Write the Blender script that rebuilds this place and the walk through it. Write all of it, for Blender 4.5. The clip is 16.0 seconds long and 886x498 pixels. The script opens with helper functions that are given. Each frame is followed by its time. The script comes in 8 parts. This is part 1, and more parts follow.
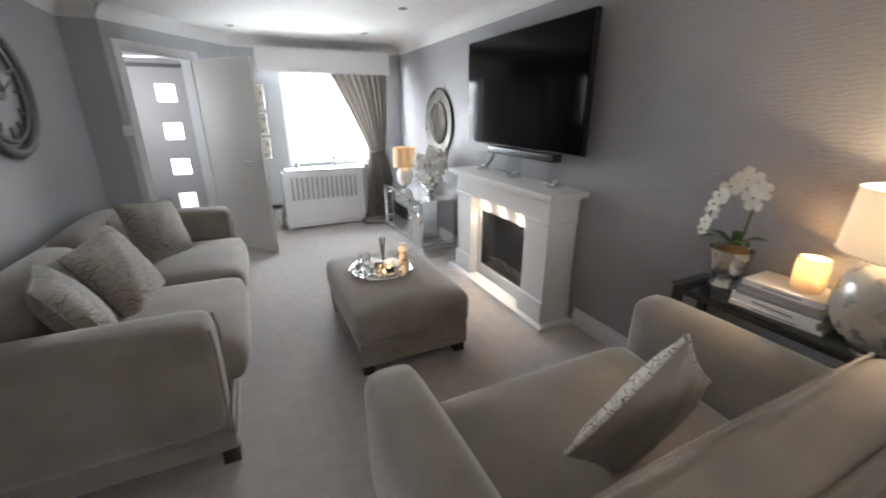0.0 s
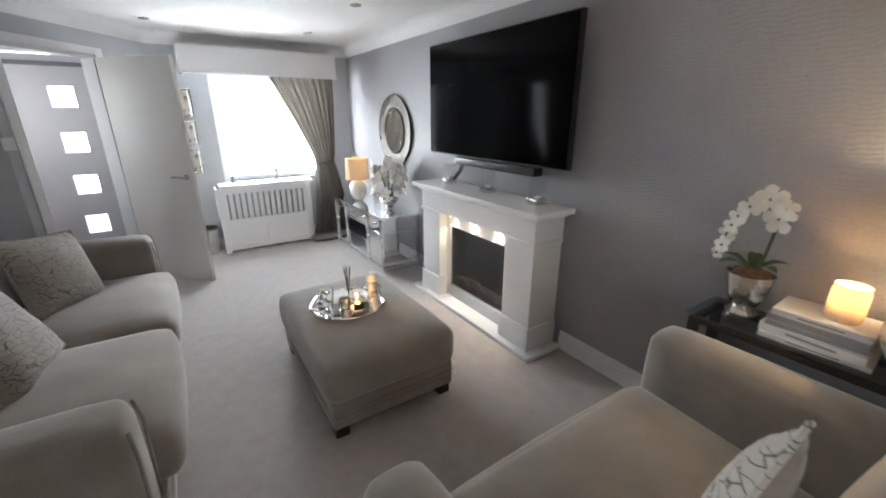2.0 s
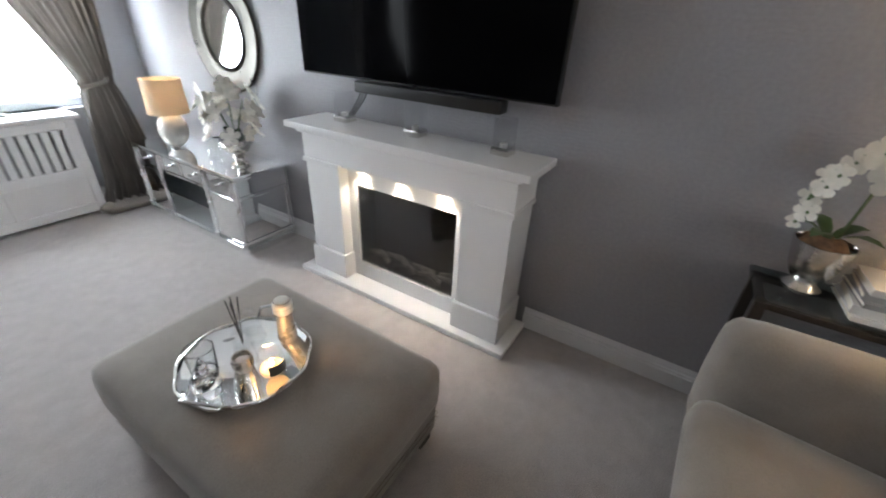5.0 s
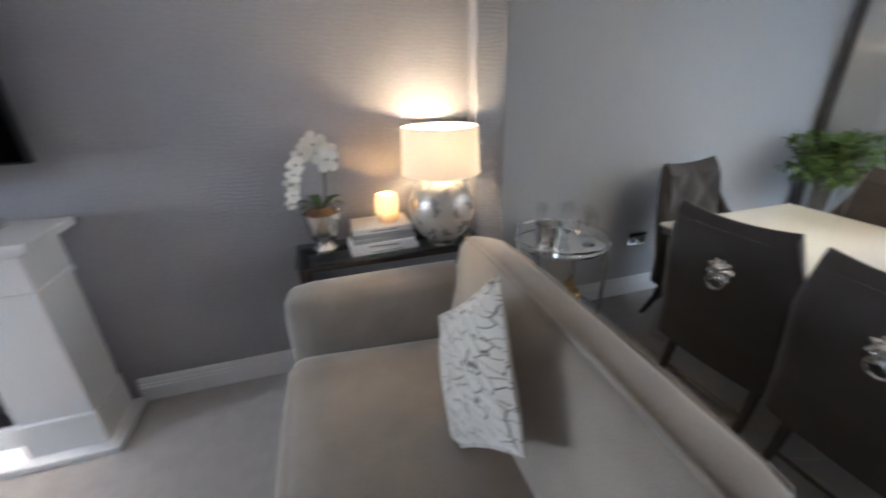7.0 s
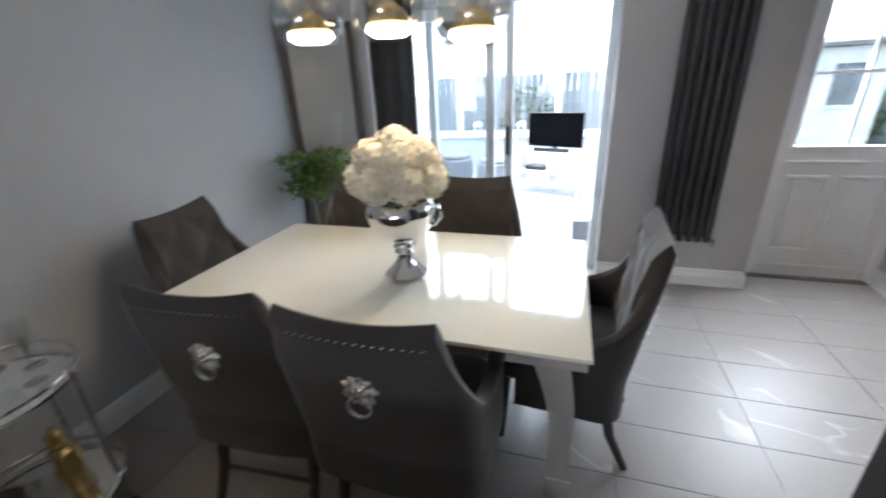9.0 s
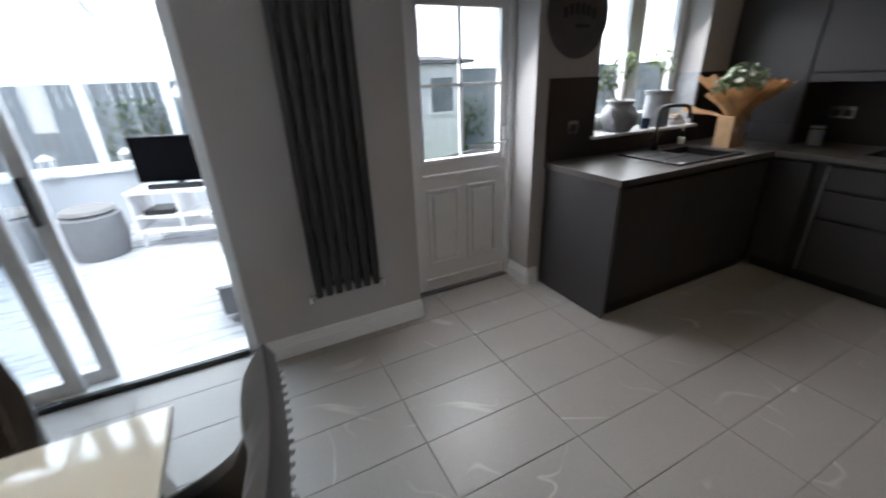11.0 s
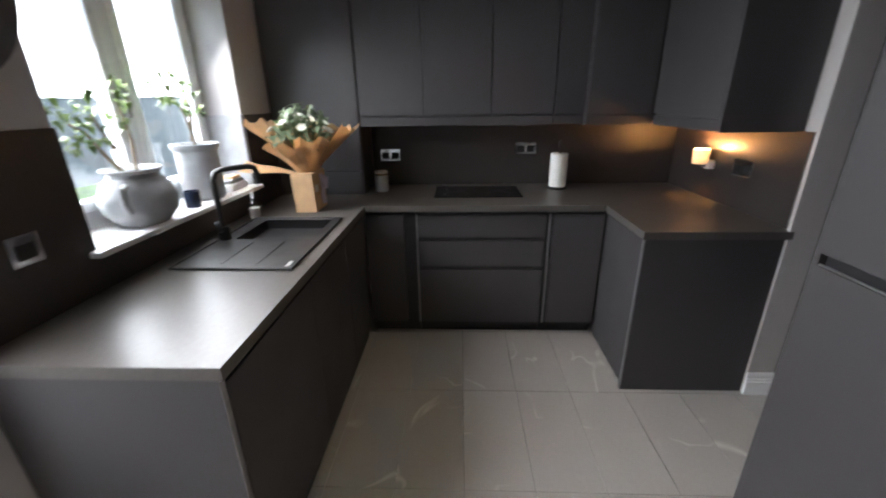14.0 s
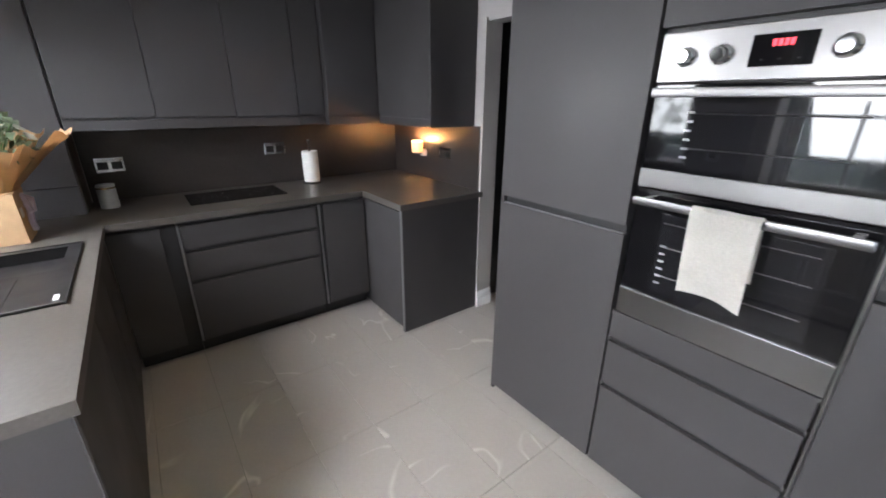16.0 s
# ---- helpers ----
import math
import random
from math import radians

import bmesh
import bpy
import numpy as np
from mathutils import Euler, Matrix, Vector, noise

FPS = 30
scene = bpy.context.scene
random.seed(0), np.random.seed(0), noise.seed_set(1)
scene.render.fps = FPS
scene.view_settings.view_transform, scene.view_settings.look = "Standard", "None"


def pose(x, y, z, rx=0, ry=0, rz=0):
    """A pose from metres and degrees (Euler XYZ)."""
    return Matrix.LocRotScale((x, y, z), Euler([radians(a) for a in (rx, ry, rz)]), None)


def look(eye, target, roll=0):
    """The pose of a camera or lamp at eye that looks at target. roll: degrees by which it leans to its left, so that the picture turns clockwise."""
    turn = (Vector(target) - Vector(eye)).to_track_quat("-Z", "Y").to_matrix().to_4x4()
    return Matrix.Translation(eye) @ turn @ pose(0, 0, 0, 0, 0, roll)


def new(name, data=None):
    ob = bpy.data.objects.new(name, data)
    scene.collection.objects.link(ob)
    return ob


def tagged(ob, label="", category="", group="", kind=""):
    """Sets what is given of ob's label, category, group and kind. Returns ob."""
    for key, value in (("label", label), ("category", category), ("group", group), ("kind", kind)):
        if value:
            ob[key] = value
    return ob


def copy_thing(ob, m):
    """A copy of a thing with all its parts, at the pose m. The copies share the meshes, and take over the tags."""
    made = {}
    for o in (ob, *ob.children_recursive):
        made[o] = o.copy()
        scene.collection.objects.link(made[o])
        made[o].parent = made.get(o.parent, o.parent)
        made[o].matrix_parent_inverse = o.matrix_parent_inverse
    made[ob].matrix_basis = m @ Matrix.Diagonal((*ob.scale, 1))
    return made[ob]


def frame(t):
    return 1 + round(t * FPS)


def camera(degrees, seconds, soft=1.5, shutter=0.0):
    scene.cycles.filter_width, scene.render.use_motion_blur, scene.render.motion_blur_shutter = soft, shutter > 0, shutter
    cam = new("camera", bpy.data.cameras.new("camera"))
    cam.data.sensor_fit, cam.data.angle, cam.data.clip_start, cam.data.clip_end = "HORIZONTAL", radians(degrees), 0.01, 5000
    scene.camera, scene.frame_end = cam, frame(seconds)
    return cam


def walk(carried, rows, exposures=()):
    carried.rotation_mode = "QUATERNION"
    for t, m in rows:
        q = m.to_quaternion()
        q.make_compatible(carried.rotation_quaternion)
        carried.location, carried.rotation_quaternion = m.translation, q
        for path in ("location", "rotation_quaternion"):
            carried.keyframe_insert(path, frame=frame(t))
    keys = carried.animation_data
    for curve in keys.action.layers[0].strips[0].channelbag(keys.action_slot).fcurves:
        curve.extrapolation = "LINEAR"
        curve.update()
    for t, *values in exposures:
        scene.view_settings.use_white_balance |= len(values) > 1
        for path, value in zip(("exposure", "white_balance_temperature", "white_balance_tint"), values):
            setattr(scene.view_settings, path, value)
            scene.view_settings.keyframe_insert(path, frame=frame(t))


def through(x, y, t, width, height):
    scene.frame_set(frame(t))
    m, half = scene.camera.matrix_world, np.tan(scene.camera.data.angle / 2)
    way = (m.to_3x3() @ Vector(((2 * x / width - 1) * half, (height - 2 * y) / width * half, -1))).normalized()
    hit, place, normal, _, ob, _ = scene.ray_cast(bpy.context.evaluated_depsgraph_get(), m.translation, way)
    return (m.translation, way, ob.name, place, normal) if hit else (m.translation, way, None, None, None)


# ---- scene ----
cam = camera(96.2, 16.0, soft=1.9, shutter=0.5)

PATH = [
    (0, (-1.986, 0.822, 1.5), (-1.186, 2.531, 0.838), -0.1),
    (0.5, (-1.956, 0.796, 1.5), (-0.992, 2.416, 0.831), -0.5),
    (1, (-1.957, 0.886, 1.511), (-0.927, 2.465, 0.843), -1.0),
    (1.5, (-1.998, 1.064, 1.538), (-0.957, 2.641, 0.882), -0.5),
    (2, (-1.992, 1.223, 1.526), (-0.949, 2.805, 0.885), -0.0),
    (2.5, (-1.907, 1.455, 1.494), (-0.803, 2.979, 0.817), -0.0),
    (3, (-1.869, 1.697, 1.492), (-0.669, 3.131, 0.783), 0.8),
    (5.5, (-1.79, 2.294, 1.477), (-0.179, 2.971, 0.504), 3.8),
    (6, (-1.933, 2.125, 1.462), (-0.17, 2.484, 0.59), 2.4),
    (6.5, (-1.964, 1.953, 1.495), (-0.148, 1.863, 0.661), -0.7),
    (7, (-1.937, 1.756, 1.474), (-0.18, 1.233, 0.673), -1.5),
    (7.5, (-1.937, 1.545, 1.482), (-0.332, 0.612, 0.738), -1.2),
    (8, (-1.937, 1.421, 1.466), (-0.611, 0.111, 0.743), -2.9),
    (8.5, (-1.899, 1.217, 1.474), (-0.92, -0.363, 0.737), -2.9),
    (9, (-1.927, 1.062, 1.472), (-1.361, -0.697, 0.706), -2.9),
    (10.2, (-2.27, 0.49, 1.468), (-2.44, -1.35, 0.70), -2.6),
    (11.5, (-2.421, -0.027, 1.465), (-3.556, -1.473, 0.677), -2.4),
    (12, (-2.706, -0.134, 1.506), (-4.038, -1.411, 0.736), -2.4),
    (12.5, (-2.878, -0.307, 1.5), (-4.416, -1.344, 0.753), 0.0),
    (13, (-3.065, -0.506, 1.511), (-4.767, -1.283, 0.804), -0.8),
    (13.5, (-3.3, -0.647, 1.476), (-5.114, -1.117, 0.777), -2.0),
    (14, (-3.411, -0.787, 1.498), (-5.283, -0.869, 0.799), -0.9),
    (14.5, (-3.493, -0.914, 1.508), (-5.349, -0.604, 0.831), -0.9),
    (15, (-3.478, -0.941, 1.495), (-5.223, -0.257, 0.798), -2.1),
    (15.5, (-3.299, -1.013, 1.485), (-4.893, -0.025, 0.789), -0.5),
    (16, (-3.163, -1.142, 1.511), (-4.657, -0.012, 0.811), 0.3),
]
EXPOSURES = [(0, 0.92, 6800, 10), (3.0, 0.9, 6700, 10), (5.5, 0.85, 6500, 10), (6.8, 1.15, 6050, 10), (8.0, 1.2, 6000, 10), (9.2, 0.8, 6200, 10), (11.3, -0.15, 6500, 10), (12.0, 0.03, 6500, 10), (13.0, 0.22, 6500, 10), (14.0, 0.82, 6500, 10), (16.0, 1.3, 6500, 10)]
walk(cam, [(t, look(eye, target, roll)) for t, eye, target, roll in PATH], EXPOSURES)


# ---- light ----
world = bpy.data.worlds.new("sky")
scene.world = world
world.use_nodes = True
_nt = world.node_tree
_sky = _nt.nodes.new("ShaderNodeTexSky")
_sky.sky_type = "NISHITA"
_sky.sun_disc = False
_sky.sun_elevation = radians(58)
_sky.sun_rotation = radians(55)
_bg = _nt.nodes["Background"]
_nt.links.new(_sky.outputs[0], _bg.inputs[0])
_bg.inputs[1].default_value = 0.15

_sun = new("sun", bpy.data.lights.new("sun", "SUN"))
_sun.data.energy = 2.6
_sun.data.angle = radians(20)
_sun.data.color = (1, 0.96, 0.9)
_sun.matrix_world = look((5, 3.5, 10), (0, 0, 0))


def area(name, at, aim, sx, sy, watts, color=(0.86, 0.93, 1), spread=180):
    ob = new(name, bpy.data.lights.new(name, "AREA"))
    ob.data.shape, ob.data.size, ob.data.size_y, ob.data.energy, ob.data.color = "RECTANGLE", sx, sy, watts, color
    ob.data.spread = radians(spread)
    ob.matrix_world = look(at, aim)
    return ob


def bulb(name, at, watts, color=(1, 0.74, 0.45), r=0.03):
    ob = new(name, bpy.data.lights.new(name, "POINT"))
    ob.data.energy, ob.data.color, ob.data.shadow_soft_size = watts, color, r
    ob.location = at
    return ob


def spot(name, at, aim, watts, angle=80, color=(1, 0.85, 0.65), r=0.02, blend=0.6):
    ob = new(name, bpy.data.lights.new(name, "SPOT"))
    ob.data.energy, ob.data.color, ob.data.shadow_soft_size = watts, color, r
    ob.data.spot_size, ob.data.spot_blend = radians(angle), blend
    ob.matrix_world = look(at, aim)
    return ob


# daylight standing in the openings
area("window_daylight", (-1.0, 6.64, 1.36), (-1.0, 3.0, 0.9), 1.15, 1.1, 52)
area("kitchen_window_daylight", (-5.15, -2.28, 1.6), (-5.1, -1.0, 0.55), 1.0, 0.95, 28, (0.95, 0.96, 1), 130)
area("back_door_daylight", (-3.68, -2.36, 1.42), (-3.68, -1.2, 0.35), 0.55, 0.8, 18, (0.95, 0.96, 1), 130)
area("conservatory_roof_daylight", (-1.4, -3.9, 2.9), (-1.4, -3.7, 0), 3.4, 2.8, 350, (0.8, 0.9, 1))
# added fill lamp to brighten the lobby; the wall behind it has no window
area("lobby_fill_lamp", (-3.38, 6.1, 1.3), (-2.4, 6.3, 1.2), 0.3, 1.4, 7)


# ---- materials ----
def _nodes(name):
    m = bpy.data.materials.new(name)
    m.use_nodes = True
    nt = m.node_tree
    return m, nt, nt.nodes["Principled BSDF"]


def mat(name, color, rough=0.6, metal=0.0, vary=0.12, scale=6.0, grain=0.0, grain_scale=200.0, bump=0.0, bump_scale=150.0, bump_dist=0.002, sheen=0.0, spec=None, coat=0.0, rand=0.0, stretch=(1, 1, 1), rough_vary=0.08):
    """Plain surface: two scales of tone, fine relief."""
    m, nt, b = _nodes(name)
    L = nt.links.new
    tc = nt.nodes.new("ShaderNodeTexCoord")
    mp = nt.nodes.new("ShaderNodeMapping")
    mp.inputs["Scale"].default_value = stretch
    L(tc.outputs["Object"], mp.inputs[0])
    n1 = nt.nodes.new("ShaderNodeTexNoise")
    n1.inputs["Scale"].default_value, n1.inputs["Detail"].default_value = scale, 4
    L(mp.outputs[0], n1.inputs["Vector"])
    n2 = nt.nodes.new("ShaderNodeTexNoise")
    n2.inputs["Scale"].default_value, n2.inputs["Detail"].default_value = grain_scale, 3
    L(mp.outputs[0], n2.inputs["Vector"])
    r1 = nt.nodes.new("ShaderNodeMapRange")
    r1.inputs[1].default_value, r1.inputs[2].default_value = 0.3, 0.7
    r1.inputs[3].default_value, r1.inputs[4].default_value = 1 - vary, 1 + vary
    L(n1.outputs[0], r1.inputs[0])
    r2 = nt.nodes.new("ShaderNodeMapRange")
    r2.inputs[1].default_value, r2.inputs[2].default_value = 0.3, 0.7
    r2.inputs[3].default_value, r2.inputs[4].default_value = 1 - grain, 1 + grain
    L(n2.outputs[0], r2.inputs[0])
    mul = nt.nodes.new("ShaderNodeMath")
    mul.operation = "MULTIPLY"
    L(r1.outputs[0], mul.inputs[0]), L(r2.outputs[0], mul.inputs[1])
    val = mul.outputs[0]
    if rand:
        oi = nt.nodes.new("ShaderNodeObjectInfo")
        r3 = nt.nodes.new("ShaderNodeMapRange")
        r3.inputs[3].default_value, r3.inputs[4].default_value = 1 - rand, 1 + rand
        L(oi.outputs["Random"], r3.inputs[0])
        m2 = nt.nodes.new("ShaderNodeMath")
        m2.operation = "MULTIPLY"
        L(val, m2.inputs[0]), L(r3.outputs[0], m2.inputs[1])
        val = m2.outputs[0]
    vm = nt.nodes.new("ShaderNodeVectorMath")
    vm.operation = "SCALE"
    vm.inputs[0].default_value = color[:3]
    L(val, vm.inputs["Scale"])
    L(vm.outputs[0], b.inputs["Base Color"])
    rr = nt.nodes.new("ShaderNodeMapRange")
    rr.inputs[1].default_value, rr.inputs[2].default_value = 0.3, 0.7
    rr.inputs[3].default_value, rr.inputs[4].default_value = max(0.0, rough - rough_vary), min(1.0, rough + rough_vary)
    L(n1.outputs[0], rr.inputs[0])
    L(rr.outputs[0], b.inputs["Roughness"])
    b.inputs["Metallic"].default_value = metal
    if sheen:
        b.inputs["Sheen Weight"].default_value = sheen
        b.inputs["Sheen Roughness"].default_value = 0.5
    if spec is not None:
        b.inputs["Specular IOR Level"].default_value = spec
    if coat:
        b.inputs["Coat Weight"].default_value = coat
        b.inputs["Coat Roughness"].default_value = 0.05
    if bump:
        n3 = nt.nodes.new("ShaderNodeTexNoise")
        n3.inputs["Scale"].default_value, n3.inputs["Detail"].default_value = bump_scale, 3
        L(mp.outputs[0], n3.inputs["Vector"])
        bp = nt.nodes.new("ShaderNodeBump")
        bp.inputs["Strength"].default_value, bp.inputs["Distance"].default_value = bump, bump_dist
        L(n3.outputs[0], bp.inputs["Height"])
        L(bp.outputs[0], b.inputs["Normal"])
    return m


def glass(name, color=(1, 1, 1), rough=0.0, ior=1.45):
    m, nt, b = _nodes(name)
    b.inputs["Base Color"].default_value = (*color, 1)
    b.inputs["Roughness"].default_value = rough
    b.inputs["Transmission Weight"].default_value = 1
    b.inputs["IOR"].default_value = ior
    return m


def pane_glass(name, tint=(0.97, 0.99, 1.0), gloss=0.08):
    """Thin clear sheet: lets light straight through, with a weak reflection."""
    m, nt, b = _nodes(name)
    tr = nt.nodes.new("ShaderNodeBsdfTransparent")
    tr.inputs[0].default_value = (*tint, 1)
    gl = nt.nodes.new("ShaderNodeBsdfGlossy")
    gl.inputs["Roughness"].default_value = 0.02
    mx = nt.nodes.new("ShaderNodeMixShader")
    mx.inputs[0].default_value = gloss
    nt.links.new(tr.outputs[0], mx.inputs[1])
    nt.links.new(gl.outputs[0], mx.inputs[2])
    nt.links.new(mx.outputs[0], nt.nodes["Material Output"].inputs[0])
    return m


def glow(name, color, strength):
    m, nt, b = _nodes(name)
    b.inputs["Base Color"].default_value = (*color, 1)
    b.inputs["Emission Color"].default_value = (*color, 1)
    b.inputs["Emission Strength"].default_value = strength
    return m


def wave_paper(name, color):
    """Grey wallpaper with fine rippled horizontal relief and a slight pearl gloss."""
    m = mat(name, color, rough=0.5, vary=0.06, scale=2.5, grain=0.05, grain_scale=60)
    nt = m.node_tree
    b = nt.nodes["Principled BSDF"]
    tc = nt.nodes.new("ShaderNodeTexCoord")
    mp = nt.nodes.new("ShaderNodeMapping")
    mp.inputs["Rotation"].default_value = (0, radians(90), 0)
    nt.links.new(tc.outputs["Object"], mp.inputs[0])
    w = nt.nodes.new("ShaderNodeTexWave")
    w.wave_type, w.bands_direction = "BANDS", "X"
    w.inputs["Scale"].default_value, w.inputs["Distortion"].default_value = 17, 9
    w.inputs["Detail"].default_value, w.inputs["Detail Scale"].default_value = 2, 0.6
    nt.links.new(mp.outputs[0], w.inputs["Vector"])
    bp = nt.nodes.new("ShaderNodeBump")
    bp.inputs["Strength"].default_value, bp.inputs["Distance"].default_value = 0.22, 0.003
    nt.links.new(w.outputs[0], bp.inputs["Height"])
    nt.links.new(bp.outputs[0], b.inputs["Normal"])
    return m


def veined(name, color, vein, rough=0.25):
    """Stone-look porcelain with pale veins and a tone of its own for each tile."""
    m = mat(name, color, rough=rough, vary=0.03, scale=2, grain=0.025, grain_scale=60, rand=0.012, rough_vary=0.03)
    nt = m.node_tree
    b = nt.nodes["Principled BSDF"]
    src = b.inputs["Base Color"].links[0].from_socket
    tc = nt.nodes.new("ShaderNodeTexCoord")
    oi = nt.nodes.new("ShaderNodeObjectInfo")
    sc = nt.nodes.new("ShaderNodeVectorMath")
    sc.operation = "SCALE"
    sc.inputs[0].default_value = (31, 17, 5)
    nt.links.new(oi.outputs["Random"], sc.inputs["Scale"])
    ad = nt.nodes.new("ShaderNodeVectorMath")
    nt.links.new(tc.outputs["Object"], ad.inputs[0]), nt.links.new(sc.outputs[0], ad.inputs[1])
    n = nt.nodes.new("ShaderNodeTexNoise")
    n.inputs["Scale"].default_value, n.inputs["Detail"].default_value, n.inputs["Distortion"].default_value = 1.1, 3, 0.8
    nt.links.new(ad.outputs[0], n.inputs["Vector"])
    ramp = nt.nodes.new("ShaderNodeValToRGB")
    e = ramp.color_ramp.elements
    e[0].position, e[0].color = 0.492, (0, 0, 0, 1)
    e[1].position, e[1].color = 0.508, (0, 0, 0, 1)
    k = ramp.color_ramp.elements.new(0.5)
    k.color = (0.55, 0.55, 0.55, 1)
    nt.links.new(n.outputs[0], ramp.inputs[0])
    mx = nt.nodes.new("ShaderNodeMix")
    mx.data_type = "RGBA"
    patch = nt.nodes.new("ShaderNodeTexNoise")
    patch.inputs["Scale"].default_value, patch.inputs["Detail"].default_value = 2.6, 2
    nt.links.new(ad.outputs[0], patch.inputs["Vector"])
    keep = nt.nodes.new("ShaderNodeMapRange")
    keep.inputs[1].default_value, keep.inputs[2].default_value = 0.5, 0.66
    nt.links.new(patch.outputs[0], keep.inputs[0])
    both = nt.nodes.new("ShaderNodeMath")
    both.operation = "MULTIPLY"
    nt.links.new(ramp.outputs[0], both.inputs[0]), nt.links.new(keep.outputs[0], both.inputs[1])
    nt.links.new(both.outputs[0], mx.inputs[0])
    nt.links.new(src, mx.inputs[6])
    mx.inputs[7].default_value = (*vein, 1)
    nt.links.new(mx.outputs[2], b.inputs["Base Color"])
    return m


M = {}
M["paper"] = wave_paper("grey_wallpaper", (0.33, 0.325, 0.345))
M["wall"] = mat("pale_grey_paint", (0.475, 0.49, 0.515), 0.7, vary=0.03, scale=2, grain=0.02, bump=0.08, bump_scale=400)
M["wallkit"] = mat("warm_grey_paint", (0.43, 0.412, 0.405), 0.7, vary=0.03, scale=2, grain=0.02, bump=0.08, bump_scale=400)
M["white"] = mat("white_satin_paint", (0.78, 0.78, 0.79), 0.42, vary=0.02, scale=4, bump=0.04, bump_scale=90, rough_vary=0.02)
M["ceil"] = mat("white_ceiling_paint", (0.8, 0.8, 0.8), 0.8, vary=0.02, scale=2, bump=0.05, bump_scale=300)
M["upvc"] = mat("white_upvc", (0.8, 0.82, 0.84), 0.3, vary=0.02, scale=5)
M["carpet"] = mat("taupe_carpet", (0.5, 0.463, 0.45), 0.95, vary=0.08, scale=14, grain=0.35, grain_scale=260, bump=0.9, bump_scale=320, bump_dist=0.006, sheen=0.3, spec=0.1)
M["tile"] = veined("grey_stone_tile", (0.31, 0.294, 0.28), (0.6, 0.58, 0.55), 0.4)
M["grout"] = mat("grey_grout", (0.15, 0.145, 0.14), 0.9)
M["sofa"] = mat("taupe_velour", (0.265, 0.233, 0.205), 0.88, vary=0.18, scale=4, grain=0.12, grain_scale=300, bump=0.3, bump_scale=500, sheen=0.6, spec=0.12)
M["darkwood"] = mat("dark_wood", (0.03, 0.022, 0.018), 0.4, vary=0.25, scale=8)
M["mdf"] = mat("white_mdf", (0.8, 0.8, 0.81), 0.42, vary=0.01, scale=3, rough_vary=0.01)
M["black"] = mat("black_plastic", (0.012, 0.012, 0.013), 0.35)
M["screen"] = mat("black_screen", (0.0015, 0.0015, 0.002), 0.08, vary=0.0, rough_vary=0.02, spec=0.05)
M["mirror"] = mat("mirror", (0.88, 0.9, 0.9), 0.03, 1.0, vary=0.02, rough_vary=0.02)
M["chrome"] = mat("chrome", (0.8, 0.8, 0.81), 0.08, 1.0, vary=0.03, rough_vary=0.04)
M["steel"] = mat("brushed_steel", (0.19, 0.187, 0.187), 0.34, 1.0, vary=0.03, scale=2, stretch=(0.3, 3, 8), rough_vary=0.04)
M["unit"] = mat("graphite_matt_lacquer", (0.046, 0.0435, 0.046), 0.5, spec=0.42, vary=0.05, scale=2, grain=0.03)
M["unit_tall"] = M["unit"]
M["worktop"] = mat("charcoal_stone_laminate", (0.075, 0.069, 0.064), 0.36, vary=0.08, scale=4, grain=0.1, grain_scale=90, rough_vary=0.03, bump=0.08, bump_scale=200)
M["splash"] = mat("dark_splashback", (0.034, 0.029, 0.028), 0.4, vary=0.12, scale=5, grain=0.1, grain_scale=60)
M["bronze"] = mat("antique_silver_frame", (0.065, 0.06, 0.052), 0.34, 1.0, vary=0.2, scale=14)
M["edgegrey"] = mat("graphite_edging", (0.2, 0.2, 0.21), 0.35, 0.6, vary=0.04)
M["pearl"] = mat("pearl_shell", (0.72, 0.7, 0.67), 0.22, vary=0.1, scale=18, coat=0.4, bump=0.2, bump_scale=40)
M["doorpaint"] = mat("warm_white_door_paint", (0.7, 0.665, 0.635), 0.45, vary=0.03, scale=3, bump=0.04, bump_scale=90)
M["greydoor"] = mat("grey_door_skin", (0.56, 0.53, 0.54), 0.45, vary=0.03, scale=3)
M["glass"] = glass("clear_glass")
M["pane"] = pane_glass("window_glass")
M["chairfab"] = mat("grey_brown_velvet", (0.038, 0.032, 0.03), 0.8, vary=0.14, scale=7, grain=0.06, grain_scale=300, bump=0.2, bump_scale=500, sheen=0.35, spec=0.2)
M["tabletop"] = mat("cream_glass_top", (0.74, 0.71, 0.62), 0.08, vary=0.02, scale=2, coat=0.3, rough_vary=0.02)
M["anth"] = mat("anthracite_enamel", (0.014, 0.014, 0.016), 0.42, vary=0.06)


M["smoke"] = pane_glass("smoked_glass", (0.6, 0.6, 0.62), 0.06)
M["driftwood"] = mat("pale_driftwood", (0.42, 0.39, 0.35), 0.9, vary=0.3, scale=30)
M["bulbglow"] = glow("warm_bulb", (1, 0.78, 0.5), 9)
M["candleglow"] = glow("candle_light", (1, 0.6, 0.25), 7)
M["curtain"] = mat("taupe_satin_curtain", (0.24, 0.215, 0.195), 0.5, vary=0.14, scale=6, sheen=0.3, bump=0.1, bump_scale=300)
M["paleshade"] = None
M["silver"] = mat("hammered_silver", (0.72, 0.71, 0.69), 0.16, 1.0, vary=0.15, scale=20, bump=0.5, bump_scale=45, bump_dist=0.003)
M["gold"] = mat("gold_metal", (0.75, 0.55, 0.25), 0.2, 1.0)
M["petal"] = mat("white_petals", (0.82, 0.8, 0.74), 0.6, vary=0.08, scale=30)
M["cream"] = mat("cream_petals", (0.8, 0.72, 0.56), 0.7, vary=0.1, scale=25)
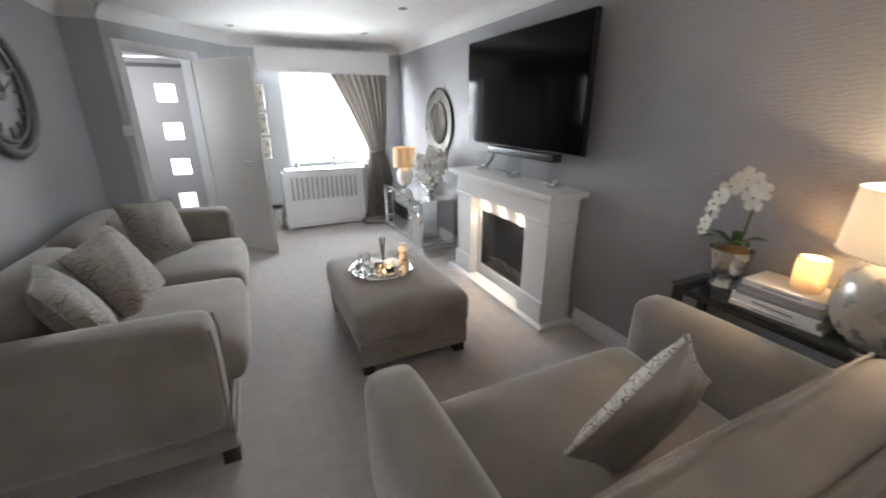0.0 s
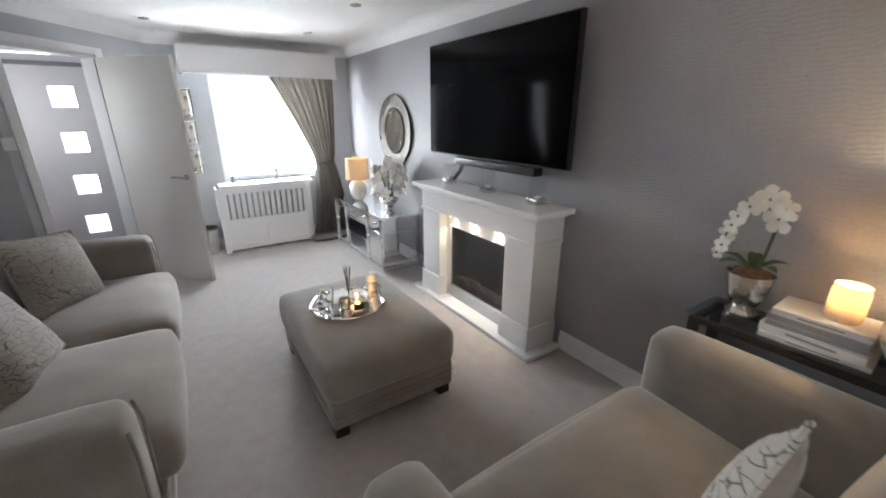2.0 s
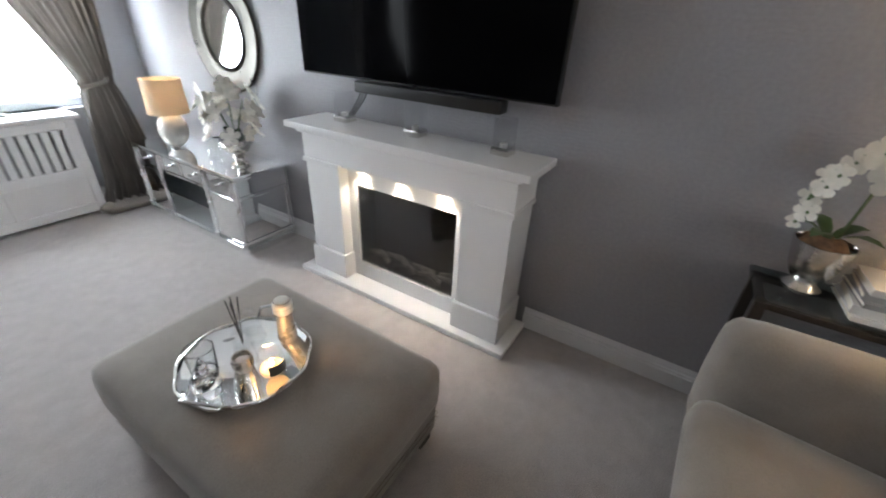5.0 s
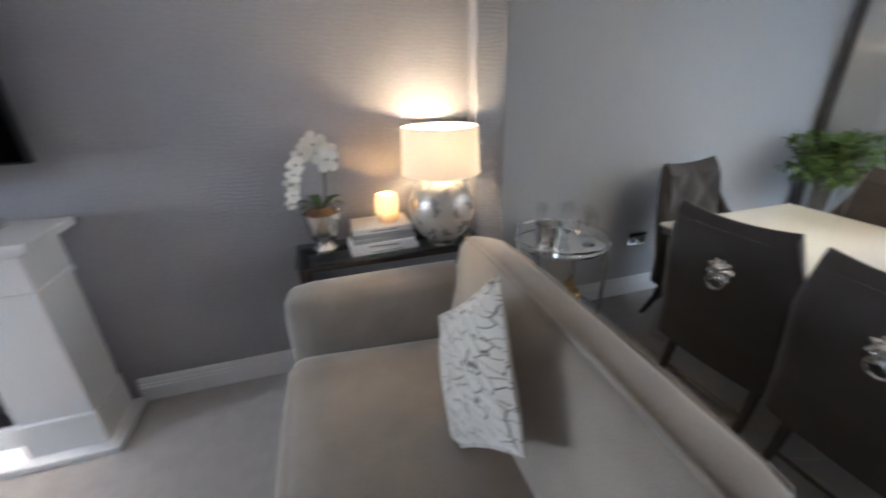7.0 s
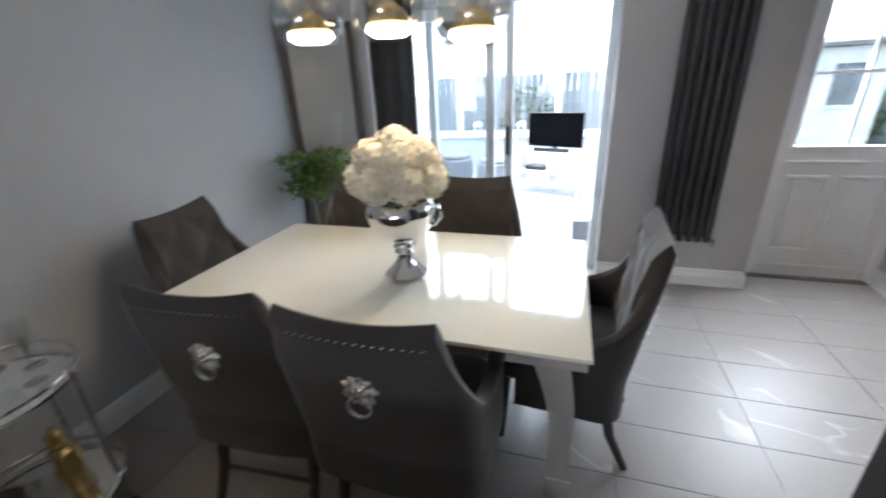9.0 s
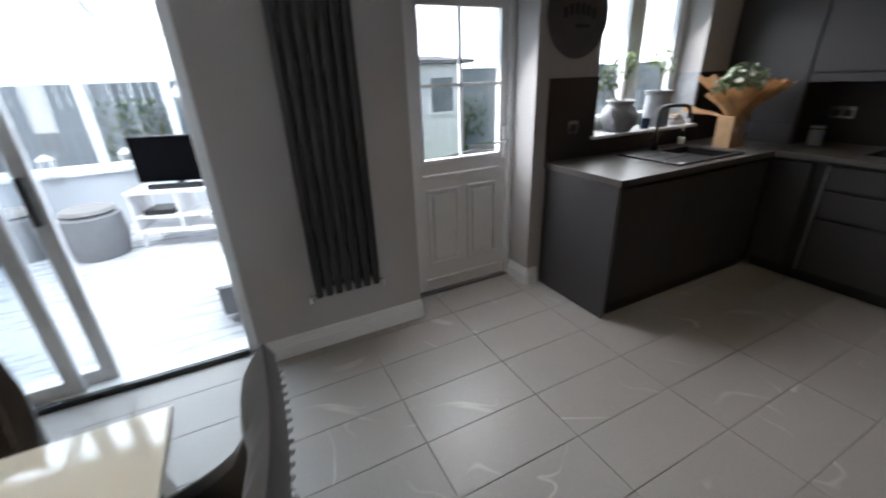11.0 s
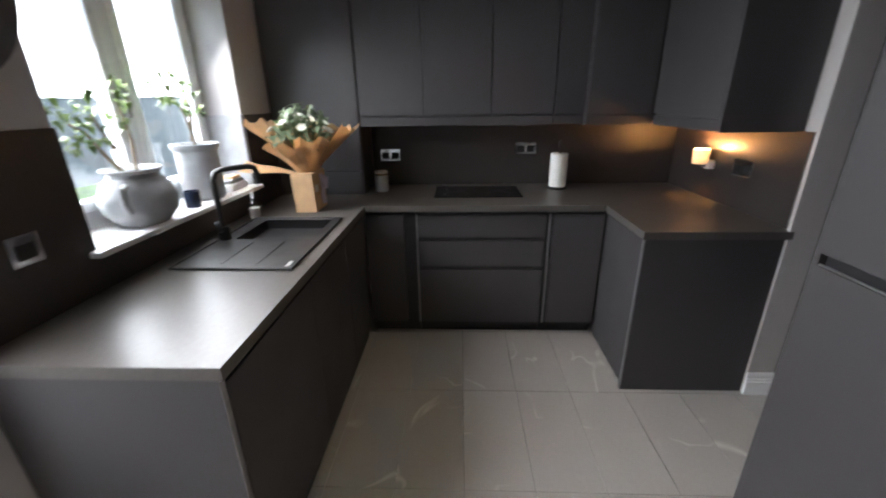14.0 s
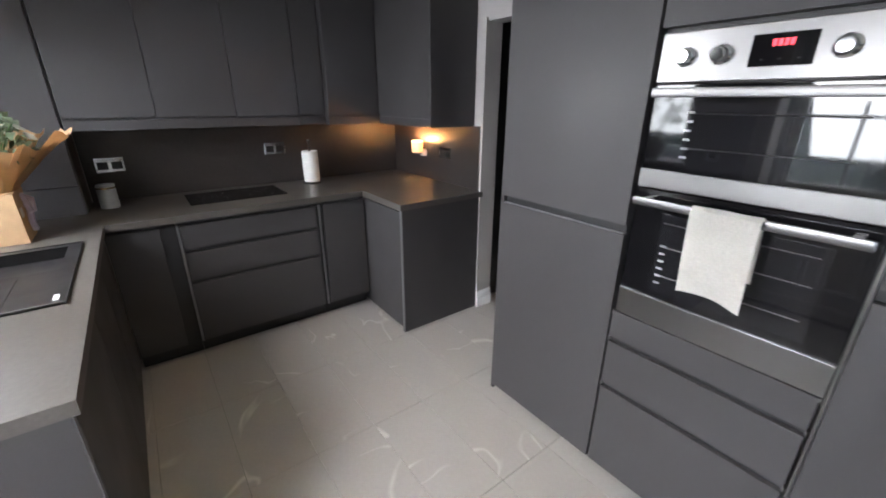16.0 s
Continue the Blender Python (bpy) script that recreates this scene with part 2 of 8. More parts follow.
M["leaf"] = mat("green_leaves", (0.07, 0.13, 0.04), 0.45, vary=0.3, scale=12, rand=0.2)
M["euca"] = mat("grey_green_leaves", (0.15, 0.2, 0.12), 0.55, vary=0.25, scale=15)
M["bark"] = mat("brown_bark", (0.2, 0.11, 0.06), 0.9, vary=0.4, scale=40, bump=0.6, bump_scale=60)
M["stem"] = mat("woody_stem", (0.16, 0.12, 0.08), 0.8, vary=0.3, scale=20)
M["book"] = mat("white_book_cover", (0.72, 0.71, 0.7), 0.5, vary=0.05)
M["bookgrey"] = mat("grey_book_cover", (0.3, 0.3, 0.31), 0.5, vary=0.08)
M["pages"] = mat("paper_pages", (0.72, 0.68, 0.6), 0.9, vary=0.1, scale=4, stretch=(1, 1, 90))
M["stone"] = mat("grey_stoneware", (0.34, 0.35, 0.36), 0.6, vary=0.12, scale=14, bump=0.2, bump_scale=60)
M["glazed"] = mat("mottled_silver_glaze", (0.46, 0.43, 0.39), 0.3, 0.5, vary=0.16, scale=22, bump=0.3, bump_scale=40)
M["kraft"] = mat("brown_kraft_paper", (0.55, 0.36, 0.2), 0.7, vary=0.15, scale=10, bump=0.3, bump_scale=20, bump_dist=0.004)
M["towel"] = mat("white_terry_towel", (0.75, 0.73, 0.69), 0.95, vary=0.06, grain=0.12, grain_scale=300, bump=0.8, bump_scale=260, bump_dist=0.004)
M["paperroll"] = mat("white_kitchen_paper", (0.8, 0.8, 0.79), 0.9, vary=0.03, bump=0.3, bump_scale=160)
M["blackglass"] = mat("black_glass", (0.006, 0.006, 0.007), 0.05, vary=0.0, rough_vary=0.01)
M["blackcomp"] = mat("black_composite", (0.01, 0.01, 0.011), 0.45, vary=0.2, grain=0.3, grain_scale=200)
M["whitebar"] = mat("pale_print", (0.6, 0.6, 0.6), 0.6)
M["red"] = glow("red_digits", (1, 0.05, 0.08), 0.9)
M["grass"] = mat("lawn_grass", (0.1, 0.2, 0.04), 0.9, vary=0.25, scale=5, grain=0.4, grain_scale=80)
M["paving"] = mat("pale_paving", (0.42, 0.4, 0.38), 0.8, vary=0.15, scale=5, rand=0.08)
M["fence"] = mat("blue_grey_fence_paint", (0.24, 0.28, 0.31), 0.7, vary=0.1, scale=8, rand=0.06)
M["brick"] = mat("red_brick", (0.3, 0.16, 0.12), 0.85, vary=0.25, scale=20)
M["greyfloor"] = mat("pale_grey_laminate", (0.42, 0.42, 0.43), 0.3, vary=0.2, scale=3, stretch=(1, 6, 1), rand=0.1)
M["greyplastic"] = mat("grey_rattan", (0.18, 0.18, 0.19), 0.6, vary=0.1)


def cloth_light(name, color, through):
    """Fabric lampshade that lets its lamp shine through."""
    m, nt, b = _nodes(name)
    tr = nt.nodes.new("ShaderNodeBsdfTranslucent")
    tr.inputs[0].default_value = (*color, 1)
    b.inputs["Base Color"].default_value = (*color, 1)
    b.inputs["Roughness"].default_value = 0.9
    mx = nt.nodes.new("ShaderNodeMixShader")
    mx.inputs[0].default_value = through
    nt.links.new(b.outputs[0], mx.inputs[1]), nt.links.new(tr.outputs[0], mx.inputs[2])
    nt.links.new(mx.outputs[0], nt.nodes["Material Output"].inputs[0])
    return m


M["paleshade"] = cloth_light("cream_linen_shade", (0.86, 0.82, 0.77), 0.5)
M["tanshade"] = cloth_light("tan_linen_shade", (0.7, 0.6, 0.47), 0.4)
M["wax"] = cloth_light("frosted_jar", (0.9, 0.8, 0.66), 0.65)


def crackle(name, color, line, scale, turn=0):
    """Cushion cover with an irregular criss-cross of stitched lines."""
    m = mat(name, color, 0.7, vary=0.1, scale=8, grain=0.08, grain_scale=250, sheen=0.3)
    nt = m.node_tree
    b = nt.nodes["Principled BSDF"]
    src = b.inputs["Base Color"].links[0].from_socket
    tc = nt.nodes.new("ShaderNodeTexCoord")
    nz = nt.nodes.new("ShaderNodeTexNoise")
    nz.inputs["Scale"].default_value = 9
    nt.links.new(tc.outputs["Object"], nz.inputs["Vector"])
    sc = nt.nodes.new("ShaderNodeVectorMath")
    sc.operation = "MULTIPLY_ADD"
    sc.inputs[1].default_value = (0.05, 0.05, 0.05)
    nt.links.new(nz.outputs["Color"], sc.inputs[0]), nt.links.new(tc.outputs["Object"], sc.inputs[2])
    mp = nt.nodes.new("ShaderNodeMapping")
    mp.inputs["Scale"].default_value = (scale * 0.55, scale * 0.5, scale * 1.7)
    vr = nt.nodes.new("ShaderNodeVectorRotate")
    vr.rotation_type = "Y_AXIS"
    vr.inputs["Angle"].default_value = radians(turn)
    nt.links.new(sc.outputs[0], vr.inputs["Vector"])
    nt.links.new(vr.outputs[0], mp.inputs[0])
    v = nt.nodes.new("ShaderNodeTexVoronoi")
    v.feature = "DISTANCE_TO_EDGE"
    v.inputs["Scale"].default_value = 1
    nt.links.new(mp.outputs[0], v.inputs["Vector"])
    r = nt.nodes.new("ShaderNodeMapRange")
    r.inputs[1].default_value, r.inputs[2].default_value, r.inputs[3].default_value, r.inputs[4].default_value = 0.015, 0.05, 1, 0
    nt.links.new(v.outputs["Distance"], r.inputs[0])
    mx = nt.nodes.new("ShaderNodeMix")
    mx.data_type = "RGBA"
    nt.links.new(r.outputs[0], mx.inputs[0]), nt.links.new(src, mx.inputs[6])
    mx.inputs[7].default_value = (*line, 1)
    nt.links.new(mx.outputs[2], b.inputs["Base Color"])
    bp = nt.nodes.new("ShaderNodeBump")
    bp.inputs["Strength"].default_value, bp.inputs["Distance"].default_value = 0.6, 0.004
    bp.invert = True
    nt.links.new(r.outputs[0], bp.inputs["Height"]), nt.links.new(bp.outputs[0], b.inputs["Normal"])
    return m


M["pillow_dark"] = crackle("taupe_crackle_cushion", (0.3, 0.27, 0.24), (0.13, 0.115, 0.1), 26, 30)
M["pillow_pale"] = crackle("pale_crackle_cushion", (0.62, 0.6, 0.56), (0.12, 0.11, 0.1), 22, 40)


# ---- building helpers ----
def link(name, bm, material, parent=None, label="", smooth=True):
    me = bpy.data.meshes.new(name)
    bmesh.ops.recalc_face_normals(bm, faces=bm.faces)
    if smooth:
        # flat boards stay flat beside their narrow bevels
        for f in bm.faces:
            f.smooth = True
        for e in bm.edges:
            if len(e.link_faces) == 2:
                a, b = sorted(f.calc_area() for f in e.link_faces)
                turn = e.calc_face_angle(0.0)
                e.smooth = not (turn > radians(35) or (turn > radians(12) and b > 12 * a))
    bm.to_mesh(me)
    bm.free()
    for m in material if isinstance(material, (list, tuple)) else [material]:
        me.materials.append(m)
    ob = new(name, me)
    if parent is not None:
        ob.parent = parent
    if label:
        tagged(ob, label)
    return ob


part = link


def thing(name, at, label, category, group="", turn=0.0):
    ob = new(name)
    ob.empty_display_size = 0.1
    ob.location = at
    ob.rotation_euler = (0, 0, radians(turn))
    return tagged(ob, label, category, group)


def struct(name, bm, material, label="", category="", smooth=False):
    return tagged(link(name, bm, material, None, "", smooth), label, category or name.split("_")[0], "", "structure")


def B():
    return bmesh.new()


def box(bm, lo, hi, bevel=0.0, seg=2, m=None):
    lo, hi = Vector(lo), Vector(hi)
    r = bmesh.ops.create_cube(bm, size=1)
    vs = r["verts"]
    c, s = (lo + hi) / 2, hi - lo
    for v in vs:
        v.co = Vector((v.co.x * s.x, v.co.y * s.y, v.co.z * s.z)) + c
        if m is not None:
            v.co = m @ v.co
    if bevel:
        es = list({e for v in vs for e in v.link_edges})
        bmesh.ops.bevel(bm, geom=es, offset=min(bevel, 0.49 * min(s)), segments=seg, affect="EDGES", profile=0.6)
    return bm


def bx(lo, hi, bevel=0.0, seg=2):
    return box(B(), lo, hi, bevel, seg)


def prism(bm, pts, axis, a, b):
    """Polygon pts in the two other axes, pushed from a to b along axis."""
    def at(p, w):
        return {"x": (w, p[0], p[1]), "y": (p[0], w, p[1]), "z": (p[0], p[1], w)}[axis]
    n = len(pts)
    v0 = [bm.verts.new(at(p, a)) for p in pts]
    v1 = [bm.verts.new(at(p, b)) for p in pts]
    bm.faces.new(v0), bm.faces.new(v1[::-1])
    for i in range(n):
        bm.faces.new((v0[i], v0[(i + 1) % n], v1[(i + 1) % n], v1[i]))
    return bm


def lathe(bm, prof, seg=28, at=(0, 0, 0)):
    """Turned shape from (radius, height) pairs."""
    rings = []
    for r, z in prof:
        if r < 1e-5:
            rings.append([bm.verts.new((at[0], at[1], at[2] + z))])
        else:
            rings.append([bm.verts.new((at[0] + r * math.cos(2 * math.pi * i / seg), at[1] + r * math.sin(2 * math.pi * i / seg), at[2] + z)) for i in range(seg)])
    for a, b in zip(rings, rings[1:]):
        for i in range(seg):
            j = (i + 1) % seg
            if len(a) == 1 and len(b) == 1:
                continue
            if len(a) == 1:
                bm.faces.new((a[0], b[i], b[j]))
            elif len(b) == 1:
                bm.faces.new((a[i], a[j], b[0]))
            else:
                bm.faces.new((a[i], a[j], b[j], b[i]))
    return bm


def tube(bm, pts, r, seg=8, closed=False, taper=None):
    pts = [Vector(p) for p in pts]
    n = len(pts)
    rings = []
    up = None
    for i, p in enumerate(pts):
        a = pts[(i - 1) % n] if closed or i > 0 else p
        b = pts[(i + 1) % n] if closed or i < n - 1 else p
        d = (b - a).normalized()
        if up is None:
            up = d.orthogonal().normalized()
        up = (up - d * up.dot(d)).normalized()
        side = d.cross(up)
        rr = r if taper is None else r * (1 + (taper - 1) * i / (n - 1))
        rings.append([bm.verts.new(p + rr * (math.cos(2 * math.pi * k / seg) * up + math.sin(2 * math.pi * k / seg) * side)) for k in range(seg)])
    pairs = list(zip(rings, rings[1:])) + ([(rings[-1], rings[0])] if closed else [])
    for a, b in pairs:
        for k in range(seg):
            bm.faces.new((a[k], a[(k + 1) % seg], b[(k + 1) % seg], b[k]))
    if not closed:
        bm.faces.new(rings[0][::-1]), bm.faces.new(rings[-1])
    return bm


def cushion(bm, lo, hi, r=0.05, puff=(0, 0, 0), n=9, m=None):
    """Soft block: rounded edges, faces swelling by puff along each axis."""
    lo, hi = Vector(lo), Vector(hi)
    c, h = (lo + hi) / 2, (hi - lo) / 2
    r = min(r, min(h) * 0.98)
    seen = {}

    def vert(u):
        key = tuple(round(k, 5) for k in u)
        if key in seen:
            return seen[key]
        p = Vector([h[i] * u[i] for i in range(3)])
        q = Vector([max(-(h[i] - r), min(h[i] - r, p[i])) for i in range(3)])
        d = p - q
        if d.length > 1e-9:
            ext = max(abs(d[i]) for i in range(3))
            d = d.normalized() * ext
            p = q + d
        for i in range(3):
            j, k = (i + 1) % 3, (i + 2) % 3
            p[i] += puff[i] * (1 if u[i] > 0 else -1) * abs(u[i]) ** 2 * (1 - u[j] ** 2) * (1 - u[k] ** 2)
        p += c
        if m is not None:
            p = m @ p
        seen[key] = bm.verts.new(p)
        return seen[key]

    # points crowd towards the rounded edges
    g = [math.sin(math.pi / 2 * (-1 + 2 * i / n)) for i in range(n + 1)]
    for ax in range(3):
        j, k = (ax + 1) % 3, (ax + 2) % 3
        for sgn in (-1, 1):
            for a in range(n):
                for b in range(n):
                    f = []
                    for da, db in ((0, 0), (1, 0), (1, 1), (0, 1)):
                        u = [0, 0, 0]
                        u[ax], u[j], u[k] = sgn, g[a + da], g[b + db]
                        f.append(vert(u))
                    try:
                        bm.faces.new(f if sgn > 0 else f[::-1])
                    except ValueError:
                        pass
    return bm


# ---- structure ----
H = 2.3          # ceiling
XW = -6.38       # hob wall
YB = -2.0        # back wall
YN = 0.75        # kitchen's near wall


def walled(name, boxes, material, label):
    bm = B()
    for lo, hi in boxes:
        box(bm, lo, hi)
    return struct(name, bm, material, label, "wall")


walled("wall_tv", [((0, 1.03, 0), (0.22, 6.45, H))], M["paper"], "grey textured wallpaper behind the television")
walled("wall_nib", [((-0.1, 0.88, 0), (0.22, 1.03, H))], M["paper"], "short grey papered return between living and dining area")
walled("wall_dining", [((0.09, YB - 0.3, 0), (0.3, 0.88, H))], M["wall"], "plain grey dining wall")
WX0, WX1, WZ0, WZ1 = -1.56, -0.3, 0.78, 1.95
walled("wall_front", [((-2.1, 6.45, 0), (WX0, 6.72, H)), ((WX1, 6.45, 0), (0.22, 6.72, H)), ((WX0, 6.45, 0), (WX1, 6.72, WZ0)), ((WX0, 6.45, WZ1), (WX1, 6.72, H))], M["wall"], "pale grey front wall with a window")
walled("wall_left", [((-3.42, 0.87, 0), (-3.22, 5.26, H)), ((-3.42, 5.26, 0), (-2.96, 5.4, H))], M["wall"], "pale grey living room side wall")
# slanted wall with the hall door
SB = Vector((-2.96, 5.26, 0))
SD = Vector((-2.07, 6.45, 0))
sdir = (SD - SB).normalized()
snor = Vector((-sdir.y, sdir.x, 0))
SLEN = (SD - SB).length
SM = Matrix(((sdir.x, snor.x, 0, SB.x), (sdir.y, snor.y, 0, SB.y), (0, 0, 1, 0), (0, 0, 0, 1)))
D0, D1, DZ = 0.13, 0.91, 2.0
bm = B()
for lo, hi in (((0, 0, 0), (D0, 0.12, H)), ((D1, 0, 0), (SLEN, 0.12, H)), ((D0, 0, DZ), (D1, 0.12, H))):
    box(bm, lo, hi, m=SM)
struct("wall_hall", bm, M["wall"], "slanted grey wall with a hall doorway", "wall")
walled("wall_lobby", [((-3.6, 5.4, 0), (-3.4, 6.9, H)), ((-3.4, 6.65, 0), (-3.2, 6.85, H)), ((-2.3, 6.65, 0), (-2.1, 6.85, H)), ((-3.2, 6.65, 2.08), (-2.3, 6.85, H))], M["wall"], "grey entrance lobby walls")
PX0, PX1, PZ = -2.2, -0.42, 2.06     # patio opening
RX = -3.2                            # door recess
walled("wall_back", [((PX1, YB - 0.3, 0), (0.09, YB, H)), ((PX0, YB - 0.3, PZ), (PX1, YB, H)), ((RX, YB - 0.3, 0), (PX0, YB, H)),
                     ((-4.07, YB - 0.3, 2.03), (RX, YB, H)), ((-4.6, YB - 0.3, 0), (-4.07, YB, H)), ((XW, YB - 0.3, 0), (-5.7, YB, H)),
                     ((-5.7, YB - 0.3, 0), (-4.6, YB, 1.04)), ((-5.7, YB - 0.3, 2.12), (-4.6, YB, H))], M["wallkit"], "pale grey back wall with patio, door and window openings")
walled("wall_kitchen", [((XW - 0.2, YB - 0.3, 0), (XW, YN + 0.12, H)), ((XW, YN, 0), (-5.23, YN + 0.12, H)), ((-4.46, YN, 0), (-2.62, YN + 0.12, H)), ((-5.23, YN, 1.99), (-4.46, YN + 0.12, H))], M["wallkit"], "grey kitchen walls with an open doorway")
# near-black wall colour stands in for the darkness inside the cupboard
walled("wall_cupboard", [((-5.5, YN + 0.12, 0), (-5.3, 2.1, H)), ((-4.44, YN + 0.12, 0), (-4.3, 2.1, H)), ((-5.3, 1.95, 0), (-4.44, 2.1, H))], M["anth"], "cupboard walls behind the doorway, coloured near black as unlit depth")

struct("ceiling", box(B(), (-6.6, -2.3, H), (0.3, 6.9, H + 0.12)), M["ceil"], "smooth white ceiling", "ceiling")
struct("floor_slab", box(B(), (-6.7, -2.35, -0.2), (0.4, 6.9, -0.012)), M["grout"], "concrete floor slab under tiles and carpet", "floor")
struct("carpet", box(B(), (-3.4, 0.88, -0.012), (0.0, 6.66, 0.0)), M["carpet"], "soft taupe fitted carpet", "carpet")


# ---- living room ----
def skirting(name, runs, h=0.13, t=0.018):
    """Moulded white skirting: runs of (x0, y0, x1, y1) with the room on the left of the run."""
    bm = B()
    for x0, y0, x1, y1 in runs:
        d = Vector((x1 - x0, y1 - y0, 0))
        L = d.length
        d.normalize()
        n = Vector((-d.y, d.x, 0))
        m = Matrix(((d.x, n.x, 0, x0), (d.y, n.y, 0, y0), (0, 0, 1, 0), (0, 0, 0, 1)))
        prof = [(0, 0), (t, 0), (t, h * 0.6), (t * 0.75, h * 0.63), (t * 0.75, h * 0.73), (t * 0.5, h * 0.76), (t * 0.5, h * 0.88), (t * 0.2, h), (0, h)]
        n0 = len(bm.verts)
        prism(bm, prof, "x", 0, L)
        bm.verts.ensure_lookup_table()
        for v in bm.verts[n0:]:
            v.co = m @ v.co
    return struct(name, bm, M["white"], "white moulded skirting board", "baseboard")


skirting("baseboard_living", [(0, 1.03, 0, 2.78), (0, 4.2, 0, 6.45), (-0.1, 1.03, 0, 1.03), (0, 6.45, -2.07, 6.45), (-3.22, 5.26, -3.22, 0.87), (-2.96, 5.26, -3.22, 5.26)])
skirting("baseboard_dining", [(0.09, -2.0, 0.09, 0.88), (RX, YB, PX0, YB), (RX, YB - 0.25, RX, YB), (-4.07, YB, -4.07, YB - 0.25), (-4.16, YB, -4.07, YB), (-5.21, YN + 0.12, -5.21, YN - 0.02), (0.09, 0.88, -0.1, 0.88)])

# coving
bm = B()
for x0, y0, x1, y1 in ((0, 1.03, 0, 6.45), (0, 6.45, -2.07, 6.45), (-2.07, 6.45, -2.96, 5.26), (-2.96, 5.26, -3.22, 5.26), (-3.22, 5.26, -3.22, 0.87)):
    d = Vector((x1 - x0, y1 - y0, 0))
    L = d.length
    d.normalize()
    n = Vector((-d.y, d.x, 0))
    m = Matrix(((d.x, n.x, 0, x0), (d.y, n.y, 0, y0), (0, 0, 1, 0), (0, 0, 0, 1)))
    n0 = len(bm.verts)
    c = 0.11
    prof = [(0, H), (0, H - c)] + [(c - c * math.cos(a), H - c + c * math.sin(a) * 0.98) for a in [radians(k) for k in (15, 30, 45, 60, 75)]] + [(c, H - 0.003), (c, H)]
    prism(bm, prof, "x", 0, L)
    bm.verts.ensure_lookup_table()
    for v in bm.verts[n0:]:
        v.co = m @ v.co
struct("coving", bm, M["ceil"], "white curved coving", "trim", True)


def sofa():
    t = thing("sofa", (-2.7, 3.58, 0), "taupe velour two-seater sofa standing against the wall", "sofa")
    S = M["sofa"]
    part("base", box(B(), (-0.5, -1.14, 0.09), (0.48, 1.14, 0.27), 0.02), S, t)
    for z in (0.185, 0.215):
        part("piping", tube(B(), [(-0.48, -1.144, z), (0.48, -1.144, z), (0.484, -1.14, z), (0.484, 1.14, z), (0.48, 1.144, z), (-0.48, 1.144, z)], 0.005, 6), S, t)
    for y0, y1 in ((-0.93, -0.005), (0.005, 0.93)):
        part("seat_cushion", cushion(B(), (-0.3, y0, 0.27), (0.55, y1, 0.49), 0.07, (0.02, 0.01, 0.035)), S, t)
        part("back_cushion", cushion(B(), (-0.16, y0 + 0.02, 0), (0.1, y1 - 0.02, 0.39), 0.1, (0.05, 0.02, 0.02), m=pose(-0.22, 0, 0.44, 0, -14, 0)), S, t)
    part("back", cushion(B(), (-0.48, -1.14, 0.25), (-0.26, 1.14, 0.77), 0.06, (0, 0, 0.01)), S, t)
    for y in (-1.05, 1.05):
        a = part("arm", cushion(B(), (-0.48, y - 0.115, 0.2), (0.46, y + 0.115, 0.715), 0.06, (0.01, 0.01, 0.01)), S, t)
        bm = B()
        for k in (-1, 1):
            tube(bm, [(0.465, y + k * 0.1, 0.24), (0.47, y + k * 0.1, 0.6), (0.46, y + k * 0.08, 0.685)], 0.006, 6)
        part("piping", bm, S, a)
    for x in (-0.44, 0.44):
        for y in (-1.08, 1.08):
            part("foot", box(B(), (x - 0.035, y - 0.035, 0), (x + 0.035, y + 0.035, 0.09), 0.006), M["darkwood"], t)
    return t


sofa()


def armchair():
    t = thing("armchair", (-1.0, 1.5, 0), "wide taupe velour snuggle armchair beside the glass table", "armchair")
    S = M["sofa"]
    part("base", box(B(), (-0.74, -0.46, 0.09), (0.7, 0.45, 0.29), 0.02), S, t)
    part("seat_cushion", cushion(B(), (-0.56, -0.34, 0.27), (0.53, 0.5, 0.43), 0.07, (0.01, 0.02, 0.03), 12, m=pose(0, 0.025, -0.025, 4, 0, 0)), S, t)
    part("back", cushion(B(), (-0.74, -0.5, 0.2), (0.7, -0.32, 0.63), 0.065, (0.01, 0.02, 0.01), 12), S, t)
    lean = pose(0, -0.255, 0.3, 14, 0, 0)
    b = part("back_cushion", cushion(B(), (-0.7, -0.12, 0.0), (0.64, 0.09, 0.53), 0.07, (0.01, 0.03, 0.02), 12, m=lean), S, t)
    for y in (-0.1, 0.075):
        part("piping", tube(B(), [lean @ Vector(p) for p in ((-0.695, y, 0.1), (-0.69, y, 0.45), (-0.65, y, 0.512), (-0.3, y, 0.53), (0.3, y, 0.53), (0.59, y, 0.512), (0.63, y, 0.45), (0.635, y, 0.1))], 0.007, 6), S, b)
    for x in (-0.665, 0.625):
        part("arm", cushion(B(), (x - 0.1, -0.42, 0.2), (x + 0.1, 0.48, 0.675), 0.07, (0.015, 0.01, 0.01)), S, t)
    for x in (-0.68, 0.64):
        for y in (-0.4, 0.4):
            part("foot", box(B(), (x - 0.035, y - 0.035, 0), (x + 0.035, y + 0.035, 0.09), 0.006), M["darkwood"], t)
    return t


armchair()


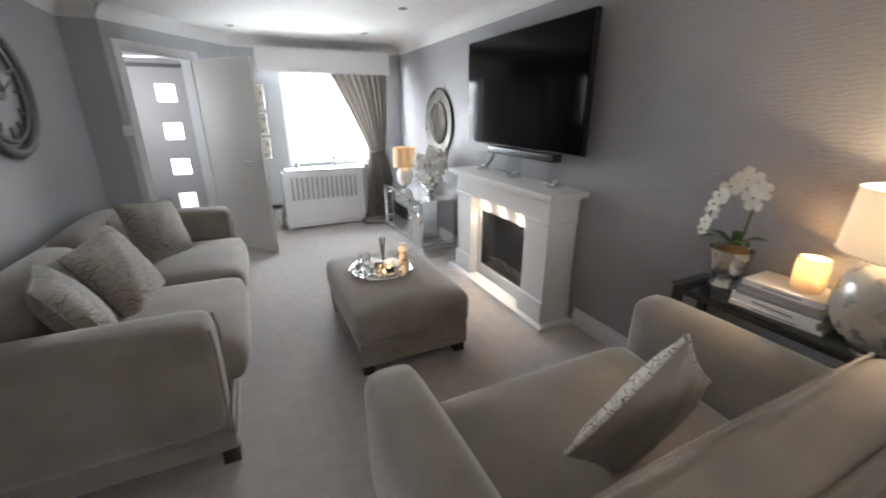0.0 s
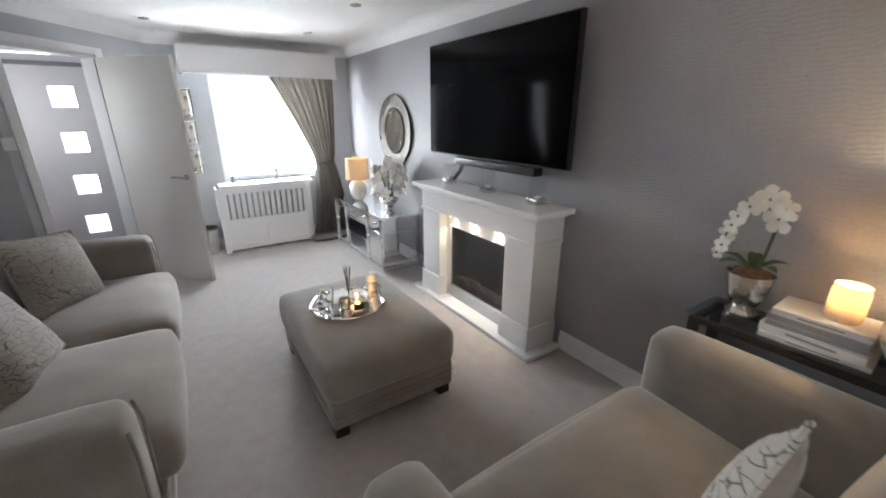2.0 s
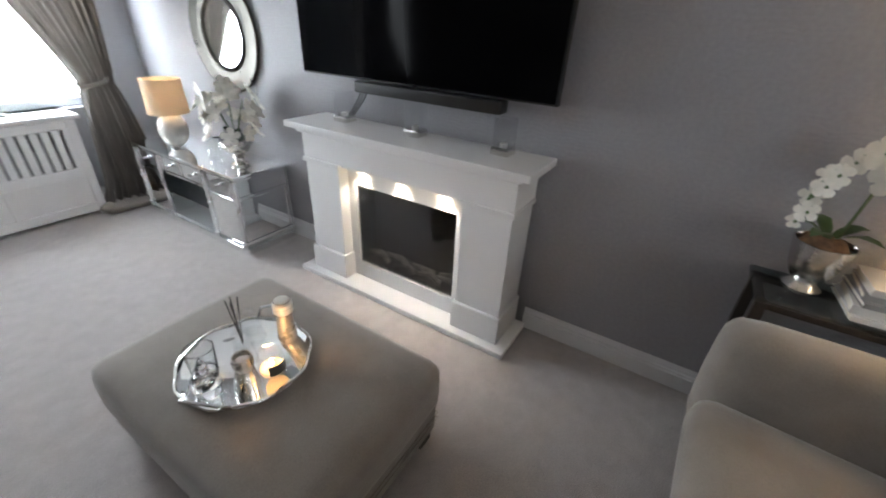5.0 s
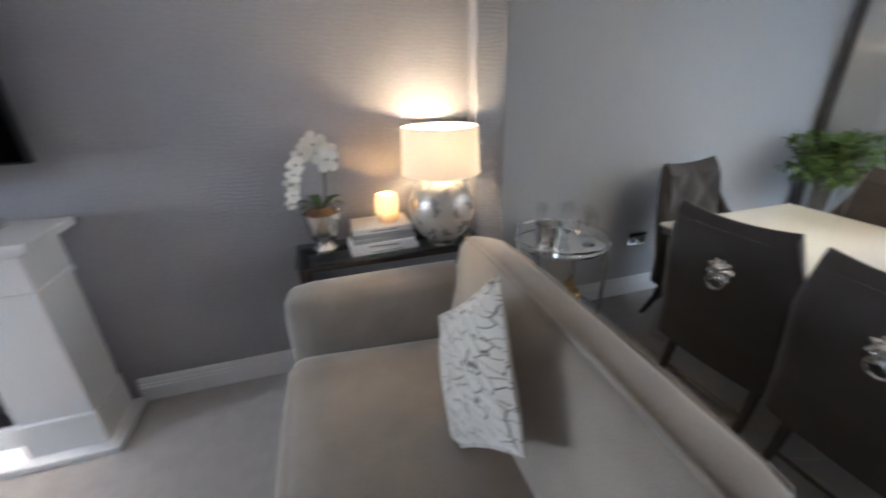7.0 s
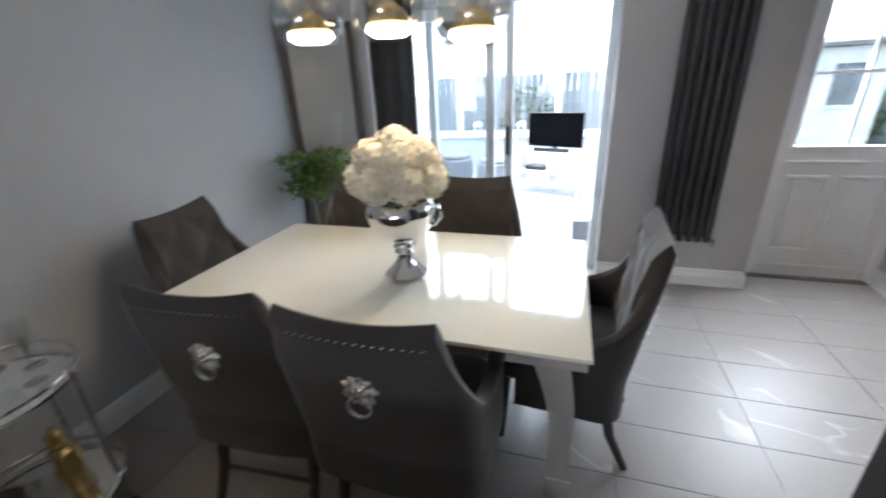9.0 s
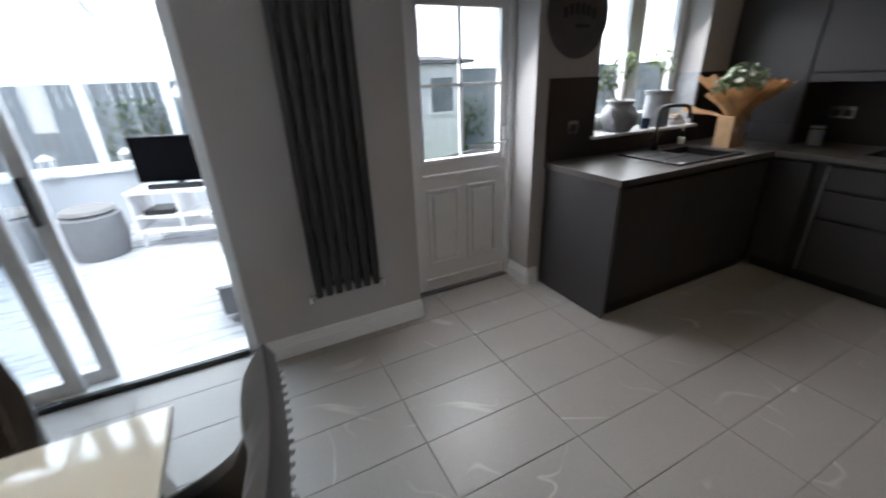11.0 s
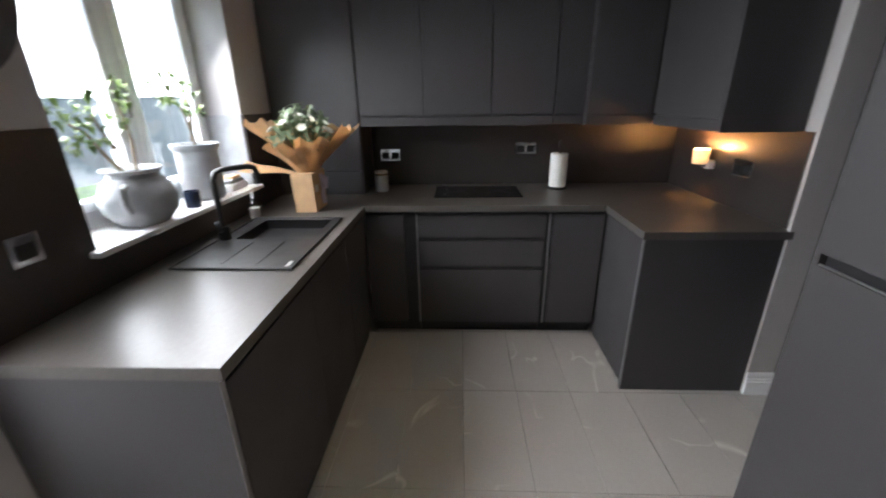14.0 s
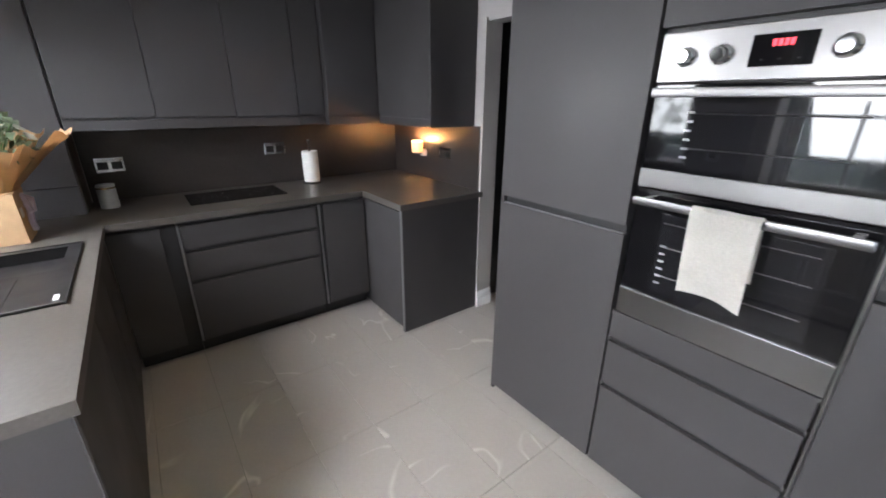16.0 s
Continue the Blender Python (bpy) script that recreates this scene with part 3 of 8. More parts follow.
def ottoman():
    t = thing("ottoman", (-1.235, 3.29, 0), "square taupe velour footstool with a stitched band", "footstool")
    S = M["sofa"]
    part("top", cushion(B(), (-0.365, -0.51, 0.2), (0.365, 0.51, 0.43), 0.06, (0.01, 0.01, 0.015), 12), S, t)
    part("base", box(B(), (-0.345, -0.49, 0.065), (0.345, 0.49, 0.22), 0.012), S, t)
    for z in (0.125, 0.155):
        part("piping", tube(B(), [(-0.349, -0.494, z), (0.349, -0.494, z), (0.349, 0.494, z), (-0.349, 0.494, z)], 0.004, 6, True), S, t)
    for x in (-0.3, 0.3):
        for y in (-0.44, 0.44):
            part("foot", box(B(), (x - 0.035, y - 0.035, 0), (x + 0.035, y + 0.035, 0.065), 0.005), M["darkwood"], t)
    return t


ottoman()


def fireplace():
    t = thing("fireplace", (0, 3.49, 0), "white fireplace surround with an electric log fire", "fireplace")
    W = M["mdf"]
    part("hearth", box(B(), (-0.335, -0.73, 0.0), (-0.02, 0.75, 0.035), 0.006), W, t)
    for s in (-1, 1):
        y0, y1 = sorted((s * 0.40, s * 0.66))
        p = part("pillar", box(B(), (-0.27, y0, 0.035), (-0.02, y1, 0.78), 0.005), W, t)
        part("plinth", box(B(), (-0.287, y0 - 0.012, 0.035), (-0.02, y1 + 0.012, 0.2), 0.006), W, p)
        part("collar", box(B(), (-0.284, y0 - 0.012, 0.755), (-0.02, y1 + 0.012, 0.78), 0.005), W, p)
    part("frieze", box(B(), (-0.275, -0.665, 0.78), (-0.02, 0.665, 0.93), 0.004), W, t)
    part("bed_mould", box(B(), (-0.3, -0.69, 0.925), (-0.02, 0.69, 0.95), 0.012, 3), W, t)
    part("mantel", box(B(), (-0.335, -0.735, 0.95), (-0.01, 0.735, 0.985), 0.006), W, t)
    bm = B()
    for lo, hi in (((-0.2, -0.4, 0.035), (-0.17, -0.34, 0.78)), ((-0.2, 0.34, 0.035), (-0.17, 0.4, 0.78)), ((-0.2, -0.34, 0.66), (-0.17, 0.34, 0.78)), ((-0.2, -0.34, 0.035), (-0.17, 0.34, 0.14))):
        box(bm, lo, hi)
    part("back_panel", bm, W, t)
    part("soffit", box(B(), (-0.26, -0.4, 0.765), (-0.17, 0.4, 0.779)), W, t)
    bm = B()
    v = {(i, j, k): bm.verts.new(((-0.185, -0.04)[i], (-0.34, 0.34)[j], (0.14, 0.66)[k])) for i in (0, 1) for j in (0, 1) for k in (0, 1)}
    for f in (((1, 0, 0), (1, 1, 0), (1, 1, 1), (1, 0, 1)), ((0, 0, 0), (1, 0, 0), (1, 0, 1), (0, 0, 1)), ((0, 1, 0), (1, 1, 0), (1, 1, 1), (0, 1, 1)), ((0, 0, 0), (0, 1, 0), (1, 1, 0), (1, 0, 0)), ((0, 0, 1), (0, 1, 1), (1, 1, 1), (1, 0, 1))):
        bm.faces.new([v[k] for k in f])
    part("firebox", bm, M["black"], t)
    part("fire_glass", box(B(), (-0.182, -0.34, 0.14), (-0.178, 0.34, 0.66)), M["smoke"], t)
    rng = random.Random(5)
    for i in range(9):
        y, x = -0.28 + 0.07 * i + rng.uniform(-0.02, 0.02), rng.uniform(-0.15, -0.1)
        L, a = rng.uniform(0.1, 0.2), rng.uniform(-0.7, 0.7)
        p = [(x, y - L / 2 * math.cos(a), 0.165 + rng.uniform(0, 0.03)), (x + 0.01, y, 0.185 + rng.uniform(0, 0.04)), (x, y + L / 2 * math.cos(a), 0.17 + abs(a) * 0.06)]
        part("log", tube(B(), p, 0.018, 7, taper=0.6), M["driftwood"], t)
    for y in (-0.27, 0.0, 0.27):
        part("spotlight", lathe(B(), [(0, 0), (0.02, 0), (0.026, -0.004), (0.026, 0.004), (0, 0.004)], 14, (-0.225, y, 0.762)), M["bulbglow"], t)
    return t


fire = fireplace()
for y in (3.22, 3.49, 3.76):
    spot("fireplace_spot", (-0.225, y, 0.752), (-0.215, y, 0.0), 3.4, 110)


def television():
    t = thing("television", (-0.09, 3.518, 1.63), "large black flat television hung on the wall", "television")
    part("screen", box(B(), (-0.03, -0.738, -0.405), (-0.022, 0.738, 0.41)), M["screen"], t)
    part("case", box(B(), (-0.022, -0.747, -0.415), (0.02, 0.747, 0.42), 0.004), M["black"], t)
    part("bracket", box(B(), (0.02, -0.2, -0.2), (0.092, 0.2, 0.2)), M["black"], t)
    return t


tele = television()


# ---- front window, door and hall ----
def window_front():
    t = tagged(new("window_1"), "white framed front window over the radiator cover", "window", "", "structure")
    y0, y1 = 6.56, 6.62
    for nm, lo, hi in (("window_frame", (WX0, y0, WZ0), (WX0 + 0.06, y1, WZ1)), ("window_frame", (WX1 - 0.06, y0, WZ0), (WX1, y1, WZ1)), ("window_frame", (WX0 + 0.06, y0, WZ0), (WX1 - 0.06, y1, WZ0 + 0.06)), ("window_frame", (WX0 + 0.06, y0, WZ1 - 0.06), (WX1 - 0.06, y1, WZ1))):
        part(nm, bx(lo, hi, 0.008), M["upvc"], t)
    p = part("pane", bx((WX0 + 0.06, 6.588, WZ0 + 0.06), (WX1 - 0.06, 6.594, WZ1 - 0.06)), M["pane"], t)
    p.visible_shadow = False
    part("window_sill", bx((WX0 - 0.09, 6.19, 0.745), (-0.63, 6.56, 0.78), 0.012, 3), M["white"], t)


window_front()


def pelmet():
    t = thing("pelmet_box", (-1.0, 6.3, 1.92), "white boxed curtain pelmet under the ceiling", "pelmet")
    part("front_board", bx((-0.81, -0.1, 0), (0.77, -0.075, 0.26), 0.004), M["white"], t)
    part("end_board", bx((-0.81, -0.075, 0), (-0.785, 0.15, 0.26), 0.003), M["white"], t)
    part("end_board", bx((0.745, -0.075, 0), (0.77, 0.15, 0.26), 0.003), M["white"], t)
    part("top_board", bx((-0.785, -0.075, 0.24), (0.745, 0.15, 0.26)), M["white"], t)
    part("edge_mould", bx((-0.815, -0.108, -0.002), (0.775, -0.1, 0.018), 0.003), M["white"], t)


pelmet()


def radiator_cover():
    t = thing("radiator_cover", (-1.17, 6.3, 0), "white slatted radiator cover below the window", "radiator cover")
    W = M["white"]
    x0, x1, yf = -0.52, 0.5, -0.1
    for lo, hi in (((x0, yf, 0.0), (x0 + 0.06, yf + 0.025, 0.745)), ((x1 - 0.06, yf, 0.0), (x1, yf + 0.025, 0.745))):
        part("stile", bx(lo, hi, 0.004), W, t)
    for z0, z1 in ((0.03, 0.1), (0.31, 0.39), (0.68, 0.745)):
        part("rail", bx((x0 + 0.06, yf, z0), (x1 - 0.06, yf + 0.022, z1), 0.004), W, t)
    part("side_panel", bx((x0, yf + 0.025, 0), (x0 + 0.018, 0.148, 0.745)), W, t)
    part("side_panel", bx((x1 - 0.018, yf + 0.025, 0), (x1, 0.148, 0.745)), W, t)
    n = 15
    for i in range(n):
        x = x0 + 0.075 + (x1 - x0 - 0.15) * i / (n - 1)
        part("slat", bx((x - 0.021, yf + 0.002, 0.39), (x + 0.021, yf + 0.016, 0.68), 0.003), W, t)
    part("lower_panel", bx((x0 + 0.06, yf + 0.012, 0.1), (x1 - 0.06, yf + 0.02, 0.31)), W, t)
    part("muntin", bx((-0.05, yf, 0.1), (0.02, yf + 0.018, 0.31), 0.004), W, t)
    # white radiator coloured grey: shade between the slats is put into its colour
    part("shaded_radiator_panel", bx((x0 + 0.08, 0.0, 0.1), (x1 - 0.08, 0.03, 0.68), 0.01), M["stone"], t)


radiator_cover()


def curtain():
    """Curtain hung from the pelmet, swept to the wall by a tie at waist height."""
    t = thing("curtain", (-0.45, 6.27, 0), "taupe satin curtain tied back beside the window", "curtain")
    bm = B()
    nu, nv = 90, 40
    z_top, z_tie = 1.93, 0.98
    grid = []
    for j in range(nv + 1):
        z = z_top * (1 - j / nv) + 0.01
        if z > z_tie:
            k = (z - z_tie) / (z_top - z_tie)
            left = -0.12 - 0.42 * k ** 1.15
            right = 0.1 + 0.1 * k ** 0.7
            depth = 0.03 + 0.012 * k
        else:
            k = (z_tie - z) / z_tie
            left = -0.12 - 0.06 * k ** 0.7 - 0.1 * k ** 8
            right = 0.1 + 0.17 * k ** 0.7
            depth = 0.03 + 0.03 * k
        row = []
        for i in range(nu + 1):
            u = i / nu
            x = left + (right - left) * u
            ph = u * 2 * math.pi * 8.5 + 0.6 * math.sin(3 * z)
            y = depth * (math.sin(ph) * 0.7 + 0.3 * math.sin(2.3 * ph + z * 2)) - 0.03 * (1 - abs(2 * u - 1)) - 0.08 * min(1, (z_top - z) / 0.9)
            row.append(bm.verts.new((x, y, z)))
        grid.append(row)
    for a, b in zip(grid, grid[1:]):
        for i in range(nu):
            bm.faces.new((a[i], a[i + 1], b[i + 1], b[i]))
    bmesh.ops.solidify(bm, geom=bm.faces[:], thickness=0.004)
    part("cloth", bm, M["curtain"], t)
    part("tieback", tube(B(), [(0.16, 0.04, 1.05), (0.02, -0.15, 0.99), (-0.13, -0.13, 0.96), (-0.14, -0.07, 0.97), (0, -0.02, 1.0), (0.16, 0.05, 1.05)], 0.016, 8), M["curtain"], t)
    part("puddle", cushion(B(), (-0.26, -0.2, 0.0), (0.26, 0.02, 0.07), 0.03, (0.02, 0.02, 0.02), 8), M["curtain"], t)


curtain()


def sill_ornament(x, kind):
    t = thing("ornament", (x, 6.4, 0.78), "small pale ornament on the window sill", "ornament", "ornaments on the front sill")
    if kind:
        part("body", lathe(B(), [(0, 0), (0.03, 0), (0.034, 0.01), (0.012, 0.03), (0.014, 0.07), (0.03, 0.085), (0.034, 0.11), (0.02, 0.135), (0, 0.14)], 16), M["stone"], t)
    else:
        part("body", lathe(B(), [(0, 0), (0.026, 0), (0.026, 0.07), (0.01, 0.085), (0.01, 0.11), (0.018, 0.12), (0, 0.125)], 16), M["stone"], t)


sill_ornament(-1.48, 0)
sill_ornament(-1.0, 1)


def wall_frame(z, h):
    t = thing("picture_frame", (-1.83, 6.448, z), "small mirrored picture frame on the front wall", "picture frame", "frames by the window")
    w = 0.17
    for lo, hi in (((-w / 2, -0.03, 0), (-w / 2 + 0.03, 0, h)), ((w / 2 - 0.03, -0.03, 0), (w / 2, 0, h)), ((-w / 2 + 0.03, -0.03, 0), (w / 2 - 0.03, 0, 0.03)), ((-w / 2 + 0.03, -0.03, h - 0.03), (w / 2 - 0.03, 0, h))):
        part("edge", bx(lo, hi, 0.008), M["mirror"], t)
    part("picture", bx((-w / 2 + 0.03, -0.012, 0.03), (w / 2 - 0.03, -0.002, h - 0.03)), M["glazed"], t)


for z, h in ((1.5, 0.29), (1.2, 0.27), (0.9, 0.27)):
    wall_frame(z, h)


def bin_():
    t = thing("waste_bin", (-1.82, 6.33, 0), "small silver waste bin beside the radiator cover", "bin")
    part("body", lathe(B(), [(0, 0), (0.075, 0), (0.08, 0.01), (0.09, 0.3), (0.095, 0.31), (0.085, 0.31), (0.075, 0.05), (0, 0.05)], 24), M["silver"], t)
    part("liner", lathe(B(), [(0.08, 0.29), (0.098, 0.315), (0.1, 0.29)], 24), M["greyplastic"], t)


bin_()


def hall_door():
    d = tagged(new("door_1"), "white flush internal door standing wide open", "door", "", "structure")
    a, b = Vector((-2.42, 5.97, 0)), Vector((-1.895, 5.38, 0))
    u = (b - a).normalized()
    n = Vector((-u.y, u.x, 0))
    d.matrix_world = Matrix(((u.x, n.x, 0, a.x), (u.y, n.y, 0, a.y), (0, 0, 1, 0.01), (0, 0, 0, 1)))
    part("leaf", bx((0.0, 0.0, 0), (0.79, 0.035, 1.975), 0.004), M["doorpaint"], d)
    for s in (-1, 1):
        y = -0.006 if s < 0 else 0.041
        h = part("door_handle", lathe(B(), [(0, -0.004), (0.026, -0.004), (0.026, 0.004), (0, 0.004)], 18), M["chrome"], d)
        h.matrix_local = pose(0.73, y, 0.99, 90, 0, 0)
        part("lever", tube(B(), [(0, 0, 0), (0, 0, -s * -0.04 if s > 0 else 0.04), (-0.03, 0, 0.045 if s < 0 else -0.045), (-0.12, 0, 0.045 if s < 0 else -0.045)], 0.009, 8), M["chrome"], h)
    bm = B()
    w = 0.065
    for lo, hi in (((D0 - w, -0.018, 0), (D0, 0, DZ + w)), ((D1, -0.018, 0), (D1 + w, 0, DZ + w)), ((D0, -0.018, DZ), (D1, 0, DZ + w))):
        box(bm, lo, hi, 0.006, m=SM)
    for lo, hi in (((D0, 0, 0), (D0 + 0.022, 0.118, DZ)), ((D1 - 0.022, 0, 0), (D1, 0.118, DZ)), ((D0, 0, DZ - 0.022), (D1, 0.118, DZ))):
        box(bm, lo, hi, m=SM)
    struct("door_frame_hall", bm, M["white"], "white moulded door architrave", "trim")


hall_door()


def front_door():
    d = tagged(new("door_2"), "grey front door with four small square lights", "door", "", "structure")
    x0, x1, y0, y1 = -3.2, -2.3, 6.68, 6.74
    cx = [-2.895, -2.705]
    zs = [0.33, 0.745, 1.165, 1.595]
    for lo, hi in (((x0, y0, 0.02), (cx[0], y1, 2.06)), ((cx[1], y0, 0.02), (x1, y1, 2.06))):
        part("stile", bx(lo, hi), M["greydoor"], d)
    z = 0.02
    for zz in zs + [2.06]:
        part("rail", bx((cx[0], y0, z), (cx[1], y1, zz)), M["greydoor"], d)
        z = zz + 0.19
    for zz in zs:
        p = part("pane", bx((cx[0], y0 + 0.02, zz), (cx[1], y0 + 0.026, zz + 0.19)), M["frost"], d)
    part("top_bar", bx((x0, y0 - 0.01, 1.96), (x1, y0, 2.0), 0.004), M["greyplastic"], d)


M["frost"] = pane_glass("frosted_pane", (0.95, 0.97, 1.0), 0.04)
front_door()


def plate(name, at, turn, label, two=False, chrome=True, single=False):
    """Wall plate of a switch or a socket; its face looks along local -y."""
    t = thing(name, at, label, "socket" if two else "switch", "", turn)
    w = 0.073 if two and not single else 0.043
    part("plate", bx((-w, -0.008, -0.043), (w, 0, 0.043), 0.003), M["chrome"] if chrome else M["white"], t)
    for x in ((0.0,) if single else (-0.035, 0.035) if two else (-0.018, 0.018)):
        part("insert" if two else "rocker", bx((x - (0.026 if two else 0.012), -0.011, -0.026), (x + (0.026 if two else 0.012), -0.008, 0.018), 0.002), M["black"] if two else M["white"], t)
    return t


plate("light_switch", tuple(SM @ Vector((0.02, -0.001, 1.33))), math.degrees(math.atan2(sdir.y, sdir.x)), "white double light switch by the hall door", False, False)


def wall_clock():
    t = thing("wall_clock", (-3.2, 3.98, 1.6), "large round silver wall clock", "clock")
    ring = [(-0.0, 0.335 * math.cos(a), 0.335 * math.sin(a)) for a in [2 * math.pi * i / 48 for i in range(48)]]
    part("outer_ring", tube(B(), ring, 0.032, 10, True), M["steel"], t)
    part("inner_ring", tube(B(), [(0.0, p[1] * 0.8, p[2] * 0.8) for p in ring], 0.016, 8, True), M["steel"], t)
    for k in range(12):
        a = 2 * math.pi * k / 12
        c, s = math.cos(a), math.sin(a)
        part("numeral_bar", tube(B(), [(0, 0.19 * c, 0.19 * s), (0, 0.265 * c, 0.265 * s)], 0.008, 6), M["steel"], t)
    part("dial", lathe(B(), [(0, 0), (0.05, 0), (0.05, 0.012), (0, 0.012)], 24), M["steel"], t).matrix_local = pose(0, 0, 0, 0, 90, 0)
    part("pointer", tube(B(), [(0.02, 0, 0), (0.02, 0.12, 0.06)], 0.006, 6), M["steel"], t)
    part("pointer", tube(B(), [(0.02, 0, 0), (0.02, -0.02, 0.2)], 0.005, 6), M["steel"], t)
    part("hanger", bx((-0.02, -0.04, 0.28), (0.0, 0.04, 0.32)), M["steel"], t)


wall_clock()


def downlight(x, y):
    t = thing("ceiling_light", (x, y, H), "recessed chrome ceiling downlight, switched off", "downlight", "ceiling downlights")
    part("bezel", lathe(B(), [(0.028, -0.001), (0.03, -0.008), (0.042, -0.006), (0.044, 0.0), (0.028, 0.0)], 24), M["chrome"], t)
    part("lens", lathe(B(), [(0, -0.003), (0.028, -0.003), (0.028, -0.001), (0, -0.001)], 20), M["stone"], t)


for x, y in ((-2.01, 5.8), (-0.67, 5.69), (-0.67, 4.41), (-2.01, 4.41)):
    downlight(x, y)


# ---- living room things ----
def pillow(name, at, size, turn, material, label, group="", back=None, puff=0.085):
    t = thing(name, at, label, "cushion", group)
    t.rotation_euler = [radians(a) for a in turn]
    bm = B()
    n, s = 14, size / 2
    top, bot = [], []
    for side, rows in ((1, top), (-1, bot)):
        for i in range(n + 1):
            row = []
            for j in range(n + 1):
                u, v = -1 + 2 * i / n, -1 + 2 * j / n
                edge = max(abs(u), abs(v)) > 0.999
                pinch = 1 - 0.07 * (1 - max(abs(u), abs(v)) ** 2 * 0) * (1 - min(abs(u), abs(v)) ** 2) * (max(abs(u), abs(v)) ** 3)
                h = puff * ((1 - u * u) * (1 - v * v)) ** 0.45
                if edge and side < 0:
                    row.append(top[i][j])
                else:
                    row.append(bm.verts.new((u * s * pinch, side * (h + 0.003 * math.sin(9 * u + 5 * v) * (0 if edge else 1)), v * s * pinch + s)))
            rows.append(row)
    for idx, rows in enumerate((top, bot)):
        for a, b in zip(rows, rows[1:]):
            for j in range(n):
                bm.faces.new((a[j], a[j + 1], b[j + 1], b[j])).material_index = idx
    part("cover", bm, [material, back or material], t)
    k = s * 0.985
    bm = B()
    pts = []
    for a, b in (((-1, -1), (1, -1)), ((1, -1), (1, 1)), ((1, 1), (-1, 1)), ((-1, 1), (-1, -1))):
        for q in range(8):
            u, v = a[0] + (b[0] - a[0]) * q / 8, a[1] + (b[1] - a[1]) * q / 8
            mn = min(abs(u), abs(v))
            f = 1 - 0.07 * (1 - mn * mn)
            pts.append((u * s * f, 0, v * s * f + s))
    part("piping", tube(bm, pts, 0.007, 6, True), material, t)
    return t


pillow("cushion", (-2.68, 2.9, 0.49), 0.43, (26, 0, -72), M["pillow_dark"], "taupe crackle patterned cushion on the sofa", "sofa cushions")
pillow("cushion", (-2.61, 3.3, 0.49), 0.45, (24, 8, -100), M["pillow_dark"], "taupe crackle patterned cushion on the sofa", "sofa cushions")
pillow("cushion", (-2.61, 4.05, 0.49), 0.45, (24, -8, -125), M["pillow_dark"], "taupe crackle patterned cushion on the sofa", "sofa cushions")
pillow("armchair_cushion", (-1.215, 1.44, 0.52), 0.43, (17, 43, 14), M["pillow_pale"], "pale cushion with dark criss-cross stitching on the armchair", "", M["sofa"], 0.06)


def soundbar():
    t = thing("soundbar", (-0.09, 3.44, 1.15), "long black soundbar mounted under the television", "soundbar")
    part("body", bx((-0.04, -0.43, 0), (0.04, 0.43, 0.058), 0.012, 3), M["black"], t)
    part("bracket", bx((0.04, -0.1, 0.01), (0.09, 0.1, 0.05)), M["black"], t)
    for k in range(3):
        part("cable", tube(B(), [(0.02, 0.38 + 0.02 * k, 0.02), (0.03, 0.43 + 0.02 * k, -0.05), (0.0, 0.47 + 0.015 * k, -0.12), (0.03, 0.54 + 0.02 * k, -0.161)], 0.004, 6), M["black"], t)


soundbar()


def mantel_holder(y):
    t = thing("candle_holder", (-0.12, y, 0.985), "clear glass candle holder with a silver base on the mantel", "candle holder", "holders on the mantel")
    part("base", bx((-0.045, -0.045, 0), (0.045, 0.045, 0.035), 0.006), M["silver"], t)
    bm = B()
    for lo, hi in (((-0.04, -0.04, 0.035), (-0.036, 0.04, 0.16)), ((0.036, -0.04, 0.035), (0.04, 0.04, 0.16)), ((-0.036, -0.04, 0.035), (0.036, -0.036, 0.16)), ((-0.036, 0.036, 0.035), (0.036, 0.04, 0.16))):
        box(bm, lo, hi)
    part("glass_box", bm, M["glass_thin"], t)
    part("tealight", lathe(B(), [(0, 0), (0.018, 0), (0.018, 0.014), (0, 0.014)], 14, (0, 0, 0.035)), M["book"], t)


M["glass_thin"] = pane_glass("thin_glass", (0.985, 0.99, 0.99), 0.07)
for y in (2.98, 3.47, 3.96):
    mantel_holder(y)


def round_mirror():
    t = thing("wall_mirror", (-0.004, 5.15, 1.36), "round silver framed wall mirror above the mirrored cabinet", "mirror")
    rot = pose(0, 0, 0, 0, -90, 0)
    o = part("outer_frame", lathe(B(), [(0.285, 0.0), (0.36, 0.0), (0.37, 0.012), (0.36, 0.024), (0.285, 0.02)], 48), M["bronze"], t)
    o.matrix_local = rot
    o = part("mirror_ring", lathe(B(), [(0.235, 0.0), (0.235, 0.012), (0.285, 0.018), (0.285, 0.0)], 48), M["bronze"], t)
    o.matrix_local = rot
    o = part("inner_frame", lathe(B(), [(0.205, 0.0), (0.205, 0.018), (0.22, 0.026), (0.235, 0.018), (0.235, 0.0)], 48), M["bronze"], t)
    o.matrix_local = rot
    o = part("looking_glass", lathe(B(), [(0, 0.01), (0.205, 0.012), (0.205, 0.0), (0, 0.0)], 48), M["mirror"], t)
    o.matrix_local = rot


round_mirror()


# flat grey replaces mirror inside the cabinet; the reflected brightness is painted in
M["reflectpaint"] = mat("painted_grey_reflection", (0.42, 0.43, 0.43), 0.35, vary=0.05)


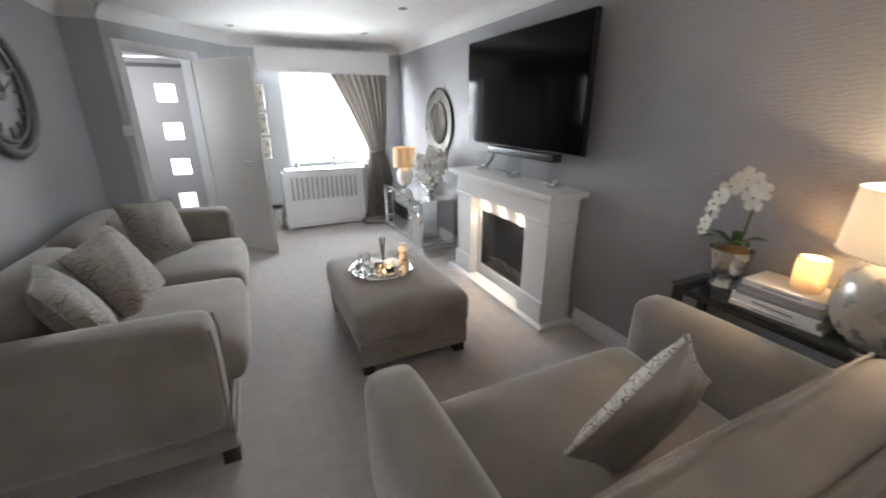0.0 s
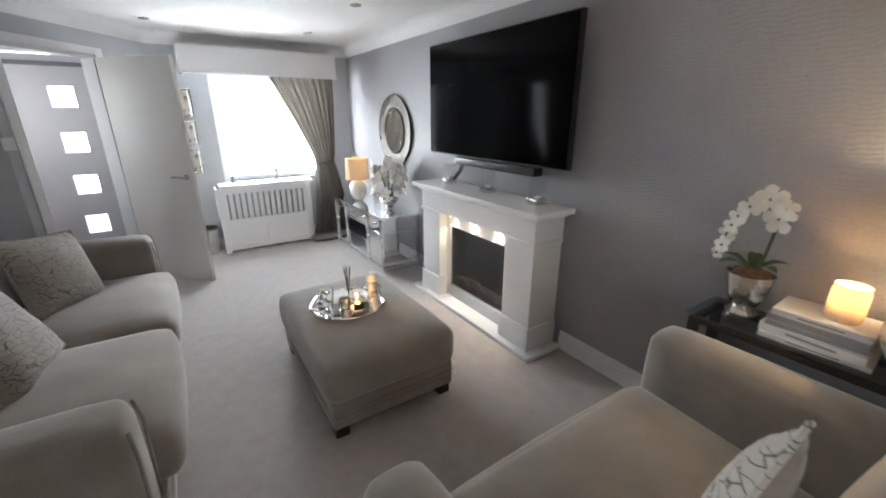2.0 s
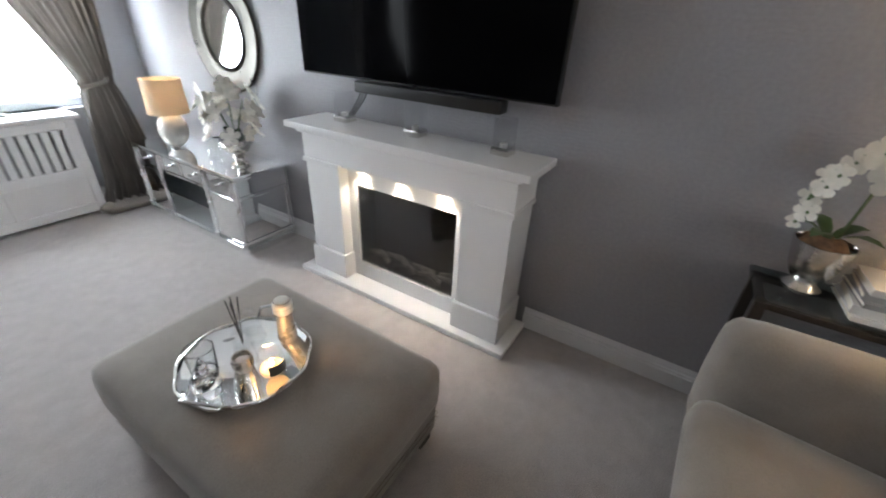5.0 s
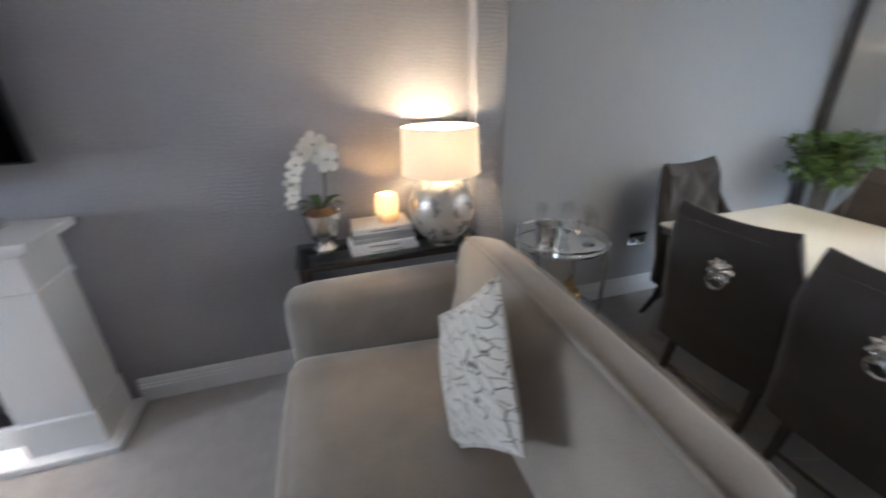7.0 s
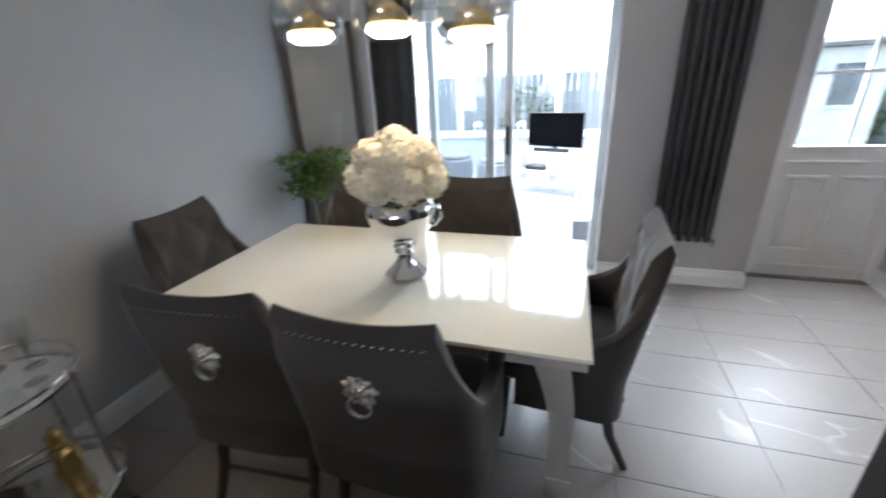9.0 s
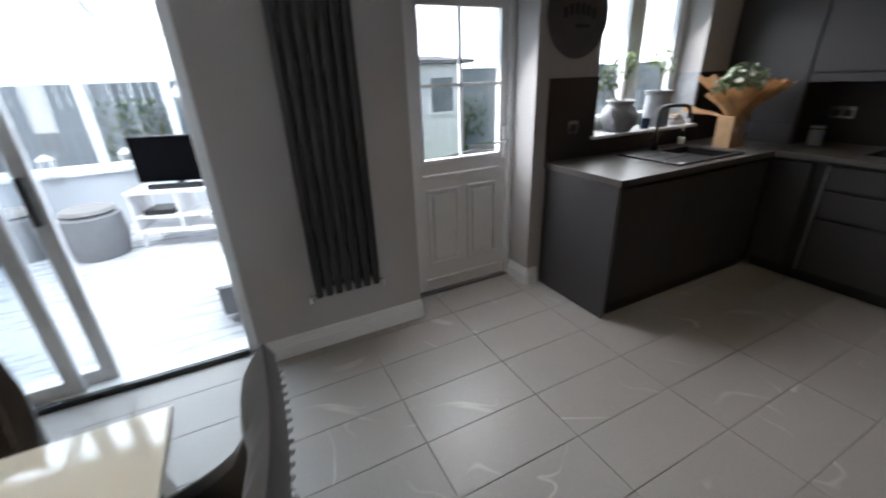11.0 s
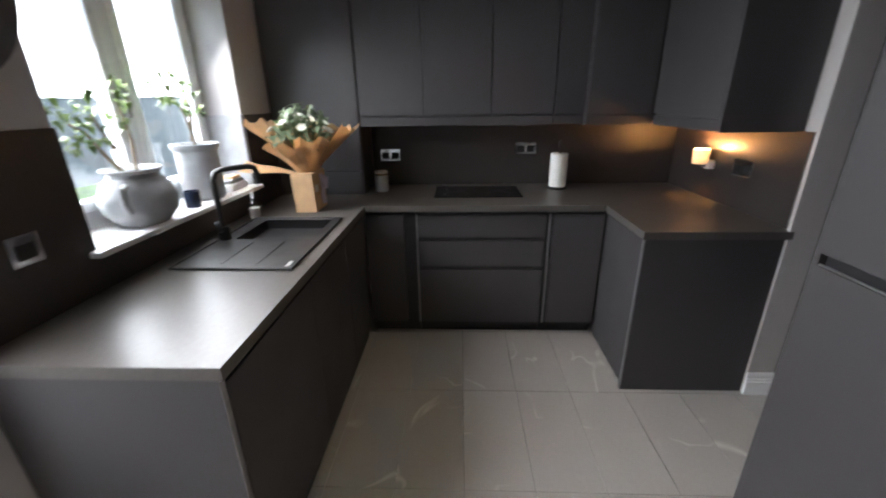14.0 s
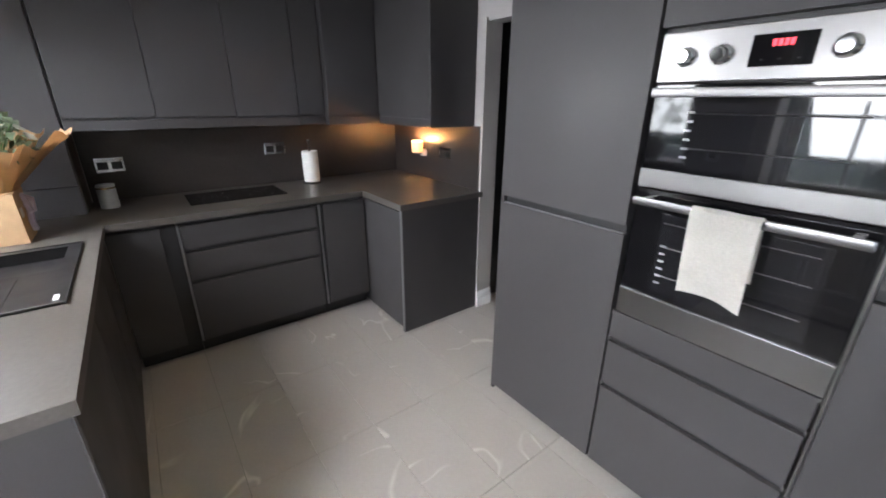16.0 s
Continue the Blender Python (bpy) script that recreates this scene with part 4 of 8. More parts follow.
def mirrored_cabinet():
    t = thing("mirrored_cabinet", (-0.235, 5.31, 0), "mirrored media cabinet with open shelves against the wall", "cabinet")
    K = M["mirror"]
    x0, x1, y0, y1 = -0.2, 0.2, -0.64, 0.64
    part("top", bx((x0 - 0.015, y0 - 0.015, 0.55), (x1, y1 + 0.015, 0.575), 0.005), K, t)
    part("plinth", bx((x0 - 0.012, y0 - 0.012, 0), (x1, y1 + 0.012, 0.05), 0.006), K, t)
    part("floor_board", bx((x0, y0, 0.05), (x1, y1, 0.07)), M["reflectpaint"], t)
    part("back", bx((x1 - 0.012, y0, 0.07), (x1, y1, 0.55)), M["reflectpaint"], t)
    for ya, yb in ((y0, y0 + 0.012), (y1 - 0.012, y1)):
        part("side", bx((x0, ya, 0.07), (x1 - 0.012, yb, 0.55)), K, t)
    for y in (-0.3, 0.3):
        part("divider", bx((x0 + 0.01, y - 0.008, 0.07), (x1 - 0.012, y + 0.008, 0.42)), K, t)
    part("shelf", bx((x0 + 0.01, -0.29, 0.235), (x1 - 0.012, 0.29, 0.245)), K, t)
    part("drawer_rail", bx((x0 + 0.002, y0 + 0.012, 0.41), (x1 - 0.012, y1 - 0.012, 0.425)), K, t)
    for ya, yb in ((-0.625, -0.31), (-0.295, -0.005), (0.005, 0.295), (0.31, 0.625)):
        d = part("drawer", bx((x0 - 0.004, ya, 0.432), (x0 + 0.012, yb, 0.543), 0.006), K, t)
        bm = lathe(B(), [(0, 0), (0.006, 0), (0.006, 0.012), (0.014, 0.02), (0.01, 0.03), (0, 0.032)], 12)
        k = part("knob", bm, M["chrome"], d)
        k.matrix_local = pose(x0 - 0.004, (ya + yb) / 2, 0.488, 0, -90, 0)
    for ya, yb in ((-0.625, -0.31), (0.31, 0.625)):
        part("cupboard_door", bx((x0 - 0.004, ya, 0.075), (x0 + 0.008, yb, 0.405), 0.006), K, t)
    for ys, sg in ((y0, -1), (y1, 1)):
        for z0, z1 in ((0.075, 0.1), (0.405, 0.43), (0.53, 0.55)):
            part("side_bead", bx((x0, min(ys, ys + sg * 0.01), z0), (x1 - 0.013, max(ys, ys + sg * 0.01), z1), 0.004), K, t)
        for xa in (x0, x1 - 0.035):
            part("side_border", bx((xa, min(ys, ys + sg * 0.007), 0.1), (xa + 0.022, max(ys, ys + sg * 0.007), 0.405), 0.003), M["chrome"], t)
    for y in (y0 + 0.01, -0.3, 0.3, y1 - 0.01):
        part("turned_column", lathe(B(), [(0.018, 0.05), (0.02, 0.09), (0.012, 0.1), (0.016, 0.2), (0.013, 0.3), (0.02, 0.32), (0.012, 0.34), (0.016, 0.4), (0.02, 0.43), (0.016, 0.545)], 12, (x0 - 0.008, y, 0)), M["chrome"], t)


mirrored_cabinet()


def table_lamp(name, at, k, shade, body, label, watts, rs, hs, rb):
    """Pebble-bodied lamp with a drum shade."""
    t = thing(name, at, label, "lamp")
    part("foot", lathe(B(), [(0, 0), (rb * 0.5, 0), (rb * 0.5, 0.012), (0, 0.012)], 28), M["chrome"], t)
    prof = [(0, 0.012)] + [(rb * math.sin(a) ** 0.8, 0.012 + k * (1 - math.cos(a)) / 2) for a in [math.pi * i / 14 for i in range(1, 14)]] + [(0, 0.012 + k)]
    part("body", lathe(B(), prof, 32), body, t)
    part("stem", lathe(B(), [(0.009, k), (0.009, k + 0.1), (0.02, k + 0.1), (0.02, k + 0.13), (0, k + 0.13)], 12), M["chrome"], t)
    z0 = k + 0.015
    s = part("shade", lathe(B(), [(rs, z0), (rs * 0.94, z0 + hs), (rs * 0.935, z0 + hs), (rs * 0.995, z0)], 40), shade, t)
    for z, r in ((z0, rs), (z0 + hs, rs * 0.94)):
        part("trim_ring", tube(B(), [(r * math.cos(a), r * math.sin(a), z) for a in [2 * math.pi * i / 40 for i in range(40)]], 0.003, 6, True), shade, s)
    part("bulb", lathe(B(), [(0, z0 + 0.05), (0.02, z0 + 0.06), (0.03, z0 + 0.09), (0.02, z0 + 0.115), (0, z0 + 0.12)], 14), M["bulbglow"], t)
    bulb(name + "_light", (at[0], at[1], at[2] + z0 + hs * 0.6), watts, r=0.04)


table_lamp("table_lamp", (-0.29, 5.58, 0.575), 0.24, M["tanshade"], M["pearl"], "small lit table lamp with a tan shade on the mirrored cabinet", 1.1, 0.135, 0.23, 0.1)
table_lamp("side_lamp", (-0.2, 1.24, 0.73), 0.325, M["paleshade"], M["glazed"], "lit lamp with a cream drum shade and mottled silver body", 9.5, 0.178, 0.2, 0.15)


def petals(bm, c, r, rng, n=5, tilt=None, cup=0.25):
    """One open flower of n flat rounded petals."""
    d = Vector(tilt) if tilt is not None else Vector((rng.uniform(-1, 1), rng.uniform(-1, 1), rng.uniform(-0.3, 0.8)))
    d.normalize()
    u = d.orthogonal().normalized()
    w = d.cross(u)
    for k in range(n):
        a = 2 * math.pi * k / n + rng.uniform(-0.15, 0.15)
        e = u * math.cos(a) + w * math.sin(a)
        f = d.cross(e)
        c0 = bm.verts.new(Vector(c))
        p = [bm.verts.new(Vector(c) + e * r * q + f * r * s + d * r * cup * q) for q, s in ((0.35, -0.3), (0.8, -0.42), (1.05, -0.15), (1.05, 0.15), (0.8, 0.42), (0.35, 0.3))]
        for i in range(5):
            bm.faces.new((c0, p[i], p[i + 1]))


def leafblade(bm, base, tip, width, bend=0.02):
    base, tip = Vector(base), Vector(tip)
    d = tip - base
    s = d.cross(Vector((0, 0, 1)))
    if s.length < 1e-4:
        s = Vector((1, 0, 0))
    s.normalize()
    rows = []
    for q, w in ((0, 0.15), (0.25, 0.8), (0.55, 1.0), (0.8, 0.7), (1, 0.05)):
        c = base + d * q + Vector((0, 0, bend * math.sin(math.pi * q)))
        rows.append([bm.verts.new(c - s * width * w / 2), bm.verts.new(c - Vector((0, 0, width * 0.12 * w))), bm.verts.new(c + s * width * w / 2)])
    for a, b in zip(rows, rows[1:]):
        bm.faces.new((a[0], a[1], b[1], b[0])), bm.faces.new((a[1], a[2], b[2], b[1]))


def orchid_small():
    rng = random.Random(3)
    t = thing("potted_orchid", (-0.11, 1.79, 0.73), "white orchid in a hammered silver goblet pot", "plant")
    part("pot", lathe(B(), [(0, 0), (0.055, 0), (0.058, 0.012), (0.04, 0.028), (0.034, 0.036), (0.05, 0.05), (0.068, 0.09), (0.08, 0.15), (0.088, 0.185), (0.082, 0.185), (0.07, 0.13), (0, 0.1)], 32), M["silver"], t)
    part("bark_mulch", lathe(B(), [(0.07, 0.17), (0.05, 0.195), (0.02, 0.205), (0, 0.207)], 18), M["bark"], t)
    bm = B()
    for a, L in ((0.3, 0.13), (1.6, 0.12), (2.6, 0.15), (4.0, 0.14), (5.2, 0.12)):
        leafblade(bm, (0, 0, 0.19), (L * math.cos(a), L * math.sin(a), 0.235), 0.05, 0.03)
    part("leaves", bm, M["leaf"], t)
    path = [(0, -0.02, 0.19), (0.0, -0.035, 0.32), (0.0, -0.045, 0.42), (0.0, -0.02, 0.475), (-0.015, 0.03, 0.475), (-0.03, 0.07, 0.44), (-0.035, 0.1, 0.37), (-0.04, 0.11, 0.29)]
    part("stem", tube(B(), path, 0.0045, 6), M["leaf"], t)
    part("support_cane", tube(B(), [(0.004, -0.025, 0.19), (0.004, -0.05, 0.43)], 0.003, 6), M["stem"], t)
    for i, (p, r) in enumerate((((-0.02, -0.01, 0.49), 0.054), ((-0.035, -0.055, 0.425), 0.056), ((-0.0, -0.06, 0.455), 0.045), ((-0.03, 0.045, 0.455), 0.04), ((-0.05, 0.07, 0.415), 0.036), ((-0.05, 0.085, 0.375), 0.036), ((-0.03, 0.1, 0.335), 0.036), ((-0.06, 0.1, 0.29), 0.034), ((-0.01, 0.08, 0.4), 0.034), ((-0.05, 0.115, 0.25), 0.026))):
        bm = B()
        petals(bm, p, r, rng, 5, (-1, rng.uniform(-0.4, 0.4), rng.uniform(-0.2, 0.4)), 0.12)
        f = part("flower", bm, M["petal"], t)
        part("lip", lathe(B(), [(0, -0.006), (0.006, 0), (0, 0.008)], 8, (p[0] - 0.012, p[1], p[2])), M["leaf"], f)


orchid_small()


def glass_table():
    t = thing("console_table", (-0.175, 1.49, 0), "narrow console table with a glass top and dark legs", "table")
    part("glass_top", bx((-0.09, -0.44, 0.71), (0.165, 0.44, 0.73), 0.004), M["greenglass"], t)
    part("lower_shelf", bx((-0.08, -0.41, 0.3), (0.15, 0.41, 0.312)), M["greenglass"], t)
    for x in (-0.075, 0.14):
        for y in (-0.41, 0.41):
            part("leg", bx((x - 0.018, y - 0.018, 0), (x + 0.018, y + 0.018, 0.71), 0.003), M["darkwood"], t)
        part("rail", bx((x - 0.012, -0.392, 0.685), (x + 0.012, 0.392, 0.708), 0.002), M["darkwood"], t)
    for y in (-0.41, 0.41):
        part("rail", bx((-0.057, y - 0.012, 0.685), (0.122, y + 0.012, 0.708), 0.002), M["darkwood"], t)


M["greenglass"] = pane_glass("grey_tinted_glass", (0.74, 0.79, 0.79), 0.14)
glass_table()


def book(z, h, x, y, w, d, turn, cover, label):
    t = thing("book", (x, y, z), label, "book", "stacked books", turn)
    part("cover", bx((-w / 2, -d / 2, 0), (w / 2, d / 2, 0.003), 0.0008), cover, t)
    part("cover", bx((-w / 2, -d / 2, h - 0.003), (w / 2, d / 2, h), 0.0008), cover, t)
    part("spine", bx((-w / 2, -d / 2, 0.003), (-w / 2 + 0.003, d / 2, h - 0.003)), cover, t)
    part("page_block", bx((-w / 2 + 0.004, -d / 2 + 0.004, 0.003), (w / 2 - 0.006, d / 2 - 0.004, h - 0.003)), M["pages"], t)
    part("spine_print", bx((-w / 2 - 0.0008, -d * 0.25, h * 0.35), (-w / 2, d * 0.22, h * 0.62)), M["bookgrey"], t)


z = 0.73
for i, (h, w, d, tn, c) in enumerate(((0.018, 0.22, 0.31, 3, "book"), (0.032, 0.215, 0.3, -3, "book"), (0.018, 0.2, 0.29, 4, "bookgrey"), (0.022, 0.19, 0.28, -2, "bookgrey"), (0.024, 0.18, 0.27, 2, "book"))):
    book(z, h, -0.135, 1.53, w, d, tn, M[c], "white hardback book lying in a stack" if c == "book" else "grey hardback book lying in a stack")
    z += h


def jar_candle(name, at, r, h, label, watts, wax="glass_thin"):
    t = thing(name, at, label, "candle")
    part("jar", lathe(B(), [(0, 0), (r * 0.9, 0), (r, 0.01), (r, h * 0.8), (r * 0.92, h * 0.92), (r * 0.95, h), (r * 0.9, h), (r * 0.86, h * 0.9), (r * 0.94, h * 0.78), (r * 0.94, 0.02), (0, 0.02)], 28), M[wax], t)
    part("candle", lathe(B(), [(0, 0.021), (r * 0.9, 0.021), (r * 0.9, h * 0.36), (0, h * 0.34)], 24), M["wax"], t)
    part("flame", lathe(B(), [(0, h * 0.35), (0.008, h * 0.42), (0.01, h * 0.5), (0.004, h * 0.62), (0, h * 0.68)], 10), M["candleglow"], t)
    bulb(name + "_light", (at[0], at[1], at[2] + h * 0.72), watts, (1, 0.55, 0.22), 0.012)


M["frostjar"] = cloth_light("gold_frosted_jar", (0.96, 0.9, 0.78), 0.7)
jar_candle("jar_candle", (-0.135, 1.49, z), 0.052, 0.13, "lit candle in a frosted gold jar on the books", 1.6, "frostjar")


def flower_vase():
    rng = random.Random(8)
    t = thing("orchid_arrangement", (-0.25, 4.86, 0.575), "white orchids in a silver pedestal bowl on the cabinet", "flowers")
    part("bowl", lathe(B(), [(0, 0), (0.055, 0), (0.06, 0.012), (0.03, 0.03), (0.028, 0.05), (0.045, 0.06), (0.03, 0.075), (0.07, 0.1), (0.1, 0.15), (0.105, 0.18), (0.098, 0.18), (0.07, 0.12), (0, 0.1)], 32), M["silver"], t)
    bm = B()
    for k in range(8):
        a = rng.uniform(0, 6.28)
        leafblade(bm, (0, 0, 0.15), (0.15 * math.cos(a), 0.15 * math.sin(a), rng.uniform(0.16, 0.24)), 0.05)
    part("leaves", bm, M["darkleaf"], t)
    for k in range(34):
        a, h = rng.uniform(0, 6.28), rng.uniform(0.2, 0.52)
        r = 0.19 * math.sqrt(max(0.05, 1 - ((h - 0.33) / 0.24) ** 2)) * rng.uniform(0.6, 1)
        bm = B()
        petals(bm, (r * math.cos(a), r * math.sin(a), h), rng.uniform(0.05, 0.065), rng, 5, (math.cos(a), math.sin(a), rng.uniform(-0.2, 0.8)))
        part("flower", bm, M["petal"], t)
    bm = B()
    for k in range(6):
        a = k * 1.05
        tube(bm, [(0, 0, 0.14), (0.05 * math.cos(a), 0.05 * math.sin(a), 0.3), (0.1 * math.cos(a), 0.1 * math.sin(a), 0.42)], 0.003, 5)
    part("stems", bm, M["leaf"], t)


M["darkleaf"] = mat("dark_leaves", (0.02, 0.03, 0.02), 0.4, vary=0.3)
flower_vase()
t = thing("glass_vase", (-0.27, 5.12, 0.575), "clear glass cylinder vase on the mirrored cabinet", "vase")
part("body", lathe(B(), [(0, 0), (0.045, 0), (0.045, 0.16), (0.041, 0.16), (0.041, 0.012), (0, 0.012)], 24), M["glass_thin"], t)


def tray():
    t = thing("mirror_tray", (-1.28, 3.34, 0.442), "round mirrored tray with handles on the footstool", "tray")
    part("plate", lathe(B(), [(0, 0), (0.2, 0), (0.215, 0.012), (0.21, 0.014), (0.196, 0.006), (0, 0.006)], 40), M["mirror"], t)
    part("rim", tube(B(), [(0.212 * math.cos(a) * (1 + 0.02 * math.sin(9 * a)), 0.212 * math.sin(a) * (1 + 0.02 * math.sin(9 * a)), 0.016) for a in [2 * math.pi * i / 72 for i in range(72)]], 0.006, 6, True), M["silver"], t)
    for s in (-1, 1):
        part("handle", tube(B(), [(s * 0.2, -0.07, 0.015), (s * 0.225, -0.065, 0.05), (s * 0.235, 0, 0.065), (s * 0.225, 0.065, 0.05), (s * 0.2, 0.07, 0.015)], 0.006, 8), M["silver"], t).matrix_local = pose(0, 0, 0, 0, 0, 25)


tray()
TZ = 0.449


def glass_thing(name, x, y, prof, label, cat, mt="glass_thin"):
    t = thing(name, (x - 0.06, y - 0.05, TZ), label, cat)
    part("body", lathe(B(), prof, 22), M[mt], t)
    return t


t = glass_thing("reed_diffuser", -1.19, 3.45, [(0, 0), (0.032, 0), (0.034, 0.06), (0.014, 0.075), (0.014, 0.1), (0.017, 0.104)], "glass reed diffuser with dark reeds", "diffuser")
for k in range(5):
    part("reed", tube(B(), [(0, 0, 0.02), (0.02 * math.cos(k * 1.3), 0.02 * math.sin(k * 1.3), 0.21)], 0.0022, 5), M["black"], t)
t = glass_thing("tall_bottle", -1.07, 3.36, [(0, 0), (0.03, 0), (0.034, 0.015), (0.028, 0.1), (0.022, 0.115), (0.03, 0.12), (0.034, 0.15), (0.028, 0.175), (0, 0.18)], "grey glass bottle with a frosted white stopper", "bottle", "glazed")
part("stopper", lathe(B(), [(0.024, 0.118), (0.034, 0.13), (0.034, 0.165), (0.024, 0.178), (0, 0.18)], 20), M["petal"], t)
t = glass_thing("glass_tumbler", -1.33, 3.45, [(0, 0), (0.04, 0), (0.045, 0.1), (0.042, 0.1), (0.037, 0.01), (0, 0.01)], "clear glass tumbler on the mirrored tray", "tumbler", "glass")
t = glass_thing("glass_tumbler", -1.32, 3.31, [(0, 0), (0.036, 0), (0.04, 0.08), (0.037, 0.08), (0.033, 0.01), (0, 0.01)], "clear glass tumbler on the mirrored tray", "tumbler")
t = glass_thing("crystal_bottle", -1.37, 3.36, [(0, 0), (0.034, 0), (0.04, 0.03), (0.036, 0.06), (0.012, 0.07), (0.012, 0.08), (0.02, 0.085), (0.016, 0.11), (0.0, 0.15)], "cut crystal bottle with a pointed stopper on the tray", "bottle", "glass")
part("collar", lathe(B(), [(0.013, 0.068), (0.017, 0.072), (0.017, 0.08), (0.013, 0.084)], 18), M["chrome"], t)
t = glass_thing("silver_votive", -1.25, 3.36, [(0, 0), (0.03, 0), (0.036, 0.03), (0.032, 0.055), (0.028, 0.055), (0.03, 0.03), (0, 0.012)], "small hammered silver votive cup on the tray", "votive", "silver")
t = glass_thing("scent_bottle", -1.12, 3.5, [(0, 0), (0.036, 0), (0.036, 0.05), (0.012, 0.065), (0.012, 0.08), (0.02, 0.085), (0.02, 0.1), (0, 0.105)], "small cut glass scent bottle", "bottle")
jar_candle("tray_candle", (-1.27, 3.21, TZ), 0.042, 0.1, "lit glass candle with a black label on the tray", 0.9)
t = bpy.data.objects["tray_candle"]
bm = B()
lathe(bm, [(0.0432, 0.03), (0.0432, 0.07), (0.0436, 0.07), (0.0436, 0.03)], 40)
bmesh.ops.delete(bm, geom=[v for v in bm.verts if v.co.y > -0.026], context="VERTS")
part("label", bm, M["black"], t)


# ---- dining area ----
def dining_table():
    t = thing("dining_table", (-1.2, -0.42, 0), "dining table with a cream glass top and curved chrome legs", "table")
    part("tabletop", bx((-0.84, -0.48, 0.705), (0.85, 0.48, 0.72), 0.003), M["tabletop"], t)
    for lo, hi in (((-0.83, -0.47, 0.665), (0.84, -0.45, 0.703)), ((-0.83, 0.45, 0.665), (0.84, 0.47, 0.703)), ((-0.83, -0.45, 0.665), (-0.81, 0.45, 0.703)), ((0.82, -0.45, 0.665), (0.84, 0.45, 0.703))):
        part("rail", bx(lo, hi, 0.003), M["chrome"], t)
    part("under_frame", bx((-0.81, -0.45, 0.675), (0.82, 0.45, 0.7)), M["black"], t)
    for x in (-0.74, 0.75):
        for y in (-0.38, 0.38):
            s = 1 if x > 0 else -1
            bm = B()
            rings = []
            for k in range(13):
                q = k / 12
                z = 0.66 * (1 - q)
                off = s * (0.05 * math.sin(q * math.pi * 1.1) - 0.09 * max(0, q - 0.55) ** 1.2 * -2 - 0.02)
                w = 0.06 - 0.03 * math.sin(q * math.pi * 0.75) + 0.012 * q
                rings.append([bm.verts.new((x + off + a * w, y + b * w * 0.7, z)) for a, b in ((-1, -1), (1, -1), (1, 1), (-1, 1))])
            for a, b in zip(rings, rings[1:]):
                for i in range(4):
                    bm.faces.new((a[i], a[(i + 1) % 4], b[(i + 1) % 4], b[i]))
            bm.faces.new(rings[0][::-1]), bm.faces.new(rings[-1])
            part("leg", bm, M["chrome"], t)


dining_table()


